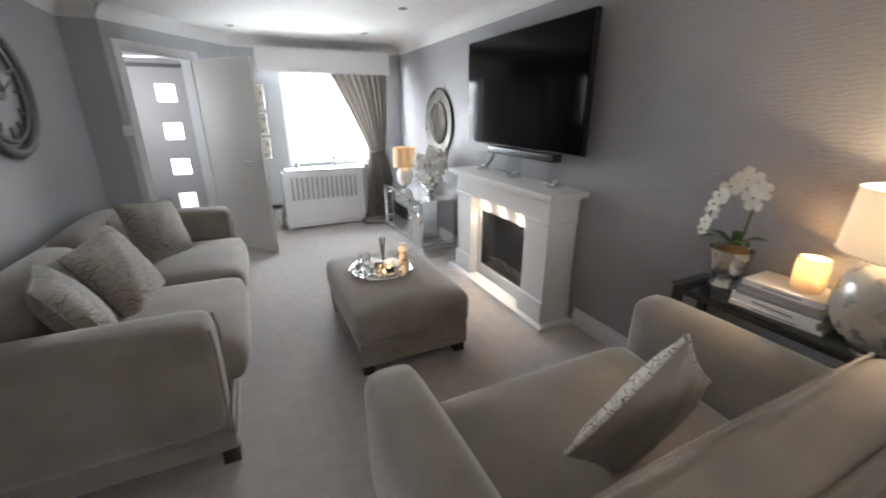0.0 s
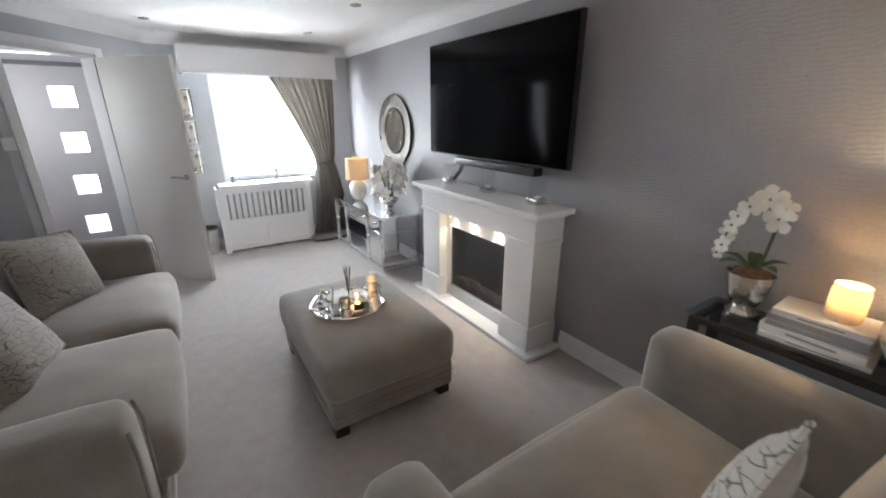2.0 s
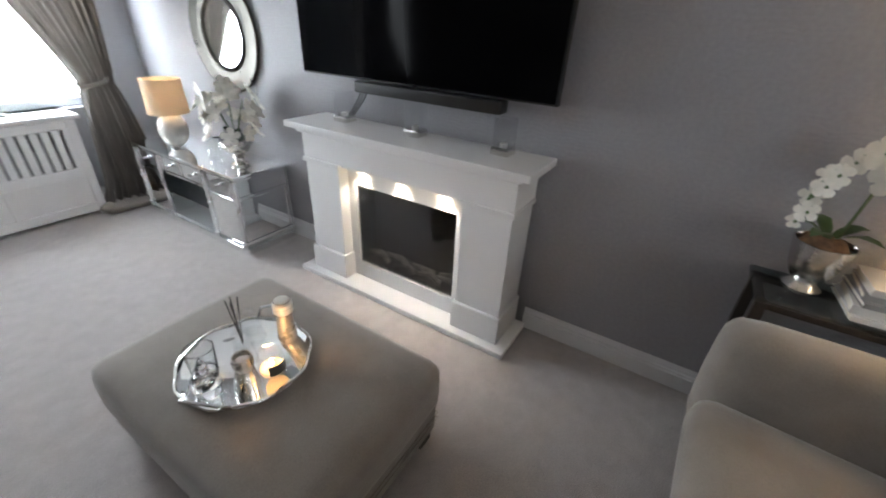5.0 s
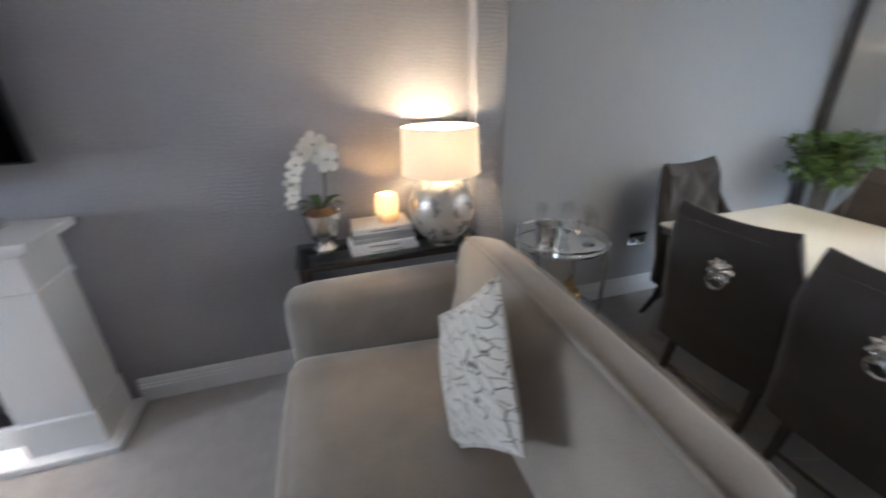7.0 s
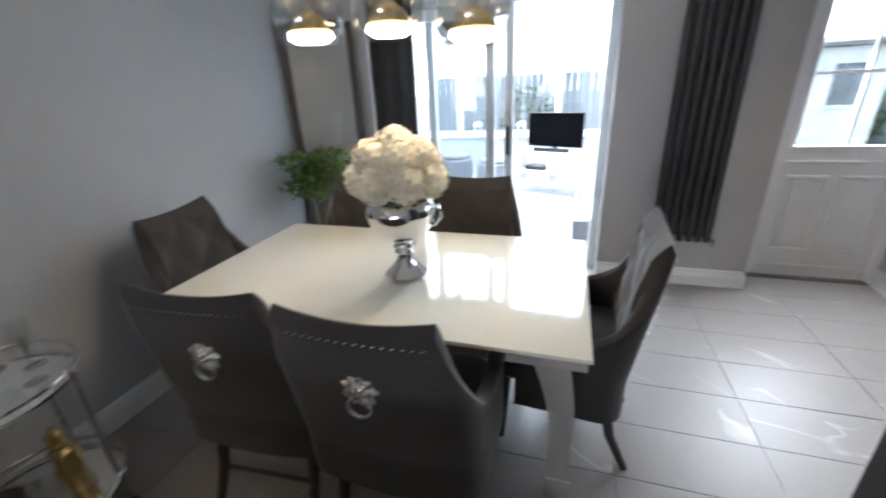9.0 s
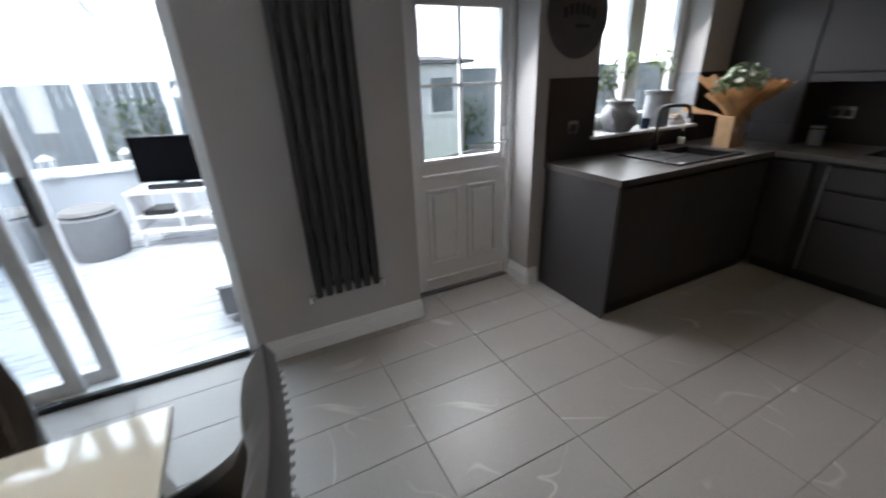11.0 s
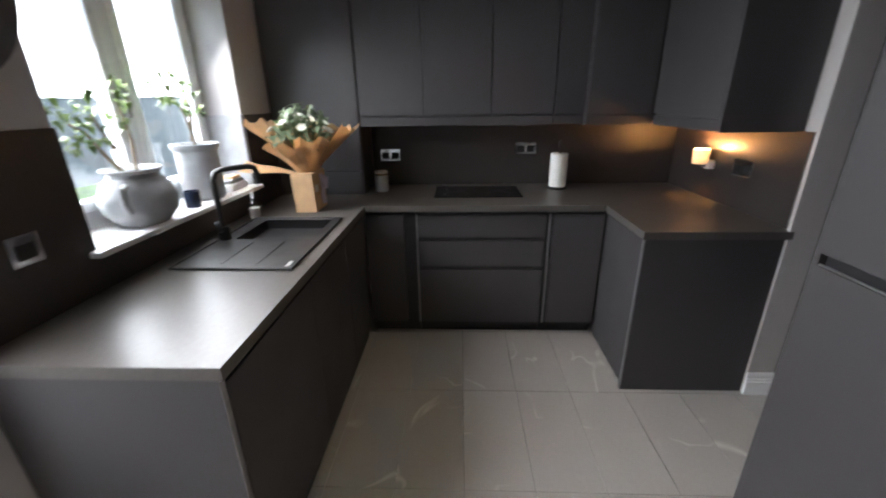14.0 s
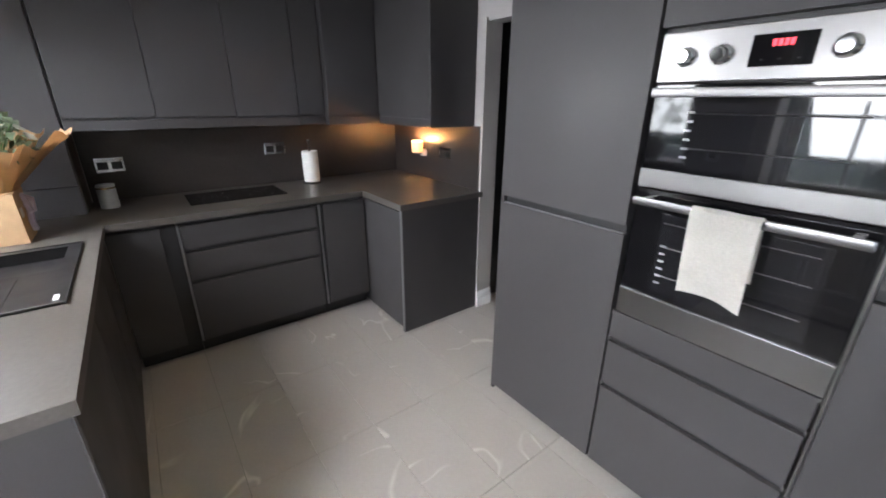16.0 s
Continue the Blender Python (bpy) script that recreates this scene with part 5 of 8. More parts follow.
def dining_chair():
    """Scoop-backed chair that faces local +y, knocker on its back."""
    t = thing("dining_chair", (0, 0, 0), "grey-brown velvet dining chair with studs and a ring knocker", "chair", "chairs round the table")
    F = M["chairfab"]
    part("seat", cushion(B(), (-0.24, -0.2, 0.34), (0.24, 0.27, 0.5), 0.05, (0.005, 0.01, 0.02), 9), F, t)

    # plan of the shell from one arm round the back to the other
    def plan(u):
        a = abs(u)
        if a < 0.5:
            return 0.215 * u / 0.5, -0.2 - 0.015 * (1 - (a / 0.5) ** 2)
        k = (a - 0.5) / 0.5
        ang = min(1, k * 2.2) * math.pi / 2
        x = 0.215 + 0.06 * math.sin(ang)
        y = -0.2 + 0.06 * (1 - math.cos(ang)) + max(0, k - 0.45) / 0.55 * 0.3
        return math.copysign(x, u), y

    def top(u):
        a = abs(u)
        if a < 0.5:
            return 0.985 - 0.02 * (1 - (a / 0.5) ** 2)
        k = (a - 0.5) / 0.5
        return 0.985 - 0.4 * (1 - (1 - min(1, k * 1.15)) ** 2.2)

    bm = B()
    nu, nv, th = 56, 22, 0.055
    outer, inner = [], []
    for i in range(nu + 1):
        u = -1 + 2 * i / nu
        x, y = plan(u)
        x2, y2 = plan(u + 0.01) if u < 0.99 else plan(u)
        x1, y1 = plan(u - 0.01) if u > -0.99 else plan(u)
        d = Vector((x2 - x1, y2 - y1, 0)).normalized()
        n = Vector((-d.y, d.x, 0))
        zt = top(u)
        co, ci = [], []
        for j in range(nv + 1):
            q = j / nv
            z = 0.3 + (zt - 0.3) * q
            lean = -0.17 * max(0, z - 0.45) * (1 if abs(u) < 0.6 else max(0, 1 - (abs(u) - 0.6) / 0.25))
            bulge = th / 2 * (1 if q < 0.9 else math.sqrt(max(0, 1 - ((q - 0.9) / 0.1) ** 2)) * 0.9 + 0.1)
            p = Vector((x, y + lean, z))
            co.append(bm.verts.new(p - n * bulge))
            # tufted inner face
            tuft = 0
            if abs(u) < 0.55 and 0.54 < z < 0.93:
                g, w = x / 0.13, (z - 0.66) / 0.14
                tuft = 0.022 * math.sqrt(abs(math.sin(math.pi * (g + w) / 2) * math.sin(math.pi * (g - w) / 2)))
            ci.append(bm.verts.new(p + n * (bulge + tuft)))
        outer.append(co), inner.append(ci)
    for A in (outer, inner):
        for a, b in zip(A, A[1:]):
            for j in range(nv):
                bm.faces.new((a[j], a[j + 1], b[j + 1], b[j]))
    for a, b, c, d in zip(outer, outer[1:], inner, inner[1:]):
        bm.faces.new((a[nv], b[nv], d[nv], c[nv])), bm.faces.new((a[0], c[0], d[0], b[0]))
    for o, i_ in ((outer[0], inner[0]), (outer[-1], inner[-1])):
        for j in range(nv):
            bm.faces.new((o[j], i_[j], i_[j + 1], o[j + 1]))
    back = part("backrest", bm, F, t)
    # studs along the rim of the outer back
    pts = [(-0.19 + 0.38 * k / 16, 0.925) for k in range(17)] + [(s * 0.205, 0.9 - 0.035 * k) for s in (-1, 1) for k in range(9)]
    for x, z in pts:
        y = plan(x / 0.43)[1] - th / 2 - 0.17 * (z - 0.45) - 0.002
        part("stud", lathe(B(), [(0, -0.003), (0.006, 0.0), (0, 0.003)], 6, (x, y, z)), M["chrome"], back)
    for x, z in ((-0.13, 0.66), (0.13, 0.66), (0, 0.8), (-0.13, 0.94), (0.13, 0.94), (0, 0.52), (-0.2, 0.8), (0.2, 0.8)):
        if 0.5 < z < 0.9:
            y = plan(x / 0.43)[1] + th / 2 - 0.17 * (z - 0.45) + 0.004
            part("button", lathe(B(), [(0, -0.008), (0.014, 0), (0, 0.008)], 8, (x, y, z)), F, back)
    zk = 0.76
    yk = -0.215 - th / 2 - 0.17 * (zk - 0.45)
    bm = lathe(B(), [(0, -0.004), (0.042, -0.003), (0.048, 0.002), (0.036, 0.01), (0.028, 0.007), (0.018, 0.018), (0, 0.024)], 36)
    for v in bm.verts:
        a = math.atan2(v.co.y, v.co.x)
        k = 1 + 0.16 * math.cos(9 * a)
        v.co.x, v.co.y = v.co.x * k, v.co.y * k * 1.12
    k = part("knocker", bm, M["silver"], back)
    k.matrix_local = pose(0, yk, zk, 90, 0, 0)
    ring = [(0.033 * math.cos(a), -0.014, 0.033 * math.sin(a) - 0.045) for a in [2 * math.pi * i / 20 for i in range(20)]]
    part("ring", tube(B(), ring, 0.005, 6, True), M["chrome"], back).matrix_local = pose(0, yk, zk)
    for x in (-0.19, 0.19):
        part("leg", tube(B(), [(x, 0.22, 0.36), (x * 1.03, 0.235, 0.0)], 0.024, 8, taper=0.6), M["darkwood"], t)
        part("leg", tube(B(), [(x, -0.16, 0.34), (x * 1.02, -0.2, 0.15), (x * 1.05, -0.27, 0.0)], 0.024, 8, taper=0.6), M["darkwood"], t)
    part("stretcher", tube(B(), [(-0.195, -0.2, 0.14), (0.195, -0.2, 0.14)], 0.01, 6), M["darkwood"], t)
    return t


ch = dining_chair()
ch.matrix_basis = pose(-0.915, 0.05, 0, 0, 0, 184)
for x, y, a in ((-1.46, 0.07, 180), (-0.4, -0.37, 98), (-1.98, -0.45, -95), (-1.42, -0.86, 0), (-0.84, -0.72, 3)):
    copy_thing(ch, pose(x, y, 0, 0, 0, a))


def urn():
    rng = random.Random(11)
    t = thing("flower_urn", (-1.295, -0.37, 0.72), "silver urn of cream hydrangeas on the dining table", "flowers")
    part("urn", lathe(B(), [(0, 0), (0.085, 0), (0.088, 0.012), (0.06, 0.04), (0.035, 0.075), (0.03, 0.1), (0.042, 0.11), (0.036, 0.125), (0.045, 0.135), (0.04, 0.15), (0.085, 0.175), (0.125, 0.22), (0.142, 0.28), (0.14, 0.31), (0.12, 0.335), (0.115, 0.335), (0.13, 0.3), (0.1, 0.22), (0, 0.18)], 40), M["chrome"], t)
    part("handle", tube(B(), [(-0.135, 0, 0.3), (-0.165, 0, 0.32), (-0.17, 0, 0.27), (-0.135, 0, 0.23)], 0.009, 8), M["chrome"], t)
    bm = B()
    for k in range(10):
        a = k * 0.63
        leafblade(bm, (0.05 * math.cos(a), 0.05 * math.sin(a), 0.32), (0.15 * math.cos(a), 0.15 * math.sin(a), 0.35), 0.06)
    part("leaves", bm, M["leaf"], t)
    heads = [(0, 0, 0.545)] + [(0.1 * math.cos(a), 0.1 * math.sin(a), 0.495) for a in [k * 1.0472 for k in range(6)]] + [(0.13 * math.cos(a), 0.13 * math.sin(a), 0.42) for a in [0.4 + k * 0.8976 for k in range(7)]]
    for c in heads:
        bm = B()
        for k in range(70):
            z = 1 - 2 * (k + 0.5) / 70
            a = k * 2.39996
            r = math.sqrt(1 - z * z)
            d = Vector((r * math.cos(a), r * math.sin(a), z))
            petals(bm, Vector(c) + d * 0.072 * rng.uniform(0.92, 1.06), 0.021, rng, 4, d, 0.2)
        lathe(bm, [(0, -0.064)] + [(0.064 * math.sin(q), -0.064 * math.cos(q)) for q in [math.pi * i / 8 for i in range(1, 8)]] + [(0, 0.064)], 14, c)
        part("hydrangea_head", bm, M["cream"], t)


urn()


M["globeglass"] = pane_glass("globe_glass", (0.95, 0.96, 0.96), 0.13)


def pendant():
    t = thing("pendant_light", (-1.28, -0.45, 0), "three clear glass globe pendants with lit gold bowls", "pendant light")
    part("ceiling_plate", bx((-0.42, -0.05, H - 0.03), (0.42, 0.05, H - 0.001), 0.006), M["chrome"], t)
    for x, dz in ((0.33, 0.02), (0.0, 0.02), (-0.31, -0.02)):
        c = 1.70 + dz
        prof = [(0.015, 0.13)] + [(0.133 * math.sin(a), 0.133 * math.cos(a)) for a in [radians(k) for k in (18, 35, 52, 70, 88, 105, 120, 132)]]
        prof += [(r - 0.003, z) for r, z in prof[::-1] if r > 0.02]
        g = part("globe", lathe(B(), prof, 32, (x, 0, c)), M["globeglass"], t)
        part("bowl", lathe(B(), [(0.02, 0.03), (0.055, 0.008), (0.08, -0.035), (0.077, -0.04), (0.052, 0.002), (0.018, 0.024)], 28, (x, 0, c)), M["gold"], g)
        part("lamp_disc", lathe(B(), [(0, -0.085), (0.06, -0.08), (0.084, -0.062), (0.078, -0.042), (0, -0.035)], 24, (x, 0, c)), M["bulbglow"], g)
        part("lamp_holder", lathe(B(), [(0, 0.14), (0.016, 0.14), (0.018, 0.03), (0, 0.03)], 14, (x, 0, c)), M["chrome"], t)
        part("cord", tube(B(), [(x, 0, c + 0.14), (x, 0, H - 0.03)], 0.003, 6), M["chrome"], t)
        spot("pendant_lamp", (-1.28 + x, -0.45, c - 0.095), (-1.28 + x, -0.45, 0), 4.5, 140, (1, 0.86, 0.66), 0.05)


pendant()


def trolley():
    rng = random.Random(4)
    t = thing("drinks_trolley", (-0.19, 0.56, 0), "round silver drinks trolley against the dining wall", "trolley")
    for z in (0.14, 0.62):
        part("shelf", lathe(B(), [(0, z), (0.25, z), (0.25, z + 0.01), (0, z + 0.01)], 40), M["mirror"], t)
        part("gallery_rail", tube(B(), [(0.255 * math.cos(a), 0.255 * math.sin(a), z + 0.04) for a in [2 * math.pi * i / 40 for i in range(40)]], 0.007, 6, True), M["chrome"], t)
    for k in range(4):
        a = 0.6 + k * math.pi / 2
        part("post", tube(B(), [(0.25 * math.cos(a), 0.25 * math.sin(a), 0.05), (0.255 * math.cos(a), 0.255 * math.sin(a), 0.68)], 0.009, 8), M["chrome"], t)
        part("castor", lathe(B(), [(0, -0.02), (0.018, -0.014), (0.022, 0), (0.018, 0.014), (0, 0.03)], 12, (0.25 * math.cos(a), 0.25 * math.sin(a), 0.022)), M["black"], t)
    shapes = {"wine_glass": ([(0, 0), (0.032, 0), (0.03, 0.004), (0.005, 0.008), (0.004, 0.07), (0.03, 0.1), (0.036, 0.14), (0.03, 0.18), (0.028, 0.18), (0.033, 0.14), (0.026, 0.1), (0, 0.08)], "glass_thin", "clear stemmed glass on the drinks trolley", "glass"),
              "decanter": ([(0, 0), (0.05, 0), (0.055, 0.05), (0.04, 0.09), (0.016, 0.12), (0.016, 0.16), (0.024, 0.17), (0.024, 0.2), (0, 0.21)], "glass_thin", "cut glass decanter on the drinks trolley", "decanter"),
              "cocktail_shaker": ([(0, 0), (0.036, 0), (0.042, 0.1), (0.03, 0.14), (0.03, 0.17), (0.012, 0.185), (0.012, 0.2), (0, 0.2)], "gold", "gold cocktail shaker on the drinks trolley", "shaker"),
              "ice_bucket": ([(0, 0), (0.06, 0), (0.07, 0.13), (0.075, 0.135), (0.066, 0.13), (0.056, 0.012), (0, 0.012)], "silver", "silver ice bucket on the drinks trolley", "bucket")}
    for kind, x, y, z in (("wine_glass", 0.1, -0.1, 0.63), ("wine_glass", 0.0, -0.16, 0.63), ("wine_glass", -0.11, -0.1, 0.63), ("decanter", 0.02, 0.0, 0.63), ("ice_bucket", -0.06, 0.12, 0.63), ("wine_glass", 0.13, 0.05, 0.63), ("cocktail_shaker", -0.08, -0.08, 0.15), ("cocktail_shaker", 0.05, -0.13, 0.15), ("decanter", 0.1, 0.0, 0.15), ("ice_bucket", -0.05, 0.1, 0.15), ("wine_glass", -0.16, 0.02, 0.15)):
        prof, m, label, cat = shapes[kind]
        o = thing(kind, (-0.19 + x, 0.56 + y, z), label, cat, "things on the drinks trolley")
        part("body", lathe(B(), prof, 20), M[m], o)


trolley()


def corner_plant():
    rng = random.Random(2)
    t = thing("floor_vase_plant", (-0.2, -1.42, 0), "leafy green stems in a tall clear glass vase", "plant")
    part("vase", lathe(B(), [(0, 0), (0.09, 0), (0.085, 0.1), (0.075, 0.5), (0.1, 0.74), (0.096, 0.74), (0.07, 0.5), (0.08, 0.02), (0, 0.02)], 28), M["glass_thin"], t)
    bm = B()
    for k in range(14):
        a, r = rng.uniform(0, 6.28), rng.uniform(0.05, 0.2)
        tube(bm, [(0.02 * math.cos(a), 0.02 * math.sin(a), 0.1), (0.05 * math.cos(a), 0.05 * math.sin(a), 0.74), (r * math.cos(a), r * math.sin(a), rng.uniform(0.85, 1.05))], 0.004, 5)
    part("stems", bm, M["stem"], t)
    bm = B()
    for k in range(520):
        a, r, z = rng.uniform(0, 6.28), rng.uniform(0.02, 0.25), rng.uniform(0.76, 1.06)
        p = Vector((r * math.cos(a), r * math.sin(a), z))
        leafblade(bm, p, p + Vector((rng.uniform(-1, 1), rng.uniform(-1, 1), rng.uniform(-0.4, 0.8))).normalized() * rng.uniform(0.05, 0.09), rng.uniform(0.03, 0.05))
    tagged(part("leaves", bm, M["freshleaf"], t), kind="stuff")


M["freshleaf"] = mat("fresh_green_leaves", (0.12, 0.19, 0.045), 0.45, vary=0.3, scale=12)
corner_plant()
plate("wall_socket", (0.088, -0.23, 0.42), -90, "chrome double socket low on the dining wall", True)


def radiator():
    t = thing("column_radiator", (-2.73, YB, 0), "tall anthracite column radiator on the back wall", "radiator")
    for k in range(7):
        x = -0.165 + 0.055 * k
        part("column", cushion(B(), (x - 0.024, 0.05, 0.36), (x + 0.024, 0.085, 2.16), 0.016, n=6), M["anth"], t)
        part("rear_column", cushion(B(), (x - 0.02, 0.03, 0.38), (x + 0.02, 0.046, 2.14), 0.008, n=4), M["anth"], t)
    for z in (0.42, 2.1):
        part("header", bx((-0.18, 0.036, z - 0.012), (0.18, 0.06, z + 0.012), 0.006), M["anth"], t)
        for x in (-0.12, 0.12):
            part("wall_bracket", bx((x - 0.015, 0.0, z - 0.02), (x + 0.015, 0.04, z + 0.02)), M["anth"], t)
    for s in (-1, 1):
        v = part("valve", tube(B(), [(s * 0.16, 0.05, 0.39), (s * 0.215, 0.05, 0.37), (s * 0.215, 0.05, 0.33)], 0.01, 8), M["chrome"], t)
        part("pipe", tube(B(), [(s * 0.215, 0.05, 0.34), (s * 0.215, 0.01, 0.33)], 0.007, 8), M["chrome"], v)


radiator()


# ---- patio doors ----
def patio_doors():
    t = tagged(new("door_3"), "white sliding patio doors, half open to the conservatory", "door", "", "structure")
    U = M["upvc"]
    y0, y1 = YB - 0.24, YB - 0.18
    part("door_frame", bx((PX0, y0 - 0.06, 0), (PX0 + 0.06, y1 + 0.02, PZ), 0.006), U, t)
    part("door_frame", bx((PX1 - 0.06, y0 - 0.06, 0), (PX1, y1 + 0.02, PZ), 0.006), U, t)
    part("door_frame", bx((PX0 + 0.06, y0 - 0.06, PZ - 0.07), (PX1 - 0.06, y1 + 0.02, PZ), 0.006), U, t)
    part("threshold", bx((PX0 + 0.06, y0 - 0.06, 0), (PX1 - 0.06, y1 + 0.02, 0.03), 0.006), U, t)
    part("track", bx((PX0 + 0.06, y1 + 0.02, 0), (PX1 - 0.06, y1 + 0.05, 0.035), 0.004), M["black"], t)
    for (xa, xb), yy in (((-1.5, -0.8), y0 - 0.04), ((-1.36, -0.48), y0 + 0.01)):
        for lo, hi in (((xa, yy, 0.03), (xa + 0.07, yy + 0.045, PZ - 0.07)), ((xb - 0.07, yy, 0.03), (xb, yy + 0.045, PZ - 0.07)), ((xa + 0.07, yy, 0.03), (xb - 0.07, yy + 0.045, 0.11)), ((xa + 0.07, yy, PZ - 0.15), (xb - 0.07, yy + 0.045, PZ - 0.07))):
            part("sash", bx(lo, hi, 0.006), U, t)
        g = part("pane", bx((xa + 0.07, yy + 0.02, 0.11), (xb - 0.07, yy + 0.026, PZ - 0.15)), M["pane"], t)
        g.visible_shadow = False
    part("door_handle", bx((-1.475, y0 + 0.006, 0.92), (-1.45, y0 + 0.05, 1.14), 0.006), M["black"], t)


patio_doors()


def drape(name, x0, x1, n, material, label):
    t = thing(name, ((x0 + x1) / 2, YB + 0.07, 0), label, "curtain", "dining curtains")
    bm = B()
    rows = []
    w = x1 - x0
    for j in range(16):
        z = 0.02 + 2.14 * j / 15
        row = []
        for i in range(8 * n + 1):
            u = i / (8 * n)
            row.append(bm.verts.new((-w / 2 + w * u, 0.03 * math.sin(2 * math.pi * n * u + 0.4 * math.sin(z * 1.5)), z)))
        rows.append(row)
    for a, b in zip(rows, rows[1:]):
        for i in range(len(a) - 1):
            bm.faces.new((a[i], a[i + 1], b[i + 1], b[i]))
    bmesh.ops.solidify(bm, geom=bm.faces[:], thickness=0.004)
    part("cloth", bm, material, t)
    part("heading", bx((-w / 2, -0.035, 2.14), (w / 2, 0.035, 2.2), 0.01), material, t)


M["drape"] = mat("grey_drape", (0.2, 0.19, 0.185), 0.8, vary=0.1, scale=5, bump=0.2, bump_scale=300)
M["drape_dark"] = mat("charcoal_drape", (0.07, 0.066, 0.065), 0.85, vary=0.1, scale=5, bump=0.2, bump_scale=300)
drape("curtain", -0.82, -0.47, 2, M["drape_dark"], "charcoal curtain drawn beside the patio doors")

def corner_panel():
    """Tall dark-framed glass set across the corner."""
    a, b = Vector((0.06, -1.6, 0)), Vector((-0.34, -1.93, 0))
    t = thing("framed_glass_panel", a, "tall dark-framed pale glass panel standing across the corner", "panel", "", math.degrees(math.atan2(b.y - a.y, b.x - a.x)))
    w, h = (b - a).length, 1.93
    for lo, hi in (((0, -0.015, 0), (0.05, 0.015, h)), ((w - 0.05, -0.015, 0), (w, 0.015, h)), ((0.05, -0.015, h - 0.05), (w - 0.05, 0.015, h)), ((0.05, -0.015, 0), (w - 0.05, 0.015, 0.06))):
        part("frame_bar", bx(lo, hi, 0.005), M["greybrown"], t)
    part("glass_sheet", bx((0.05, -0.006, 0.06), (w - 0.05, 0.006, h - 0.05)), M["paleglass"], t)


M["greybrown"] = mat("dark_brown_frame", (0.06, 0.053, 0.05), 0.5, vary=0.1)
M["paleglass"] = mat("pale_backed_glass", (0.36, 0.355, 0.345), 0.22, vary=0.04, scale=2, coat=0.5)
corner_panel()
part("curtain_pole", tube(B(), [(-0.4, YB + 0.07, 2.22), (-2.3, YB + 0.07, 2.22)], 0.014, 10), M["darkwood"], None)
tagged(bpy.data.objects["curtain_pole"], "dark wooden curtain pole over the patio doors", "curtain pole")

# ---- conservatory ----
CX0, CX1, CY = -3.3, 0.6, -5.6
struct("floor_conservatory", bx((CX0, CY, -0.16), (CX1, YB - 0.3, -0.002)), M["greyfloor"], "pale grey laminate conservatory floor", "floor")
bm = B()
box(bm, (CX0 - 0.15, CY - 0.15, -0.15), (CX1, CY, 0.62))
box(bm, (CX0 - 0.15, CY, -0.15), (CX0, YB - 0.3, 0.62))
struct("wall_conservatory", bm, M["wall"], "low rendered conservatory wall", "wall")
struct("wall_conservatory_side", bx((CX1, CY, -0.15), (CX1 + 0.15, YB - 0.3, 2.5)), M["wall"], "plain grey conservatory side wall", "wall")


def glazing(name, label, a, b, n):
    t = tagged(new(name), label, "window", "", "structure")
    a, b = Vector((*a, 0)), Vector((*b, 0))
    d = (b - a).normalized()
    L = (b - a).length
    t.matrix_world = Matrix(((d.x, -d.y, 0, a.x), (d.y, d.x, 0, a.y), (0, 0, 1, 0), (0, 0, 0, 1)))
    part("window_sill", bx((0, -0.12, 0.62), (L, 0.1, 0.655), 0.008), M["upvc"], t)
    for z0, z1 in ((0.655, 0.72), (1.55, 1.62), (2.0, 2.1)):
        part("rail", bx((0, -0.035, z0), (L, 0.035, z1), 0.006), M["upvc"], t)
    for k in range(n + 1):
        x = L * k / n
        part("mullion", bx((x - 0.04, -0.04, 0.655), (x + 0.04, 0.04, 2.1), 0.006), M["upvc"], t)
        if k < n:
            g = part("pane", bx((x + 0.04, -0.004, 0.72), (x + L / n - 0.04, 0.004, 2.0)), M["pane"], t)
            g.visible_shadow = False


glazing("window_2", "white conservatory windows facing the garden", (CX0, CY - 0.07), (CX1, CY - 0.07), 5)
glazing("window_3", "white conservatory side windows", (CX0 - 0.07, YB - 0.34), (CX0 - 0.07, CY), 4)
# sloping glazed roof
t = tagged(new("roof_conservatory"), "white framed sloping conservatory roof", "roof", "", "structure")
for k in range(7):
    x = CX0 + (CX1 - CX0) * k / 6
    part("rafter", prism(B(), [(YB - 0.3, 2.75), (YB - 0.3, 2.68), (CY - 0.1, 2.08), (CY - 0.1, 2.15)], "x", x - 0.03, x + 0.03), M["upvc"], t)
p = part("roof_sheet", prism(B(), [(YB - 0.3, 2.77), (YB - 0.3, 2.755), (CY - 0.2, 2.155), (CY - 0.2, 2.17)], "x", CX0 - 0.2, CX1), M["roofsheet"] if "roofsheet" in M else pane_glass("frosted_roof_sheet", (0.9, 0.93, 0.95), 0.05), t)
p.visible_shadow = False


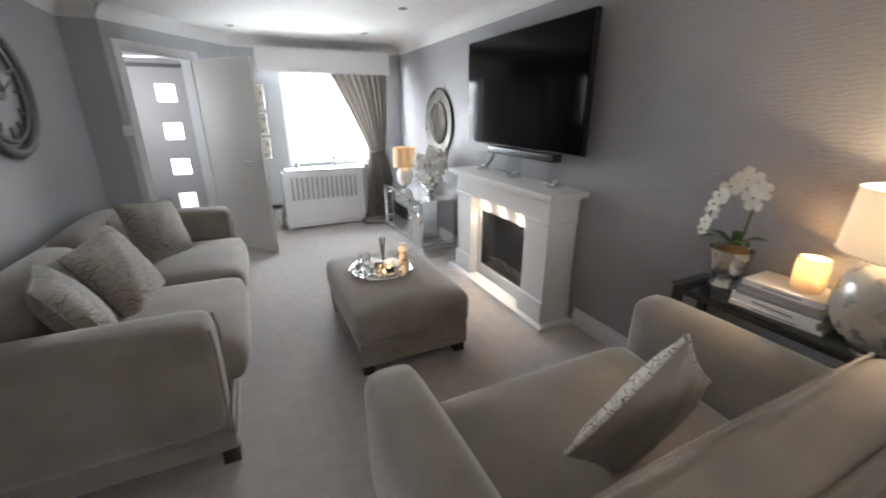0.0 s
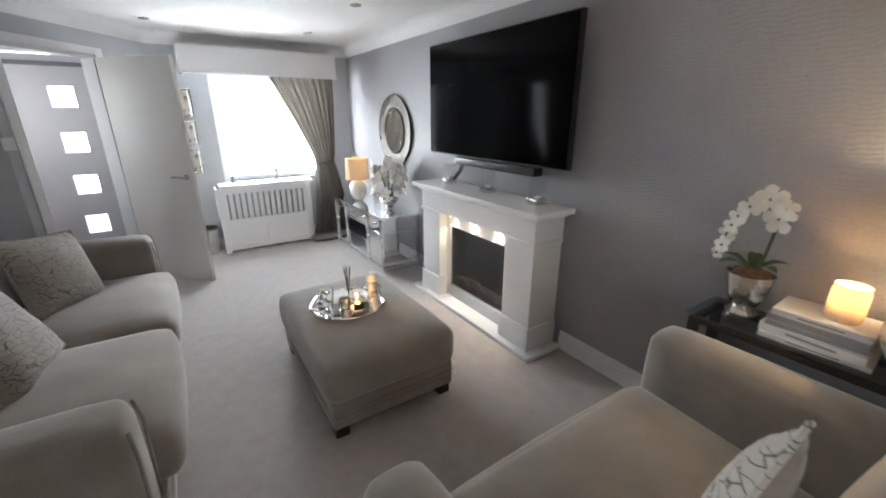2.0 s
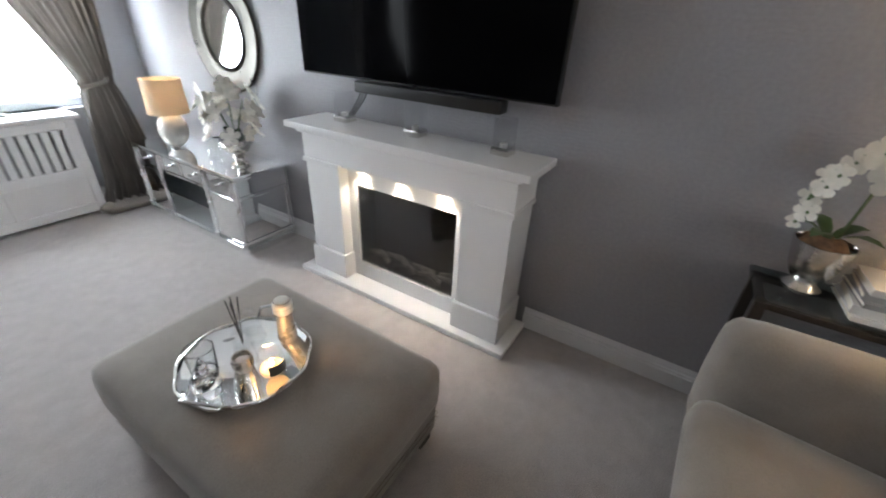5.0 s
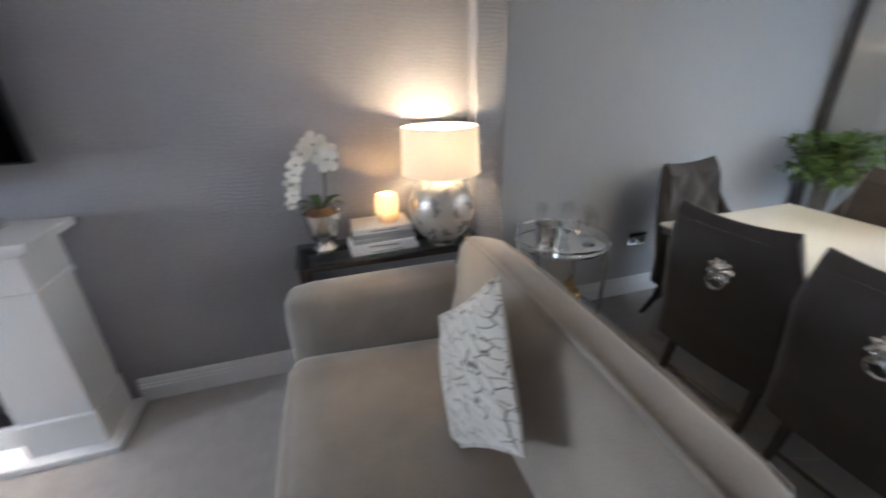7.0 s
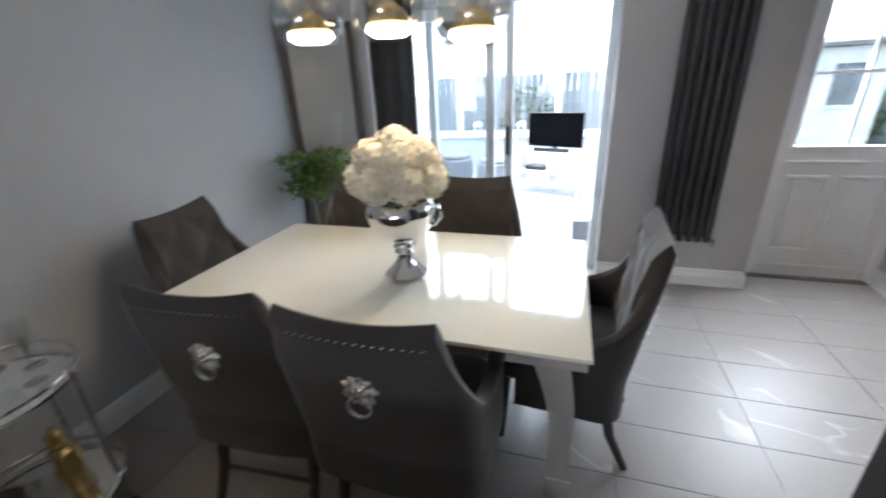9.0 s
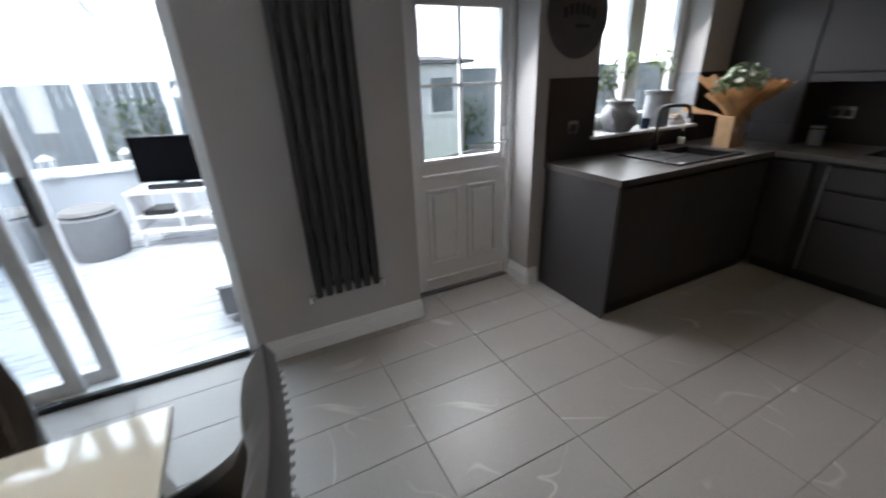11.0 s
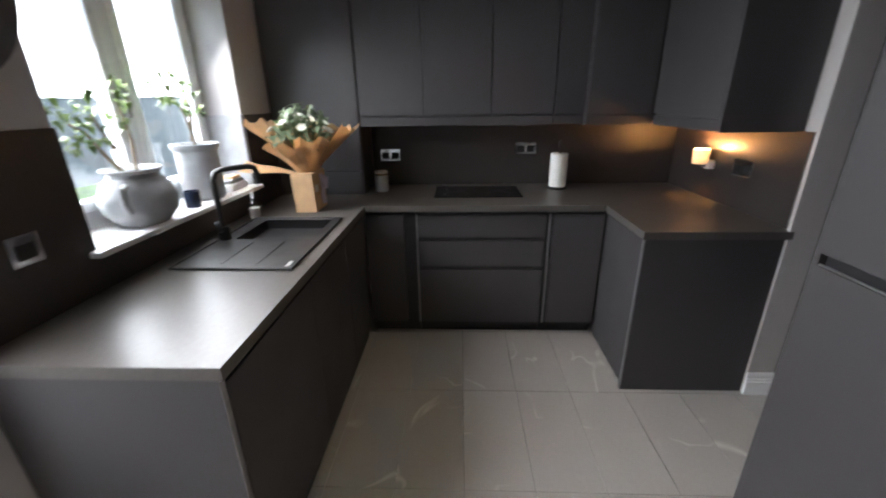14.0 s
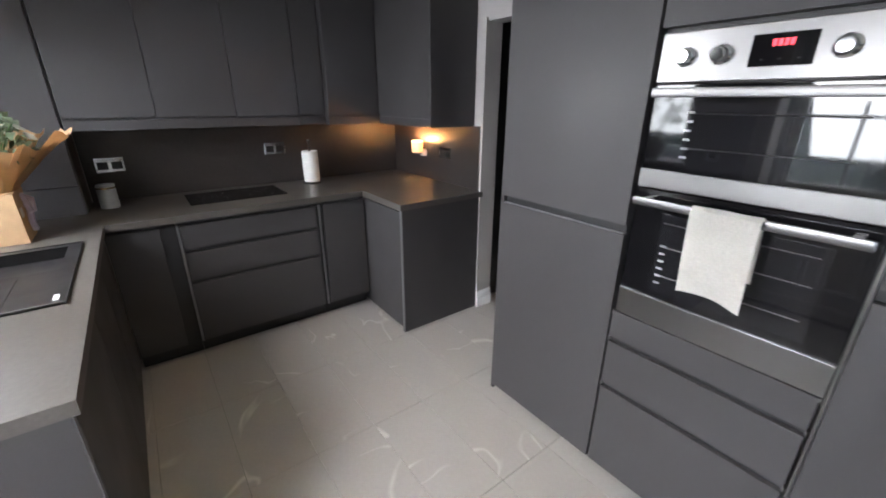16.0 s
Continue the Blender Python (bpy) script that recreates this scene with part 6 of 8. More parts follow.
def cons_tv():
    t = thing("small_television", (TVX, TVY, 0.57), "black flat television on a stand in the conservatory", "television", "", TVA)
    part("screen", bx((-0.37, -0.012, 0.06), (0.37, -0.008, 0.48)), M["screen"], t)
    part("case", bx((-0.38, -0.008, 0.05), (0.38, 0.03, 0.49), 0.005), M["black"], t)
    part("foot", bx((-0.1, -0.06, 0), (0.1, 0.08, 0.012), 0.004), M["black"], t)
    part("neck", bx((-0.03, 0.0, 0.012), (0.03, 0.025, 0.07)), M["black"], t)
    s = thing("small_soundbar", (TVX, TVY, 0.57), "slim black soundbar before the conservatory television", "soundbar", "", TVA)
    part("body", bx((-0.25, -0.14, 0), (0.25, -0.08, 0.05), 0.01), M["black"], s)
    c = thing("television_stand", (TVX, TVY, 0), "white low television stand with open shelf", "stand", "", TVA)
    part("top", bx((-0.45, -0.2, 0.54), (0.45, 0.2, 0.57), 0.004), M["mdf"], c)
    part("shelf", bx((-0.43, -0.19, 0.3), (0.43, 0.19, 0.32)), M["mdf"], c)
    part("base", bx((-0.45, -0.2, 0.15), (0.45, 0.2, 0.18), 0.004), M["mdf"], c)
    for x in (-0.44, -0.01, 0.42):
        part("upright", bx((x, -0.19, 0.18), (x + 0.02, 0.19, 0.54)), M["mdf"], c)
    part("set_top_box", bx((-0.35, -0.15, 0.32), (-0.08, 0.1, 0.37), 0.004), M["black"], c)
    for x in (-0.4, 0.4):
        for y in (-0.16, 0.16):
            part("leg", tube(B(), [(x, y, 0.15), (x * 1.05, y, 0)], 0.018, 8), M["mdf"], c)


TVX, TVY, TVA = -1.75, -4.6, 160
cons_tv()
t = thing("storage_box", (-2.22, -2.85, 0), "grey upholstered storage box with a white lid", "box")
part("body", bx((-0.2, -0.28, 0.06), (0.2, 0.28, 0.26), 0.02), M["greyplastic"], t)
part("lid", bx((-0.21, -0.29, 0.26), (0.21, 0.29, 0.29), 0.012), M["mdf"], t)
for x in (-0.17, 0.17):
    for y in (-0.24, 0.24):
        part("foot", bx((x - 0.02, y - 0.02, 0), (x + 0.02, y + 0.02, 0.06)), M["chrome"], t)
for x, y in ((-0.95, -4.6), (-0.3, -4.9)):
    t = thing("rattan_stool", (x, y, 0), "grey woven rattan drum stool in the conservatory", "stool", "conservatory stools")
    part("drum", lathe(B(), [(0, 0), (0.22, 0), (0.26, 0.2), (0.24, 0.4), (0.2, 0.42), (0, 0.42)], 28), M["greyplastic"], t)
    part("cushion_pad", lathe(B(), [(0.2, 0.42), (0.22, 0.44), (0.2, 0.47), (0, 0.475)], 28), M["drape"], t)
for x in (-2.6, -1.2, -0.5):
    t = thing("lantern", (x, CY + 0.06, 0.655), "small white lantern on the conservatory sill", "lantern", "lanterns on the sill")
    part("base", bx((-0.06, -0.06, 0), (0.06, 0.06, 0.02), 0.004), M["mdf"], t)
    for a in (-1, 1):
        for b in (-1, 1):
            part("post", bx((a * 0.05 - 0.006, b * 0.05 - 0.006, 0.02), (a * 0.05 + 0.006, b * 0.05 + 0.006, 0.17)), M["mdf"], t)
    part("roof", lathe(B(), [(0.085, 0.17), (0.02, 0.22), (0, 0.225)], 4), M["mdf"], t)


# ---- kitchen ----
U = M["unit"]
WT = M["worktop"]


def base_unit(name, lo, hi, face, fronts, label, plinth=0.05):
    """Cabinet box from lo to hi; fronts are (a, b, z0, z1) along its face ('+x', '-y', '+y')."""
    t = thing(name, ((lo[0] + hi[0]) / 2, (lo[1] + hi[1]) / 2, lo[2]), label, "cabinet", "fitted kitchen units")
    o = Vector(t.location)
    lo, hi = Vector(lo) - o, Vector(hi) - o
    body_lo, body_hi = lo.copy(), hi.copy()
    if lo.z < 0.01 - o.z:
        body_lo.z += 0.1
        pl, ph = lo.copy(), hi.copy()
        ph.z = lo.z + 0.1
        if face == "+x":
            ph.x -= plinth
        elif face == "-y":
            pl.y += plinth
        else:
            ph.y -= plinth
        part("plinth", bx(pl, ph), M["anth"], t)
    part("carcass", bx(body_lo, body_hi), M["anth"], t)
    th = 0.02
    for a, b, z0, z1 in fronts:
        g = 0.002
        if face == "+x":
            q = ((hi.x + 0.001, a + g - o.y, z0 + g - o.z), (hi.x + th, b - g - o.y, z1 - g - o.z))
        elif face == "-y":
            q = ((a + g - o.x, lo.y - th, z0 + g - o.z), (b - g - o.x, lo.y - 0.001, z1 - g - o.z))
        else:
            q = ((a + g - o.x, hi.y + 0.001, z0 + g - o.z), (b - g - o.x, hi.y + th, z1 - g - o.z))
        part("drawer_front" if (z1 - z0) < 0.45 and len(fronts) > 2 else "cabinet_door", bx(*q, 0.002), U, t)
    return t


# sink run along the back wall
base_unit("sink_unit", (-5.72, YB, 0), (-4.2, -1.39, 0.87), "+y", [(-4.8, -4.205, 0.1, 0.85), (-5.3, -4.8, 0.1, 0.85), (-5.72, -5.3, 0.1, 0.85)], "graphite handleless sink units under the kitchen window", 0.012)
t = thing("kitchen_gable", (-4.19, -1.68, 0), "graphite end panel of the sink run", "panel", "fitted kitchen units")
part("board", bx((-0.009, -0.31, 0.012), (0.009, 0.308, 0.87), 0.002), U, t)
part("edge_band", bx((-0.0095, 0.3085, 0.012), (0.0095, 0.3105, 0.869)), M["edgegrey"], t)
part("foot_rail", bx((-0.006, -0.3, 0), (0.006, 0.3, 0.0115)), M["anth"], t)
# hob run
base_unit("corner_base_unit", (XW, -1.37, 0), (-5.77, -1.055, 0.87), "+x", [(-1.37, -1.13, 0.1, 0.85)], "graphite corner base cabinet")
base_unit("drawer_unit", (XW, -1.053, 0), (-5.77, -0.25, 0.87), "+x", [(-1.04, -0.26, 0.1, 0.485), (-1.04, -0.26, 0.505, 0.68), (-1.04, -0.26, 0.7, 0.845)], "graphite three-drawer pan unit under the hob")
base_unit("narrow_base_unit", (XW, -0.248, 0), (-5.77, 0.098, 0.87), "+x", [(-0.215, 0.095, 0.1, 0.85)], "narrow graphite base cabinet")
for y in (-1.05, -0.236):
    t = thing("edge_strip", (-5.752, y, 0.1), "thin steel edging strip between kitchen units", "strip", "unit edging strips")
    part("strip", bx((-0.012, -0.006, 0), (0.004, 0.006, 0.75), 0.002), M["edgegrey"], t)
base_unit("return_unit", (XW, 0.12, 0), (-5.24, YN, 0.87), "-y", [(-5.745, -5.25, 0.02, 0.85)], "graphite return base unit below the worktop", 0.002)
t = thing("kitchen_gable", (-5.23, 0.43, 0), "graphite end panel of the return unit", "panel", "fitted kitchen units")
part("board", bx((-0.009, -0.3345, 0), (0.009, 0.32, 0.87), 0.002), M["unit"], t)
part("edge", bx((-0.011, -0.342, 0), (0.011, -0.3352, 0.87), 0.001), M["edgegrey"], t)


def worktops():
    SX0, SX1, SY0, SY1 = -5.44, -4.76, -1.88, -1.42
    t = thing("worktop", (-5.2, -1.6, 0.872), "charcoal stone-effect U-shaped worktop", "worktop")
    o = Vector(t.location)
    z0, z1 = 0.0, 0.038
    runs = ((((-4.76, YB), (-4.175, -1.355)), ((SX0, YB), (SX1, SY0 + 0.01)), ((SX0, SY1 - 0.01), (SX1, -1.355)), ((XW, YB), (SX0, -1.355))), (((XW, -1.3548), (-5.72, 0.0748)),), (((XW, 0.075), (-5.205, YN)),))
    for run in runs:
        bm = B()
        for a, b in run:
            box(bm, (a[0] - o.x, a[1] - o.y, z0), (b[0] - o.x, b[1] - o.y, z1))
        bmesh.ops.remove_doubles(bm, verts=bm.verts, dist=0.0001)
        part("slab", bm, WT, t, smooth=False)
    s = thing("sink", (-5.1, -1.65, 0.91), "black composite sink with a ribbed drainer", "sink")
    hx, hy = 0.345, 0.235
    bx0, bx1 = -0.31, 0.0          # bowl
    bm = B()
    for a, b in (((-hx, -hy), (bx0, hy)), ((bx1, -hy), (hx, hy)), ((bx0, -hy), (bx1, -0.16)), ((bx0, 0.19), (bx1, hy))):
        box(bm, (*a, 0.0), (*b, 0.007))
    part("rim", bm, M["blackcomp"], s)
    bm = B()
    for lo, hi in (((bx0 - 0.006, -0.166, -0.18), (bx0, 0.196, 0.004)), ((bx1, -0.166, -0.18), (bx1 + 0.006, 0.196, 0.004)), ((bx0, -0.166, -0.18), (bx1, -0.16, 0.004)), ((bx0, 0.19, -0.18), (bx1, 0.196, 0.004)), ((bx0, -0.16, -0.186), (bx1, 0.19, -0.18))):
        box(bm, lo, hi)
    part("bowl", bm, M["blackcomp"], s)
    for k in range(2):
        y = -0.06 + 0.14 * k
        part("rib", bx((0.04, y - 0.004, 0.007), (0.3, y + 0.004, 0.01), 0.001), M["blackcomp"], s)
    part("edge_bead", tube(B(), [(-hx, -hy, 0.007), (hx, -hy, 0.007), (hx, hy, 0.007), (-hx, hy, 0.007)], 0.004, 6, True), M["blackcomp"], s)
    part("badge", bx((0.27, 0.2, 0.007), (0.32, 0.215, 0.0085)), M["whitebar"], s)
    p = thing("mixer_tap", (-5.1, -1.86, 0.917), "black square-necked kitchen mixer tap", "tap")
    part("base", lathe(B(), [(0, 0), (0.026, 0), (0.026, 0.05), (0.02, 0.06), (0, 0.06)], 20), M["black"], p)
    n = [(0, 0, 0.05), (0, 0, 0.27), (-0.01, 0.008, 0.3), (-0.035, 0.02, 0.31), (-0.14, 0.09, 0.31), (-0.165, 0.105, 0.3), (-0.175, 0.11, 0.27), (-0.175, 0.11, 0.22)]
    part("spout", tube(B(), n, 0.013, 10), M["black"], p)
    part("lever", tube(B(), [(0.02, 0, 0.04), (0.06, 0.02, 0.06), (0.07, 0.02, 0.1)], 0.007, 8), M["black"], p)
    h = thing("induction_hob", (-6.1, -0.665, 0.91), "black glass induction hob set in the worktop", "hob")
    part("glass", bx((-0.17, -0.285, 0), (0.17, 0.285, 0.006), 0.002), M["blackglass"], h)
    for x in (-0.085, 0.085):
        for y in (-0.14, 0.14):
            part("zone_ring", tube(B(), [(x + 0.075 * math.cos(a), y + 0.075 * math.sin(a), 0.006) for a in [2 * math.pi * i / 28 for i in range(28)]], 0.0008, 4, True), M["anth"], h)


worktops()

# splashbacks
for i, (lo, hi) in enumerate((((-4.6, YB, 0.912), (-4.175, YB + 0.012, 1.44)), ((-5.7, YB, 0.912), (-4.601, YB + 0.012, 1.028)), ((-6.05, YB, 0.912), (-5.701, YB + 0.012, 1.44)), ((XW, -1.42, 0.912), (XW + 0.012, YN, 1.348)), ((XW + 0.012, YN - 0.012, 0.912), (-5.245, YN, 1.348)))):
    t = thing("splashback", ((lo[0] + hi[0]) / 2, (lo[1] + hi[1]) / 2, lo[2]), "dark brown-black splashback panel above the worktop", "splashback", "kitchen splashbacks")
    o = Vector(t.location)
    part("panel", bx(Vector(lo) - o, Vector(hi) - o), M["splash"], t)


def wall_unit(name, lo, hi, face, doors, label):
    t = thing(name, ((lo[0] + hi[0]) / 2, (lo[1] + hi[1]) / 2, lo[2]), label, "cabinet", "fitted wall units")
    o = Vector(t.location)
    l, h = Vector(lo) - o, Vector(hi) - o
    part("carcass", bx((l.x, l.y, 0.0), h), U, t)
    z0 = 0.065
    for a, b in doors:
        if face == "+x":
            q = ((h.x + 0.001, a + 0.002 - o.y, z0), (h.x + 0.02, b - 0.002 - o.y, h.z))
            r = ((h.x + 0.001, a - o.y, 0.0), (h.x + 0.014, b - o.y, z0 - 0.012))
        else:
            q = ((a + 0.002 - o.x, l.y - 0.02, z0), (b - 0.002 - o.x, l.y - 0.001, h.z))
            r = ((a - o.x, l.y - 0.014, 0.0), (b - o.x, l.y - 0.001, z0 - 0.012))
        part("cabinet_door", bx(*q, 0.002), U, t)
        part("light_rail", bx(*r, 0.002), U, t)
    return t


wall_unit("wall_cabinet", (XW, -1.42, 1.348), (-6.07, -0.2, H), "+x", [(-1.42, -1.01), (-1.01, -0.59), (-0.59, -0.2)], "graphite handleless wall cabinets above the hob")
wall_unit("narrow_wall_cabinet", (XW, -0.198, 1.348), (-6.07, -0.012, H), "+x", [(-0.198, -0.012)], "narrow graphite wall cabinet beside the hob")
wall_unit("corner_wall_cabinet", (XW, -0.008, 1.345), (-6.02, YN, H), "+x", [(-0.008, 0.38)], "graphite corner wall cabinet standing slightly proud")
wall_unit("end_wall_cabinet", (-5.998, 0.4, 1.345), (-5.33, YN, H), "-y", [(-5.99, -5.33)], "graphite end wall cabinet above the return worktop")
t = thing("kitchen_gable", (-5.32, 0.565, 1.345), "graphite end panel of the wall units", "panel", "fitted wall units")
part("board", bx((-0.009, -0.185, 0), (0.009, 0.184, H - 1.345), 0.002), U, t)
t = thing("dresser_cabinet", ((XW - 6.05) / 2, -1.71, 0.911), "tall graphite corner cabinet standing on the worktop", "cabinet", "fitted wall units")
part("carcass", bx((-0.16, -0.285, 0), (0.15, 0.285, H - 0.911)), U, t)
part("cabinet_door", bx((0.151, -0.28, 0.16), (0.17, 0.28, H - 0.911), 0.002), U, t)
part("lower_panel", bx((0.151, -0.28, 0.0), (0.168, 0.28, 0.155), 0.002), U, t)


def tall_units():
    # fridge housing
    t = thing("fridge_freezer", (-4.15, 0.475, 0), "tall graphite integrated fridge-freezer housing", "fridge", "fitted tall units")
    part("carcass", bx((-0.295, -0.255, 0.0), (0.305, 0.27, H - 0.002)), M["anth"], t)
    part("side_panel", bx((-0.315, -0.29, 0), (-0.296, 0.27, H - 0.002), 0.002), U, t)
    for z0, z1 in ((0.03, 1.065), (1.1, H - 0.004)):
        d = part("fridge_door", bx((-0.295, -0.295, z0), (0.304, -0.256, z1), 0.002), U, t)
    part("handle_rail", bx((-0.29, -0.275, 1.067), (0.3, -0.256, 1.098)), M["anth"], t)
    part("handle_lip", bx((-0.29, -0.293, 1.067), (0.3, -0.288, 1.072)), M["edgegrey"], t)
    # oven housing
    c = thing("oven_housing", (-3.535, 0.475, 0), "tall graphite oven housing with drawers below", "cabinet", "fitted tall units")
    part("carcass", bx((-0.306, -0.255, 0.0), (0.3, 0.27, H - 0.002)), M["anth"], c)
    for z0, z1 in ((0.03, 0.42), (0.442, 0.635), (0.657, 0.768)):
        part("drawer_front", bx((-0.302, -0.295, z0), (0.298, -0.256, z1), 0.002), U, c)
    for z in (0.42, 0.635):
        part("drawer_rail", bx((-0.3, -0.276, z), (0.296, -0.256, z + 0.022)), M["anth"], c)
    for z in (0.432, 0.646, 0.76):
        for x in (-0.303, 0.299):
            part("rail_end", bx((x - 0.004, -0.29, z - 0.01), (x + 0.004, -0.27, z + 0.008)), M["steel"], c)
    part("top_door", bx((-0.302, -0.295, 1.715), (0.298, -0.256, H - 0.004), 0.002), U, c)
    # double oven
    o = thing("double_oven", (-3.53, 0.215, 0.774), "built-in stainless steel double oven with black glass doors", "oven", "")
    y = -0.035
    f = part("control_panel", bx((-0.298, y, 0.79), (0.298, 0, 0.925), 0.003), M["steel"], o)
    for x in (-0.223, -0.132, 0.12, 0.235):
        k = part("dial_knob", lathe(B(), [(0, 0), (0.024, 0), (0.026, 0.006), (0.02, 0.012), (0.018, 0.03), (0.015, 0.033), (0, 0.033)], 24), M["chrome"], f)
        k.matrix_local = pose(x, y, 0.857, 90, 0, 0)
    part("display", bx((-0.066, y - 0.003, 0.822), (0.066, y, 0.897), 0.002), M["blackglass"], f)
    for k in range(4):
        part("digit", bx((-0.022 + 0.012 * k, y - 0.0036, 0.868), (-0.014 + 0.012 * k, y - 0.003, 0.884)), M["red"], f)
    for k in range(3):
        part("button", lathe(B(), [(0, -0.002), (0.004, 0), (0, 0.002)], 8, (-0.038 + 0.038 * k, y - 0.004, 0.838)), M["steel"], f)
    for z0, z1, g0, g1, bar in ((0.473, 0.786, 0.545, 0.735, 0.762), (0.0, 0.468, 0.125, 0.395, 0.432)):
        d = part("oven_door", bx((-0.298, y + 0.008, z0), (0.298, 0, z1), 0.003), M["blackglass"], o)
        part("window_glass", bx((-0.2, y + 0.005, g0), (0.22, y + 0.008, g1)), M["ovenglass"], d)
        part("handle_bar", bx((-0.285, y - 0.045, bar - 0.013), (0.285, y - 0.03, bar + 0.013), 0.004), M["steel"], d)
        for x in (-0.25, 0.25):
            part("handle_post", bx((x - 0.01, y - 0.03, bar - 0.01), (x + 0.01, y + 0.008, bar + 0.01)), M["steel"], d)
        part("lower_trim", bx((-0.298, y - 0.002, z0), (0.298, y + 0.008, z0 + (0.058 if z0 > 0.1 else 0.1)), 0.002), M["steel"], d)
        for zz in (g0 + 0.06, g0 + 0.16, g0 + 0.24):
            if zz < g1 - 0.02:
                part("oven_shelf", tube(B(), [(-0.19, y + 0.0045, zz), (0.2, y + 0.0045, zz)], 0.0016, 5), M["steel"], d)
        for k in range(6):
            part("rack_guide", bx((-0.188, y + 0.003, g0 + 0.03 + 0.026 * k), (-0.17, y + 0.005, g0 + 0.036 + 0.026 * k)), M["bookgrey"], d)
    # towel over the lower bar
    w = thing("tea_towel", (-3.53, 0.13, 0.738), "white terry tea towel folded over the oven handle", "towel")
    bm = B()
    prof = [(-0.018, 0.225), (-0.016, 0.35), (-0.014, 0.45), (-0.012, 0.48), (0.002, 0.492), (0.016, 0.485), (0.02, 0.45), (0.022, 0.3)]
    rows = []
    for i in range(13):
        u = i / 12
        rows.append([bm.verts.new((-0.088 + 0.172 * u + 0.006 * math.sin(7 * z + 1), y_ - 0.012 + 0.004 * math.sin(u * 9 + z * 8), z + (0.012 * math.sin(u * 4) if z < 0.3 else 0))) for y_, z in prof])
    for a, b in zip(rows, rows[1:]):
        for j in range(len(prof) - 1):
            bm.faces.new((a[j], a[j + 1], b[j + 1], b[j]))
    bmesh.ops.solidify(bm, geom=bm.faces[:], thickness=0.006)
    part("cloth", bm, M["towel"], w)
    # last tall unit
    c = thing("tall_cupboard", (-2.92, 0.475, 0), "tall graphite larder cupboard beside the ovens", "cabinet", "fitted tall units")
    part("carcass", bx((-0.3, -0.255, 0), (0.28, 0.27, H - 0.002)), M["anth"], c)
    part("end_panel", bx((0.281, -0.29, 0), (0.3, 0.27, H - 0.002), 0.002), U, c)
    for z0, z1 in ((0.03, 1.065), (1.1, H - 0.004)):
        part("cabinet_door", bx((-0.298, -0.295, z0), (0.28, -0.256, z1), 0.002), U, c)
    part("handle_rail", bx((-0.298, -0.275, 1.067), (0.28, -0.256, 1.098)), M["anth"], c)
    part("edge_strip", bx((-0.309, -0.297, 0.03), (-0.301, -0.256, 1.7), 0.001), M["steel"], c)


M["ovenglass"] = mat("dark_oven_window", (0.012, 0.012, 0.014), 0.04, vary=0.0, rough_vary=0.01)
tall_units()

# sockets
plate("kitchen_socket", (-4.39, YB + 0.013, 1.13), 180, "chrome single switched outlet on the dark splashback", True, True, True)
plate("kitchen_socket", (XW + 0.013, -1.29, 1.13), 90, "chrome double socket on the dark splashback", True)
plate("kitchen_socket", (XW + 0.013, -0.31, 1.17), 90, "chrome double socket on the dark splashback", True)
plate("kitchen_socket", (-5.62, YN - 0.013, 1.135), 0, "chrome double socket on the dark splashback", True)


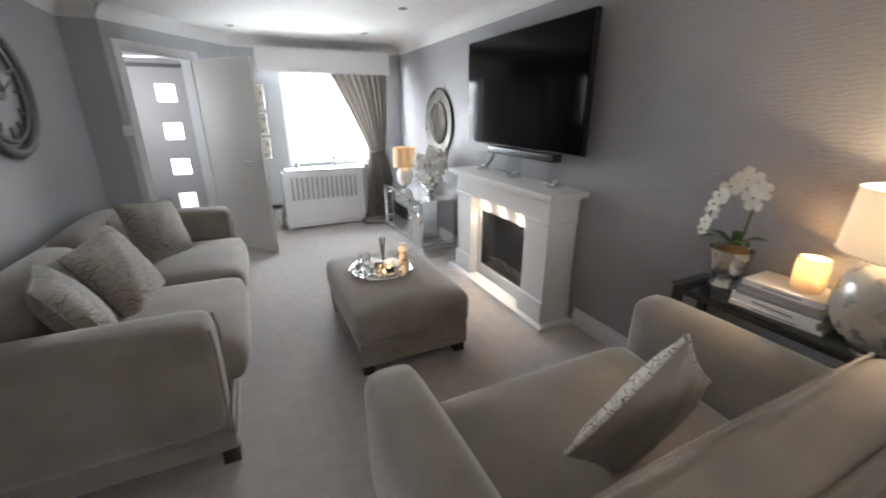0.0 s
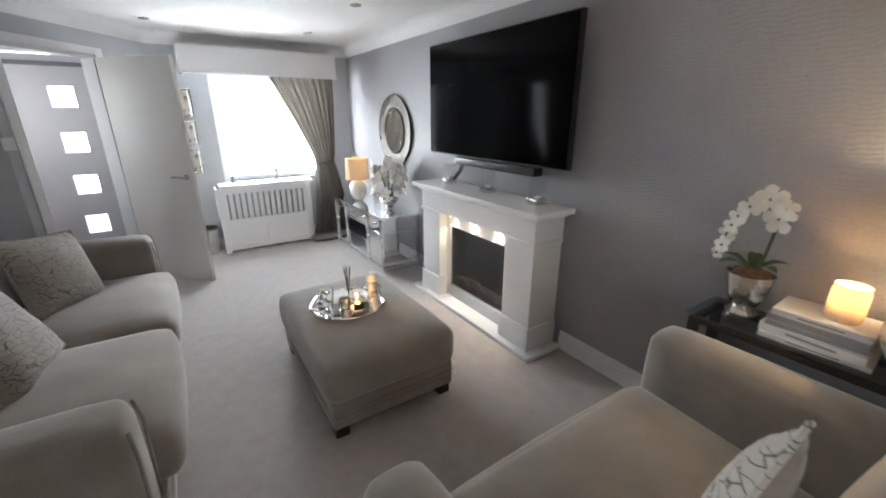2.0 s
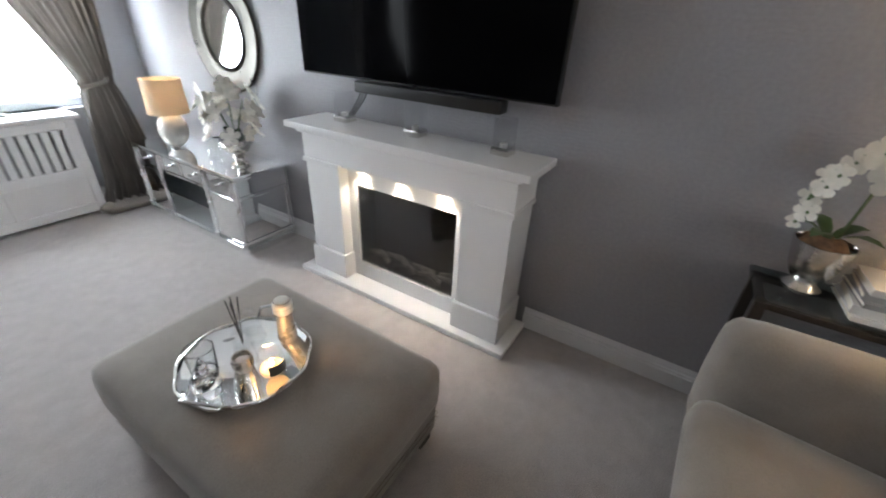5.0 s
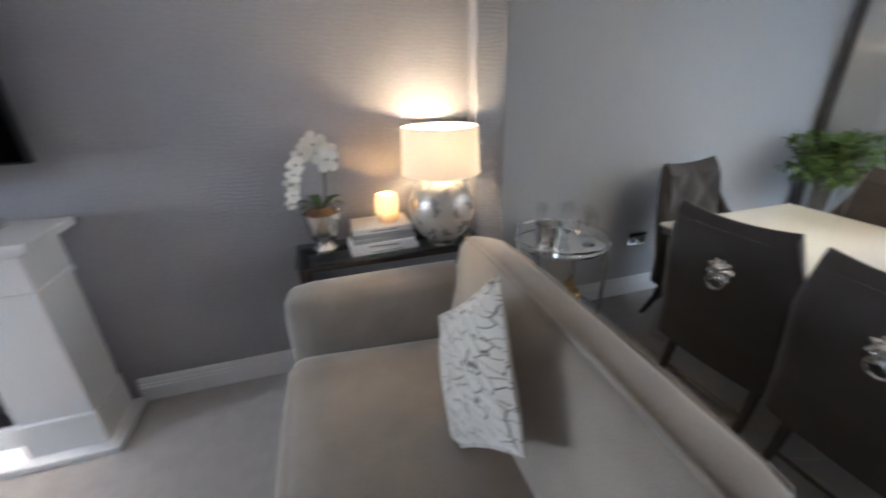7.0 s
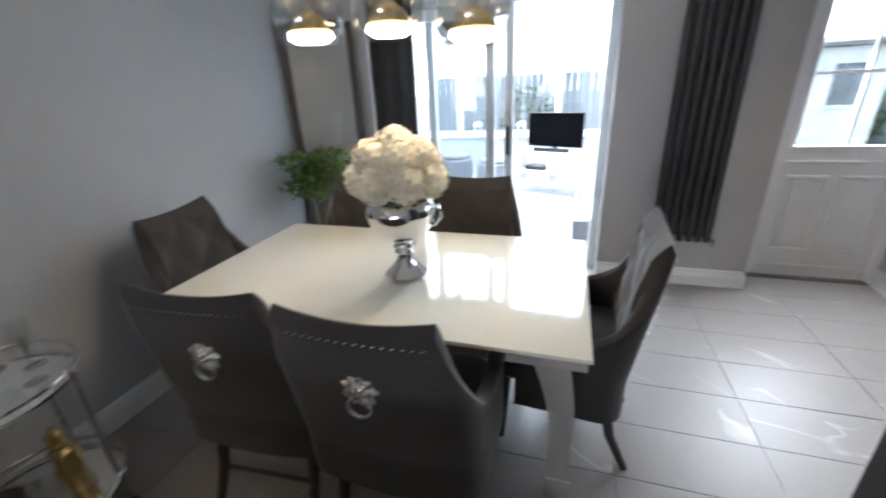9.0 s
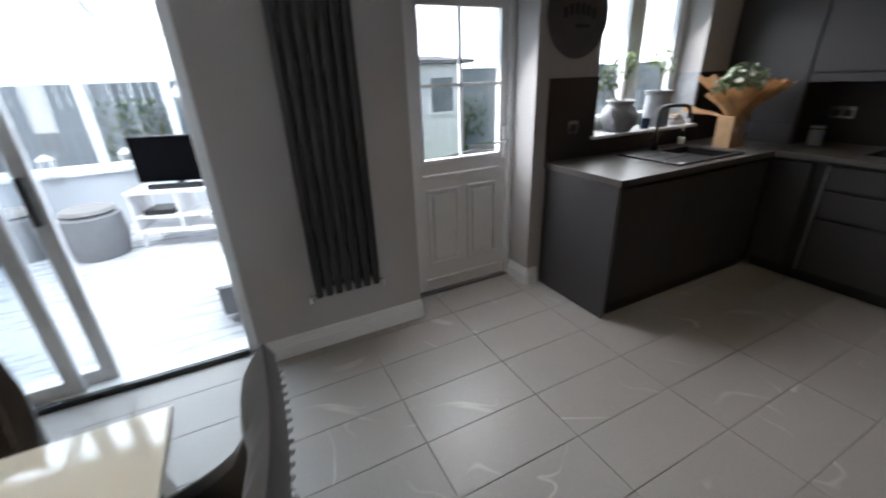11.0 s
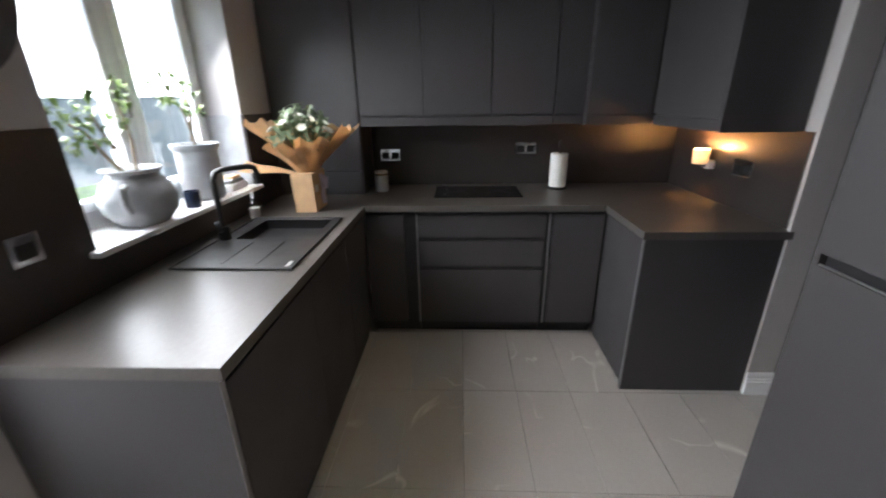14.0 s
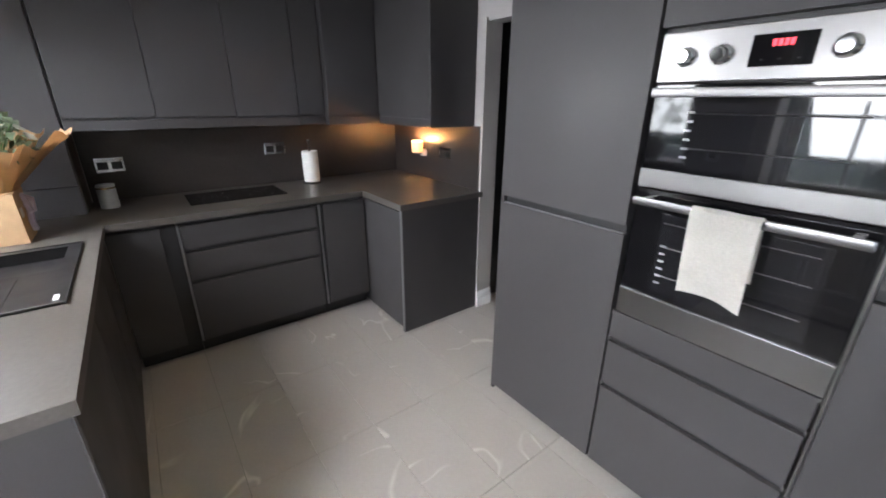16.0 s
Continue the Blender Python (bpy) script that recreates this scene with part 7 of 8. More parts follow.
def small_kitchen_things():
    t = thing("kitchen_roll", (-6.22, -0.1, 0.91), "white kitchen paper on a black upright holder", "kitchen roll")
    part("base", lathe(B(), [(0, 0), (0.07, 0), (0.07, 0.01), (0, 0.012)], 24), M["black"], t)
    part("pole", lathe(B(), [(0.008, 0.01), (0.008, 0.3), (0.012, 0.305), (0.012, 0.32), (0, 0.325)], 12), M["black"], t)
    part("paper", lathe(B(), [(0.018, 0.014), (0.056, 0.014), (0.058, 0.02), (0.058, 0.234), (0.056, 0.24), (0.018, 0.24)], 28), M["paperroll"], t)
    t = thing("canister", (-6.17, -1.33, 0.91), "grey lidded canister with a gold band", "canister")
    part("body", lathe(B(), [(0, 0), (0.046, 0), (0.046, 0.12), (0, 0.12)], 24), M["stone"], t)
    part("band", lathe(B(), [(0.047, 0.112), (0.047, 0.122), (0.044, 0.122)], 24), M["gold"], t)
    part("lid", lathe(B(), [(0.045, 0.122), (0.045, 0.135), (0.01, 0.14), (0, 0.14)], 24), M["stone"], t)
    t = thing("wax_warmer", (-5.9, YN - 0.012, 1.12), "lit plug-in wax warmer on the splashback socket", "wax warmer")
    part("plug", bx((-0.03, -0.035, -0.03), (0.03, 0.0, 0.02), 0.006), M["white"], t)
    part("shade", lathe(B(), [(0.042, 0.0), (0.046, 0.08), (0.04, 0.088), (0.036, 0.08), (0.034, 0.0)], 24, (0, -0.075, 0)), M["paleshade"], t)
    part("arm", bx((-0.012, -0.06, -0.02), (0.012, -0.03, 0.0), 0.004), M["chrome"], t)
    part("cup", lathe(B(), [(0, -0.006), (0.016, -0.004), (0.02, 0.0), (0.016, 0.004), (0, 0.004)], 20, (0, -0.075, 0)), M["gold"], t)
    bulb("wax_warmer_light", (-5.9, YN - 0.087, 1.2), 13.0, (1, 0.45, 0.15), 0.02)
    t = thing("soap_bottle", (-5.47, -1.9, 0.91), "clear soap bottle beside the tap", "bottle")
    part("body", lathe(B(), [(0, 0), (0.028, 0), (0.03, 0.08), (0.012, 0.1), (0.012, 0.115), (0, 0.115)], 18), M["glass_thin"], t)
    part("pump", tube(B(), [(0, 0, 0.11), (0, 0, 0.14), (0.03, 0.02, 0.142)], 0.006, 8), M["white"], t)
    part("liquid", lathe(B(), [(0, 0.004), (0.026, 0.004), (0.027, 0.06), (0, 0.06)], 16), M["whitebar"], t)
    t = thing("round_sign", (-4.37, YB + 0.001, 1.8), "round dark grey metal kitchen sign on the wall", "sign")
    o = part("disc", lathe(B(), [(0, 0.0), (0.245, 0.0), (0.25, 0.006), (0.245, 0.012), (0, 0.012)], 40), M["signgrey"], t)
    o.matrix_local = pose(0, 0, 0, -90, 0, 0)
    for k in range(6):
        u = k - 2.5
        part("lettering", bx((u * 0.046 - 0.015, 0.013, 0.0 - 0.004 * u * u), (u * 0.046 + 0.015, 0.016, 0.06 - 0.004 * u * u), 0.001), M["anth"], t)
    part("lettering", bx((-0.09, 0.013, -0.075), (0.03, 0.016, -0.055), 0.001), M["anth"], t)


M["signgrey"] = mat("weathered_zinc", (0.1, 0.102, 0.108), 0.6, 0.3, vary=0.2, scale=12)
small_kitchen_things()


def kitchen_window():
    t = tagged(new("window_4"), "white kitchen window above the sink", "window", "", "structure")
    y0, y1 = YB - 0.26, YB - 0.2
    x0, x1, z0, z1 = -5.7, -4.6, 1.05, 2.12
    for lo, hi in (((x0, y0, z0), (x0 + 0.07, y1, z1)), ((x1 - 0.07, y0, z0), (x1, y1, z1)), ((x0 + 0.07, y0, z0), (x1 - 0.07, y1, z0 + 0.07)), ((x0 + 0.07, y0, z1 - 0.07), (x1 - 0.07, y1, z1)), ((-5.18, y0 - 0.01, z0 + 0.07), (-5.1, y1 + 0.01, z1 - 0.07))):
        part("window_frame", bx(lo, hi, 0.008), M["upvc"], t)
    for a, b in ((x0 + 0.07, -5.18), (-5.1, x1 - 0.07)):
        for lo, hi in (((a, y0 + 0.02, z0 + 0.07), (a + 0.04, y1 + 0.015, z1 - 0.07)), ((b - 0.04, y0 + 0.02, z0 + 0.07), (b, y1 + 0.015, z1 - 0.07)), ((a + 0.04, y0 + 0.02, z0 + 0.07), (b - 0.04, y1 + 0.015, z0 + 0.11)), ((a + 0.04, y0 + 0.02, z1 - 0.11), (b - 0.04, y1 + 0.015, z1 - 0.07))):
            part("casement", bx(lo, hi, 0.006), M["upvc"], t)
        g = part("pane", bx((a + 0.04, y0 + 0.03, z0 + 0.11), (b - 0.04, y0 + 0.036, z1 - 0.11)), M["pane"], t)
        g.visible_shadow = False
    part("window_sill", bx((-5.72, YB - 0.2, 1.03), (-4.57, YB + 0.05, 1.052), 0.006), M["white"], t)
    part("window_handle", bx((-5.125, y1 + 0.012, 1.45), (-5.105, y1 + 0.04, 1.58), 0.005), M["greyplastic"], t)
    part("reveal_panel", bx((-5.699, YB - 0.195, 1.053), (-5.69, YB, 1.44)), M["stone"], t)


kitchen_window()


def sill_plant(x, y, kind):
    rng = random.Random(20 + kind)
    t = thing("potted_plant", (x, y, 1.052), ("round grey two-handled stoneware pot with leggy green stems", "straight grey stoneware pot with a leggy green plant")[kind], "plant", "plants on the kitchen sill")
    if kind == 0:
        part("pot", lathe(B(), [(0, 0), (0.085, 0), (0.125, 0.05), (0.135, 0.1), (0.115, 0.16), (0.09, 0.185), (0.088, 0.2), (0.105, 0.215), (0.1, 0.22), (0.08, 0.2), (0.08, 0.18), (0, 0.17)], 36), M["stone"], t)
        part("pot_handle", tube(B(), [(0.11, 0.05, 0.165), (0.15, 0.07, 0.16), (0.16, 0.075, 0.11), (0.13, 0.06, 0.07)], 0.013, 8), M["stone"], t)
        part("pot_handle", tube(B(), [(-0.11, -0.05, 0.165), (-0.15, -0.07, 0.16), (-0.16, -0.075, 0.11), (-0.13, -0.06, 0.07)], 0.013, 8), M["stone"], t)
        stems = [[(0.02, 0, 0.18), (0.08, -0.02, 0.28), (0.15, 0.0, 0.36), (0.2, 0.0, 0.39)], [(-0.02, 0, 0.18), (-0.03, 0.01, 0.32), (-0.02, 0.0, 0.46)], [(0.05, 0, 0.3), (0.1, 0.03, 0.33), (0.13, 0.02, 0.42)]]
    else:
        part("pot", lathe(B(), [(0, 0), (0.088, 0), (0.095, 0.012), (0.092, 0.235), (0.104, 0.25), (0.108, 0.268), (0.095, 0.268), (0.084, 0.21), (0, 0.2)], 36), M["stone"], t)
        stems = [[(0, 0, 0.17), (0.01, 0.01, 0.3), (0.03, 0, 0.42), (0.12, 0.0, 0.53)], [(0.01, 0, 0.28), (-0.02, 0.0, 0.4), (-0.01, 0.01, 0.5)]]
    for s in stems:
        part("stem", tube(B(), s, 0.009, 6, taper=0.5), M["stem"], t)
    bm = B()
    for s in stems:
        for k in range(26):
            p = Vector(s[-1]) + Vector((rng.uniform(-0.05, 0.05), rng.uniform(-0.04, 0.04), rng.uniform(-0.12, 0.06)))
            leafblade(bm, p, p + Vector((rng.uniform(-1, 1), rng.uniform(-1, 1), rng.uniform(-0.3, 0.9))).normalized() * rng.uniform(0.03, 0.06), 0.024)
    tagged(part("leaves", bm, M["freshleaf"], t), kind="stuff")


sill_plant(-4.93, -2.07, 0)
sill_plant(-5.36, -2.08, 1)
t = thing("sill_candle", (-5.17, -2.02, 1.052), "small dark blue glass candle on the sill", "candle")
part("glass", lathe(B(), [(0, 0), (0.032, 0), (0.034, 0.075), (0.03, 0.075), (0.028, 0.02), (0, 0.02)], 22), M["navy"] if "navy" in M else mat("navy_glass", (0.02, 0.03, 0.06), 0.15), t)
t = thing("soap_dish", (-5.56, -2.05, 1.052), "white dish with folded cloths on the sill", "dish")
part("dish", bx((-0.08, -0.05, 0), (0.08, 0.05, 0.04), 0.012), M["white"], t)
part("folded_cloth", bx((-0.065, -0.04, 0.04), (0.065, 0.04, 0.06), 0.008), M["stone"], t)
part("sponge", bx((-0.05, -0.03, 0.06), (0.03, 0.03, 0.078), 0.006), M["kraft"], t)


def bouquet():
    rng = random.Random(31)
    t = thing("wrapped_bouquet", (-5.68, -1.66, 0.91), "bouquet wrapped in brown kraft paper in a gift bag", "bouquet")
    part("bag", prism(B(), [(-0.095, 0), (0.095, 0), (0.105, 0.22), (-0.105, 0.22)], "y", -0.06, 0.06), M["kraft"], t)
    part("label", bx((0.03, 0.0605, 0.11), (0.075, 0.062, 0.15)), M["book"], t)
    r = part("ribbon", tube(B(), [(-0.02, 0.063, 0.2), (-0.035, 0.075, 0.14), (-0.015, 0.07, 0.08), (-0.03, 0.072, 0.03)], 0.012, 6), M["lilac"], t)
    part("bow", tube(B(), [(-0.02, 0.066, 0.19), (-0.06, 0.085, 0.17), (-0.045, 0.085, 0.12), (-0.015, 0.07, 0.15), (0.01, 0.085, 0.12)], 0.011, 6), M["lilac"], r)
    # crumpled sheets of paper with square corners
    for k, (ang, wide, r1, z1) in enumerate(((-95, 0.62, 0.27, 0.5), (-72, 0.42, 0.33, 0.27), (-20, 0.7, 0.2, 0.38), (40, 0.6, 0.22, 0.41), (88, 0.55, 0.28, 0.46), (150, 0.7, 0.2, 0.46), (-150, 0.7, 0.2, 0.47))):
        bm = B()
        rows = []
        for i in range(7):
            q = i / 6
            row = []
            for j in range(9):
                u = (j / 4 - 1)
                rad = 0.05 + (r1 - 0.05) * q * (1 + 0.16 * abs(u) ** 1.5) + 0.014 * math.sin(5 * u + k) * q
                up = 0.2 + (z1 - 0.2) * q ** 0.8 + 0.018 * math.sin(7 * u + 4 * q + k) * q
                th = radians(ang) + wide * u * (1.25 - 0.35 * q)
                row.append(bm.verts.new((rad * math.cos(th), rad * math.sin(th), up)))
            rows.append(row)
        for x, y in zip(rows, rows[1:]):
            for j in range(8):
                bm.faces.new((x[j], x[j + 1], y[j + 1], y[j]))
        bmesh.ops.solidify(bm, geom=bm.faces[:], thickness=0.0015)
        part("paper_sheet", bm, M["kraft"], t)
    bm = B()
    for k in range(190):
        a, q = rng.uniform(0, 6.28), math.sqrt(rng.random())
        p = Vector((0.165 * q * math.cos(a), 0.165 * q * math.sin(a), 0.375 + 0.12 * (1 - q * q) + rng.uniform(-0.05, 0.07)))
        leafblade(bm, p, p + Vector((rng.uniform(-1, 1), rng.uniform(-1, 1), rng.uniform(0, 1))).normalized() * rng.uniform(0.04, 0.07), rng.uniform(0.02, 0.032))
    tagged(part("leaves", bm, M["euca"], t), kind="stuff")
    bm = B()
    for k in range(14):
        a = rng.uniform(0, 6.28)
        tube(bm, [(0, 0, 0.2), (0.08 * math.cos(a), 0.08 * math.sin(a), 0.42), (0.14 * math.cos(a), 0.14 * math.sin(a), 0.5)], 0.003, 5)
    part("stems", bm, M["leaf"], t)
    for k in range(13):
        a, q = k * 2.4, math.sqrt((k + 0.5) / 13)
        p = (0.18 * q * math.cos(a), 0.18 * q * math.sin(a), 0.43 + 0.09 * (1 - q * q))
        bm = B()
        for l in range(3):
            petals(bm, (p[0], p[1], p[2] + 0.006 * l), 0.026 - 0.006 * l, rng, 6, (math.cos(a) * q, math.sin(a) * q, 1), 0.5)
        part("flower", bm, M["petal"], t)


M["lilac"] = mat("lilac_ribbon", (0.55, 0.5, 0.62), 0.4)
bouquet()


def back_door():
    d = tagged(new("door_4"), "white panelled back door with a large glazed upper half", "door", "", "structure")
    W = M["white"]
    y0, y1 = YB - 0.3, YB - 0.25
    x0, x1 = -4.07, RX
    for lo, hi in (((x0, y0 - 0.02, 0), (x0 + 0.04, y1 + 0.03, 2.03)), ((x1 - 0.05, y0 - 0.02, 0), (x1, y1 + 0.03, 2.03)), ((x0 + 0.04, y0 - 0.02, 1.97), (x1 - 0.05, y1 + 0.03, 2.03))):
        part("door_frame", bx(lo, hi, 0.006), M["upvc"], d)
    a, b = x0 + 0.04, x1 - 0.05
    ga, gb, gz0, gz1 = -3.975, -3.385, 0.97, 1.86
    for lo, hi in (((a, y0, 0.02), (ga, y1, 1.97)), ((gb, y0, 0.02), (b, y1, 1.97)), ((ga, y0, gz1), (gb, y1, 1.97)), ((ga, y0, 0.02), (gb, y1, gz0))):
        part("door_panel", bx(lo, hi), W, d)
    for lo, hi in (((ga - 0.02, y1, gz0 - 0.02), (ga + 0.006, y1 + 0.008, gz1 + 0.02)), ((gb - 0.006, y1, gz0 - 0.02), (gb + 0.02, y1 + 0.008, gz1 + 0.02)), ((ga + 0.006, y1, gz0 - 0.02), (gb - 0.006, y1 + 0.008, gz0 + 0.006)), ((ga + 0.006, y1, gz1 - 0.006), (gb - 0.006, y1 + 0.008, gz1 + 0.02))):
        part("glazing_bead", bx(lo, hi, 0.003), W, d)
    g = part("pane", bx((ga, y0 + 0.02, gz0), (gb, y0 + 0.03, gz1)), M["pane"], d)
    g.visible_shadow = False
    part("glazing_bar", bx((ga, y0 + 0.012, 1.415), (gb, y0 + 0.038, 1.435)), W, d)
    part("glazing_bar", bx((-3.69, y0 + 0.014, gz0), (-3.67, y0 + 0.036, gz1)), W, d)
    for xa, xb in ((-3.95, -3.7), (-3.64, -3.39)):
        for lo, hi in (((xa, y1, 0.22), (xb, y1 + 0.016, 0.246)), ((xa, y1, 0.754), (xb, y1 + 0.016, 0.78)), ((xa, y1, 0.246), (xa + 0.026, y1 + 0.0155, 0.754)), ((xb - 0.026, y1, 0.246), (xb, y1 + 0.0155, 0.754))):
            part("moulding", bx(lo, hi, 0.009), W, d)
        part("raised_field", bx((xa + 0.042, y1, 0.262), (xb - 0.042, y1 + 0.014, 0.738), 0.012), W, d)
    part("top_moulding", bx((-3.97, y1, 0.86), (-3.37, y1 + 0.013, 0.878), 0.006), W, d)
    part("weather_bar", bx((-3.98, y1, 0.09), (-3.36, y1 + 0.014, 0.115), 0.005), W, d)
    part("threshold", bx((x0, y0 - 0.05, 0.0), (x1, y1 + 0.03, 0.018), 0.004), M["greyplastic"], d)
    h = part("handle_plate", bx((-4.02, y1, 0.93), (-3.99, y1 + 0.008, 1.15), 0.004), M["chrome"], d)
    part("lever", tube(B(), [(-4.005, y1 + 0.008, 1.05), (-4.005, y1 + 0.05, 1.05), (-3.97, y1 + 0.055, 1.05), (-3.89, y1 + 0.05, 1.045)], 0.008, 8), M["chrome"], h)


back_door()
# doorway of the cupboard: frame and shelves
bm = B()
for lo, hi in (((-5.23, YN - 0.018, 0), (-5.21, YN + 0.12, 1.99)), ((-4.48, YN + 0.0, 0), (-4.462, YN + 0.12, 1.99)), ((-5.21, YN + 0.0, 1.97), (-4.48, YN + 0.12, 1.99))):
    box(bm, lo, hi)
struct("door_frame_cupboard", bm, M["wallkit"], "grey painted lining of the open cupboard doorway", "trim")
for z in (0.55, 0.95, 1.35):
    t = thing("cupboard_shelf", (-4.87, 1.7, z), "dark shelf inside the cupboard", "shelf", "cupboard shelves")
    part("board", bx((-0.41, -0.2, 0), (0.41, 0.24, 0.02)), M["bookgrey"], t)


for x, y in ((-5.2, -0.6), (-4.3, -0.6), (-3.4, -1.2)):
    downlight(x, y)
    spot("kitchen_downlight", (x, y, H - 0.02), (x, y, 0), 7, 95, (1, 0.76, 0.45), 0.03, 0.7)


# ---- garden and street ----
struct("ground", bx((-300, -300, -0.45), (300, 300, -0.2)), M["paving"], "pale ground reaching to the horizon", "ground")
struct("lawn", bx((-12, -8.9, -0.2), (-3.6, -5.9, -0.12)), M["grass"], "bright green garden lawn", "lawn")
# patio slabs behind the back door
slab = bpy.data.meshes.new("slab")
_b = bx((-0.295, -0.295, 0), (0.295, 0.295, 0.05), 0.006)
_b.to_mesh(slab)
_b.free()
slab.materials.append(M["paving"])
pav = tagged(new("pavement"), "pale square paving slabs behind the house", "paving", "", "structure")
for i in range(12):
    for j in range(6):
        o = new("slab", slab)
        o.parent = pav
        o.location = (-3.75 - 0.6 * i, -2.65 - 0.6 * j, -0.2)


def fence(name, a, b, h, label):
    t = thing(name, (*a, -0.2), label, "fence")
    d = Vector((b[0] - a[0], b[1] - a[1], 0))
    L = d.length
    ang = math.atan2(d.y, d.x)
    t.rotation_euler = (0, 0, ang)
    board = bpy.data.meshes.new("board")
    q = bx((0.004, -0.012, 0), (0.146, 0.012, h), 0.003)
    q.to_mesh(board)
    q.free()
    board.materials.append(M["fence"])
    for k in range(int(L / 0.15)):
        o = new("board", board)
        o.parent = t
        o.location = (0.15 * k, 0, 0)
    for k in range(int(L / 1.8) + 1):
        part("post", bx((1.8 * k - 0.05, -0.09, 0), (1.8 * k + 0.05, -0.013, h + 0.05), 0.005), M["fence"], t)
    part("cap_rail", bx((0, -0.03, h), (L, 0.03, h + 0.03), 0.004), M["fence"], t)


fence("garden_fence", (-13, -9.2), (1.5, -9.2), 1.85, "blue-grey painted board fence across the garden")
fence("side_fence", (-12.6, -9.1), (-12.6, -2.4), 1.85, "blue-grey painted board fence beside the garden")


M["shedglass"] = mat("reflecting_shed_glass", (0.16, 0.19, 0.21), 0.1, vary=0.2, scale=3)


def summerhouse():
    t = thing("summerhouse", (-5.6, -8.3, -0.12), "white timber summerhouse with dark glazed doors", "summerhouse")
    W = M["upvc"]
    part("wall", bx((-1.2, -0.7, 0), (1.4, 0.6, 1.85)), W, t)
    r = part("roof", prism(B(), [(-0.95, 1.86), (0.85, 1.86), (0.85, 1.92), (-0.95, 2.08)], "x", -1.35, 1.55), M["greyplastic"], t)
    for x, w, z0, z1 in ((0.85, 0.4, 0.95, 1.6), (0.15, 0.5, 0.95, 1.7), (0.15, 0.5, 0.1, 0.9), (-0.7, 0.5, 0.95, 1.6)):
        g = part("window", bx((x - w / 2, 0.6, z0), (x + w / 2, 0.62, z1)), M["shedglass"], t)
        for lo, hi in (((x - w / 2 - 0.05, 0.601, z0 - 0.05), (x - w / 2, 0.64, z1 + 0.05)), ((x + w / 2, 0.601, z0 - 0.05), (x + w / 2 + 0.05, 0.64, z1 + 0.05)), ((x - w / 2, 0.601, z0 - 0.05), (x + w / 2, 0.64, z0)), ((x - w / 2, 0.601, z1), (x + w / 2, 0.64, z1 + 0.05))):
            part("window_frame", bx(lo, hi), W, g)


summerhouse()


def lounger(x, y, turn):
    t = thing("garden_chair", (x, y, -0.15), "grey slatted garden lounge chair on the patio", "garden chair", "garden chairs", turn)
    for k in range(7):
        part("seat_slat", bx((-0.28, -0.3 + 0.085 * k, 0.33), (0.28, -0.235 + 0.085 * k, 0.35), 0.003), M["greyplastic"], t)
    for k in range(6):
        part("back_slat", box(B(), (-0.28, -0.01, 0.08 * k), (0.28, 0.01, 0.08 * k + 0.06), 0.003, m=pose(0, -0.31, 0.36, 22, 0, 0)), M["greyplastic"], t)
    for s in (-1, 1):
        part("side_frame", tube(B(), [(s * 0.3, 0.3, 0), (s * 0.3, 0.28, 0.55), (s * 0.3, -0.35, 0.55), (s * 0.3, -0.4, 0)], 0.02, 8), M["greyplastic"], t)


lounger(-4.6, -4.6, 200)
lounger(-5.5, -4.9, 160)


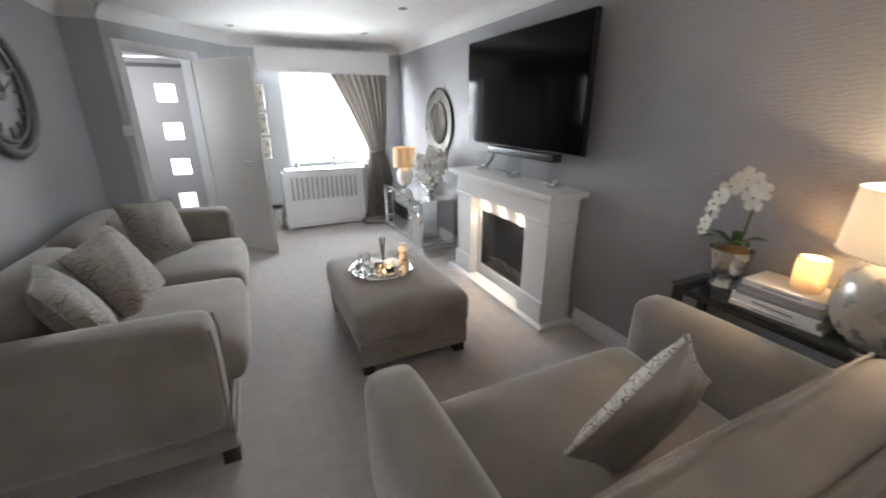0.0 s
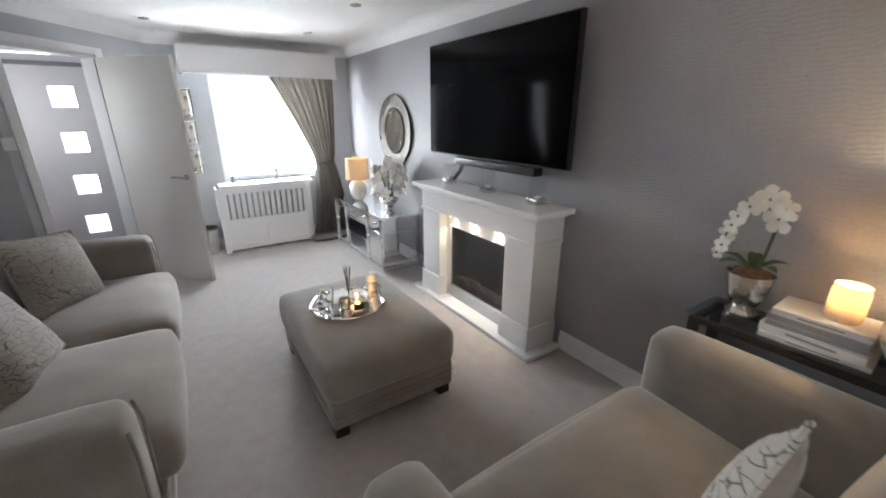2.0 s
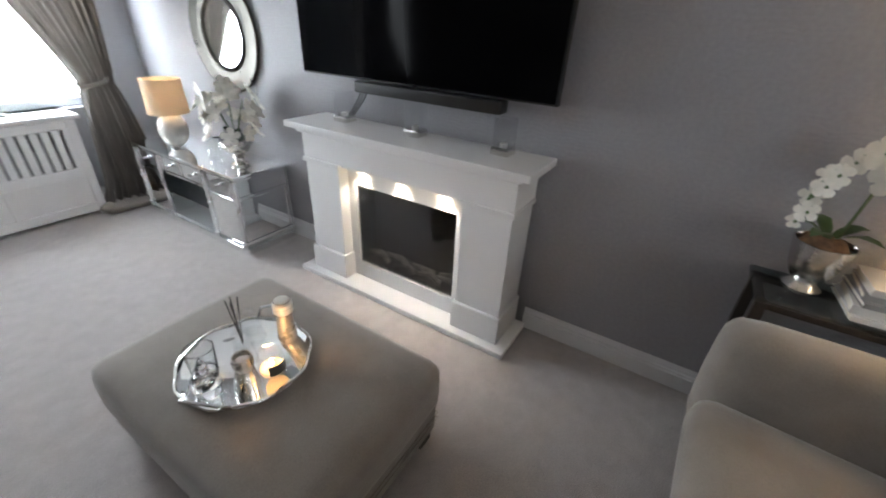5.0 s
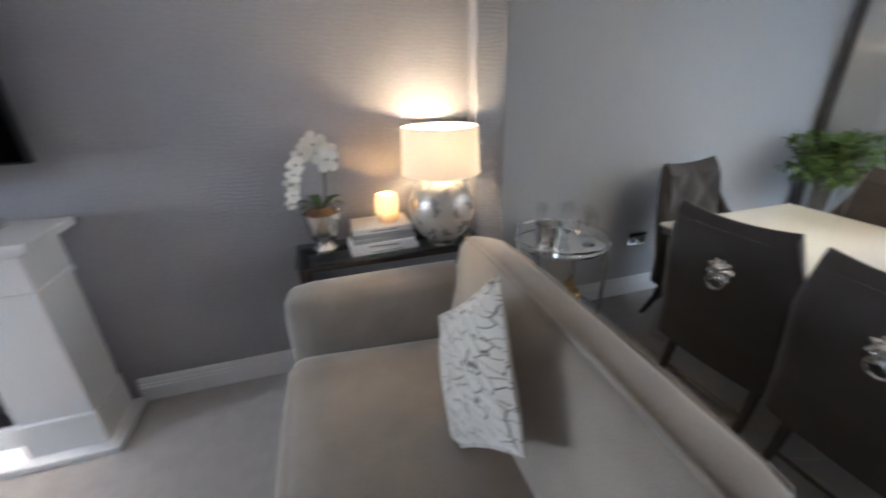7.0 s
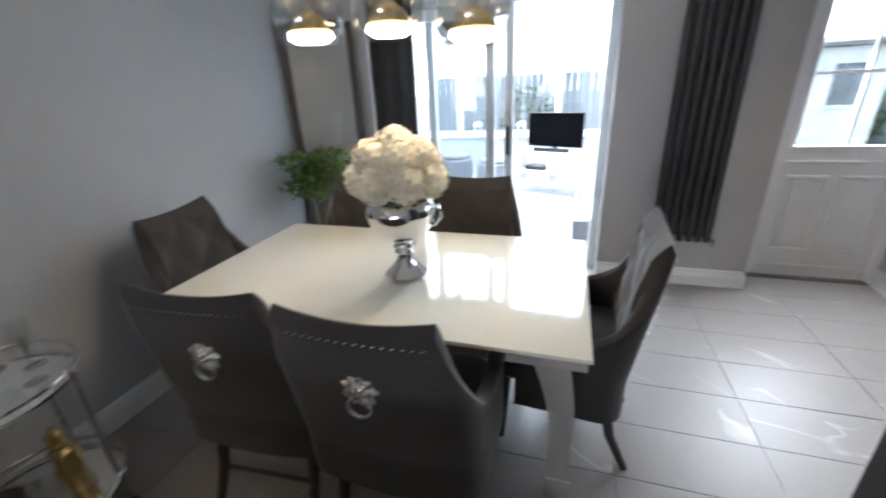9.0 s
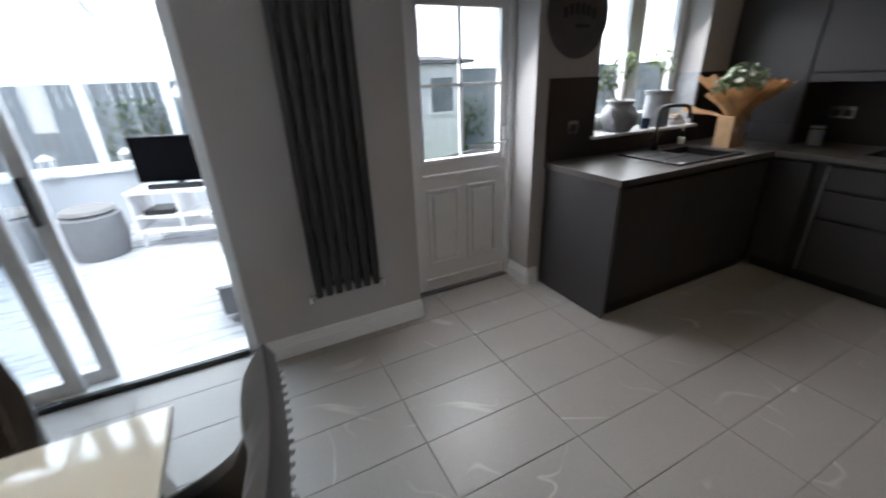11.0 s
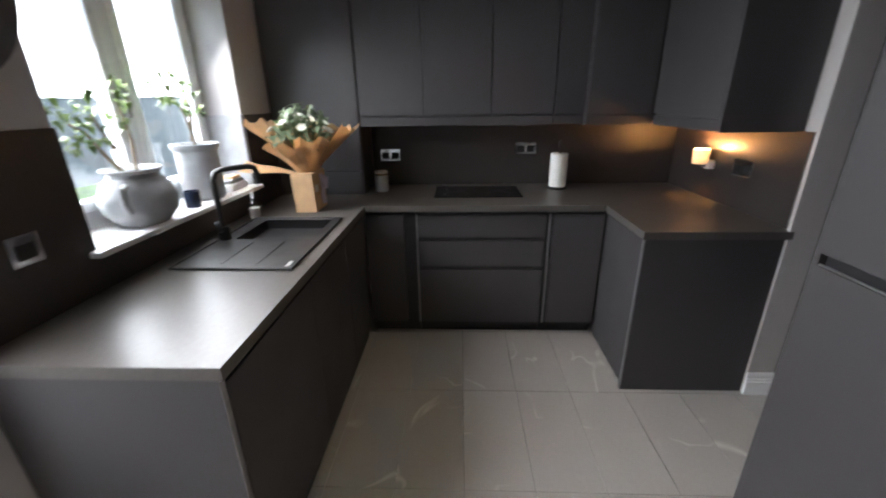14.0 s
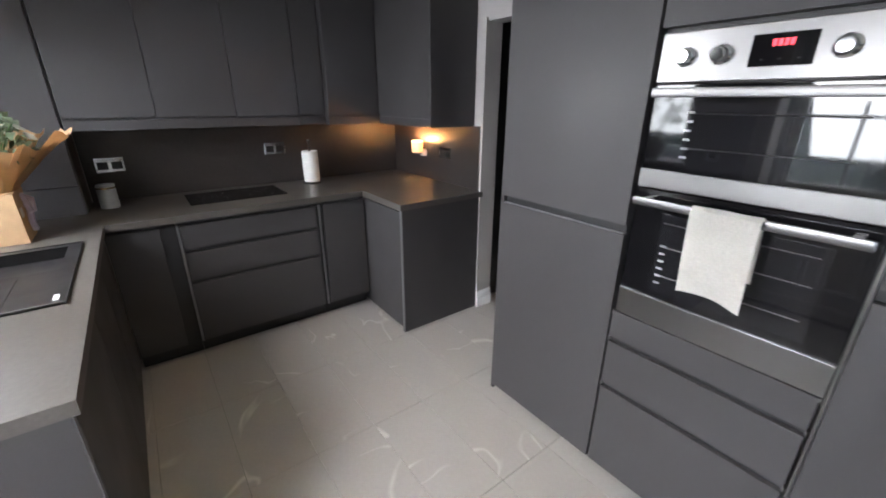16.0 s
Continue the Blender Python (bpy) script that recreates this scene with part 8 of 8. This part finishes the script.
def shrub(x, y, z, r, h, seed):
    rng = random.Random(seed)
    t = thing("garden_shrub", (x, y, z), "small leafy garden shrub before the fence", "shrub", "garden shrubs")
    bm = B()
    for k in range(7):
        a = k * 0.9
        tube(bm, [(0, 0, 0), (0.3 * r * math.cos(a), 0.3 * r * math.sin(a), 0.5 * h), (0.7 * r * math.cos(a), 0.7 * r * math.sin(a), 0.9 * h)], 0.015, 5, taper=0.4)
    part("stems", bm, M["stem"], t)
    bm = B()
    for k in range(420):
        a, q, zz = rng.uniform(0, 6.28), math.sqrt(rng.random()), rng.uniform(0.2, 1)
        rr = r * q * (0.6 + 0.5 * math.sin(zz * 3) + 0.15 * math.sin(3 * a))
        p = Vector((rr * math.cos(a), rr * math.sin(a), h * zz))
        leafblade(bm, p, p + Vector((rng.uniform(-1, 1), rng.uniform(-1, 1), rng.uniform(-0.2, 1))).normalized() * rng.uniform(0.08, 0.15), 0.05)
    tagged(part("leaves", bm, M["leaf"], t), kind="stuff")


shrub(-7.3, -8.6, -0.12, 0.5, 1.1, 41)
shrub(-9.4, -8.7, -0.12, 0.5, 1.3, 42)
shrub(-1.0, -8.2, -0.2, 0.6, 1.5, 43)
# white overcast distance beyond the front window and the garden
backdrop = struct("backdrop_street", bx((-9, 14, -0.2), (7, 14.1, 7)), glow("bright_overcast_distance", (0.92, 0.96, 1.0), 5.0), "bright overcast distance beyond the front window", "backdrop")

struct("backdrop_garden", box(bx((-90, -61, -0.2), (50, -60.9, 60)), (-90.1, -61, -0.2), (-90, 20, 60)), glow("bright_overcast_sky", (0.95, 0.97, 1.0), 3.2), "bright white overcast sky beyond the garden", "backdrop")

# ---- floor tiles ----
TW, TD = 0.6, 0.29
meshes = {}


def tile_mesh(w, d):
    key = (round(w, 3), round(d, 3))
    if key not in meshes:
        b = bx((0.0012, 0.0012, -0.011), (w - 0.0012, d - 0.0012, 0.0), 0.0012, 1)
        me = bpy.data.meshes.new("tile")
        b.to_mesh(me)
        b.free()
        me.materials.append(M["tile"])
        meshes[key] = me
    return meshes[key]


tiles = tagged(new("floor_tiles"), "grey veined rectangular porcelain floor tiles", "floor", "", "structure")
y = -1.057 - 4 * TD
row = 0
while y < 0.88:
    y0, y1 = max(y, -2.3), min(y + TD, 0.88)
    x = -6.395
    while x < 0.1:
        x0, x1 = max(x, XW - 0.01), min(x + TW, 0.1)
        if x1 - x0 > 0.02 and y1 - y0 > 0.02:
            o = new("tile", tile_mesh(x1 - x0, y1 - y0))
            o.parent = tiles
            o.location = (x0, y0, 0)
        x += TW
    y += TD
    row += 1
struct("floor_cupboard", bx((-5.3, 0.88, -0.011), (-4.44, 1.95, 0.0)), M["tile"], "grey tiled cupboard floor", "floor")
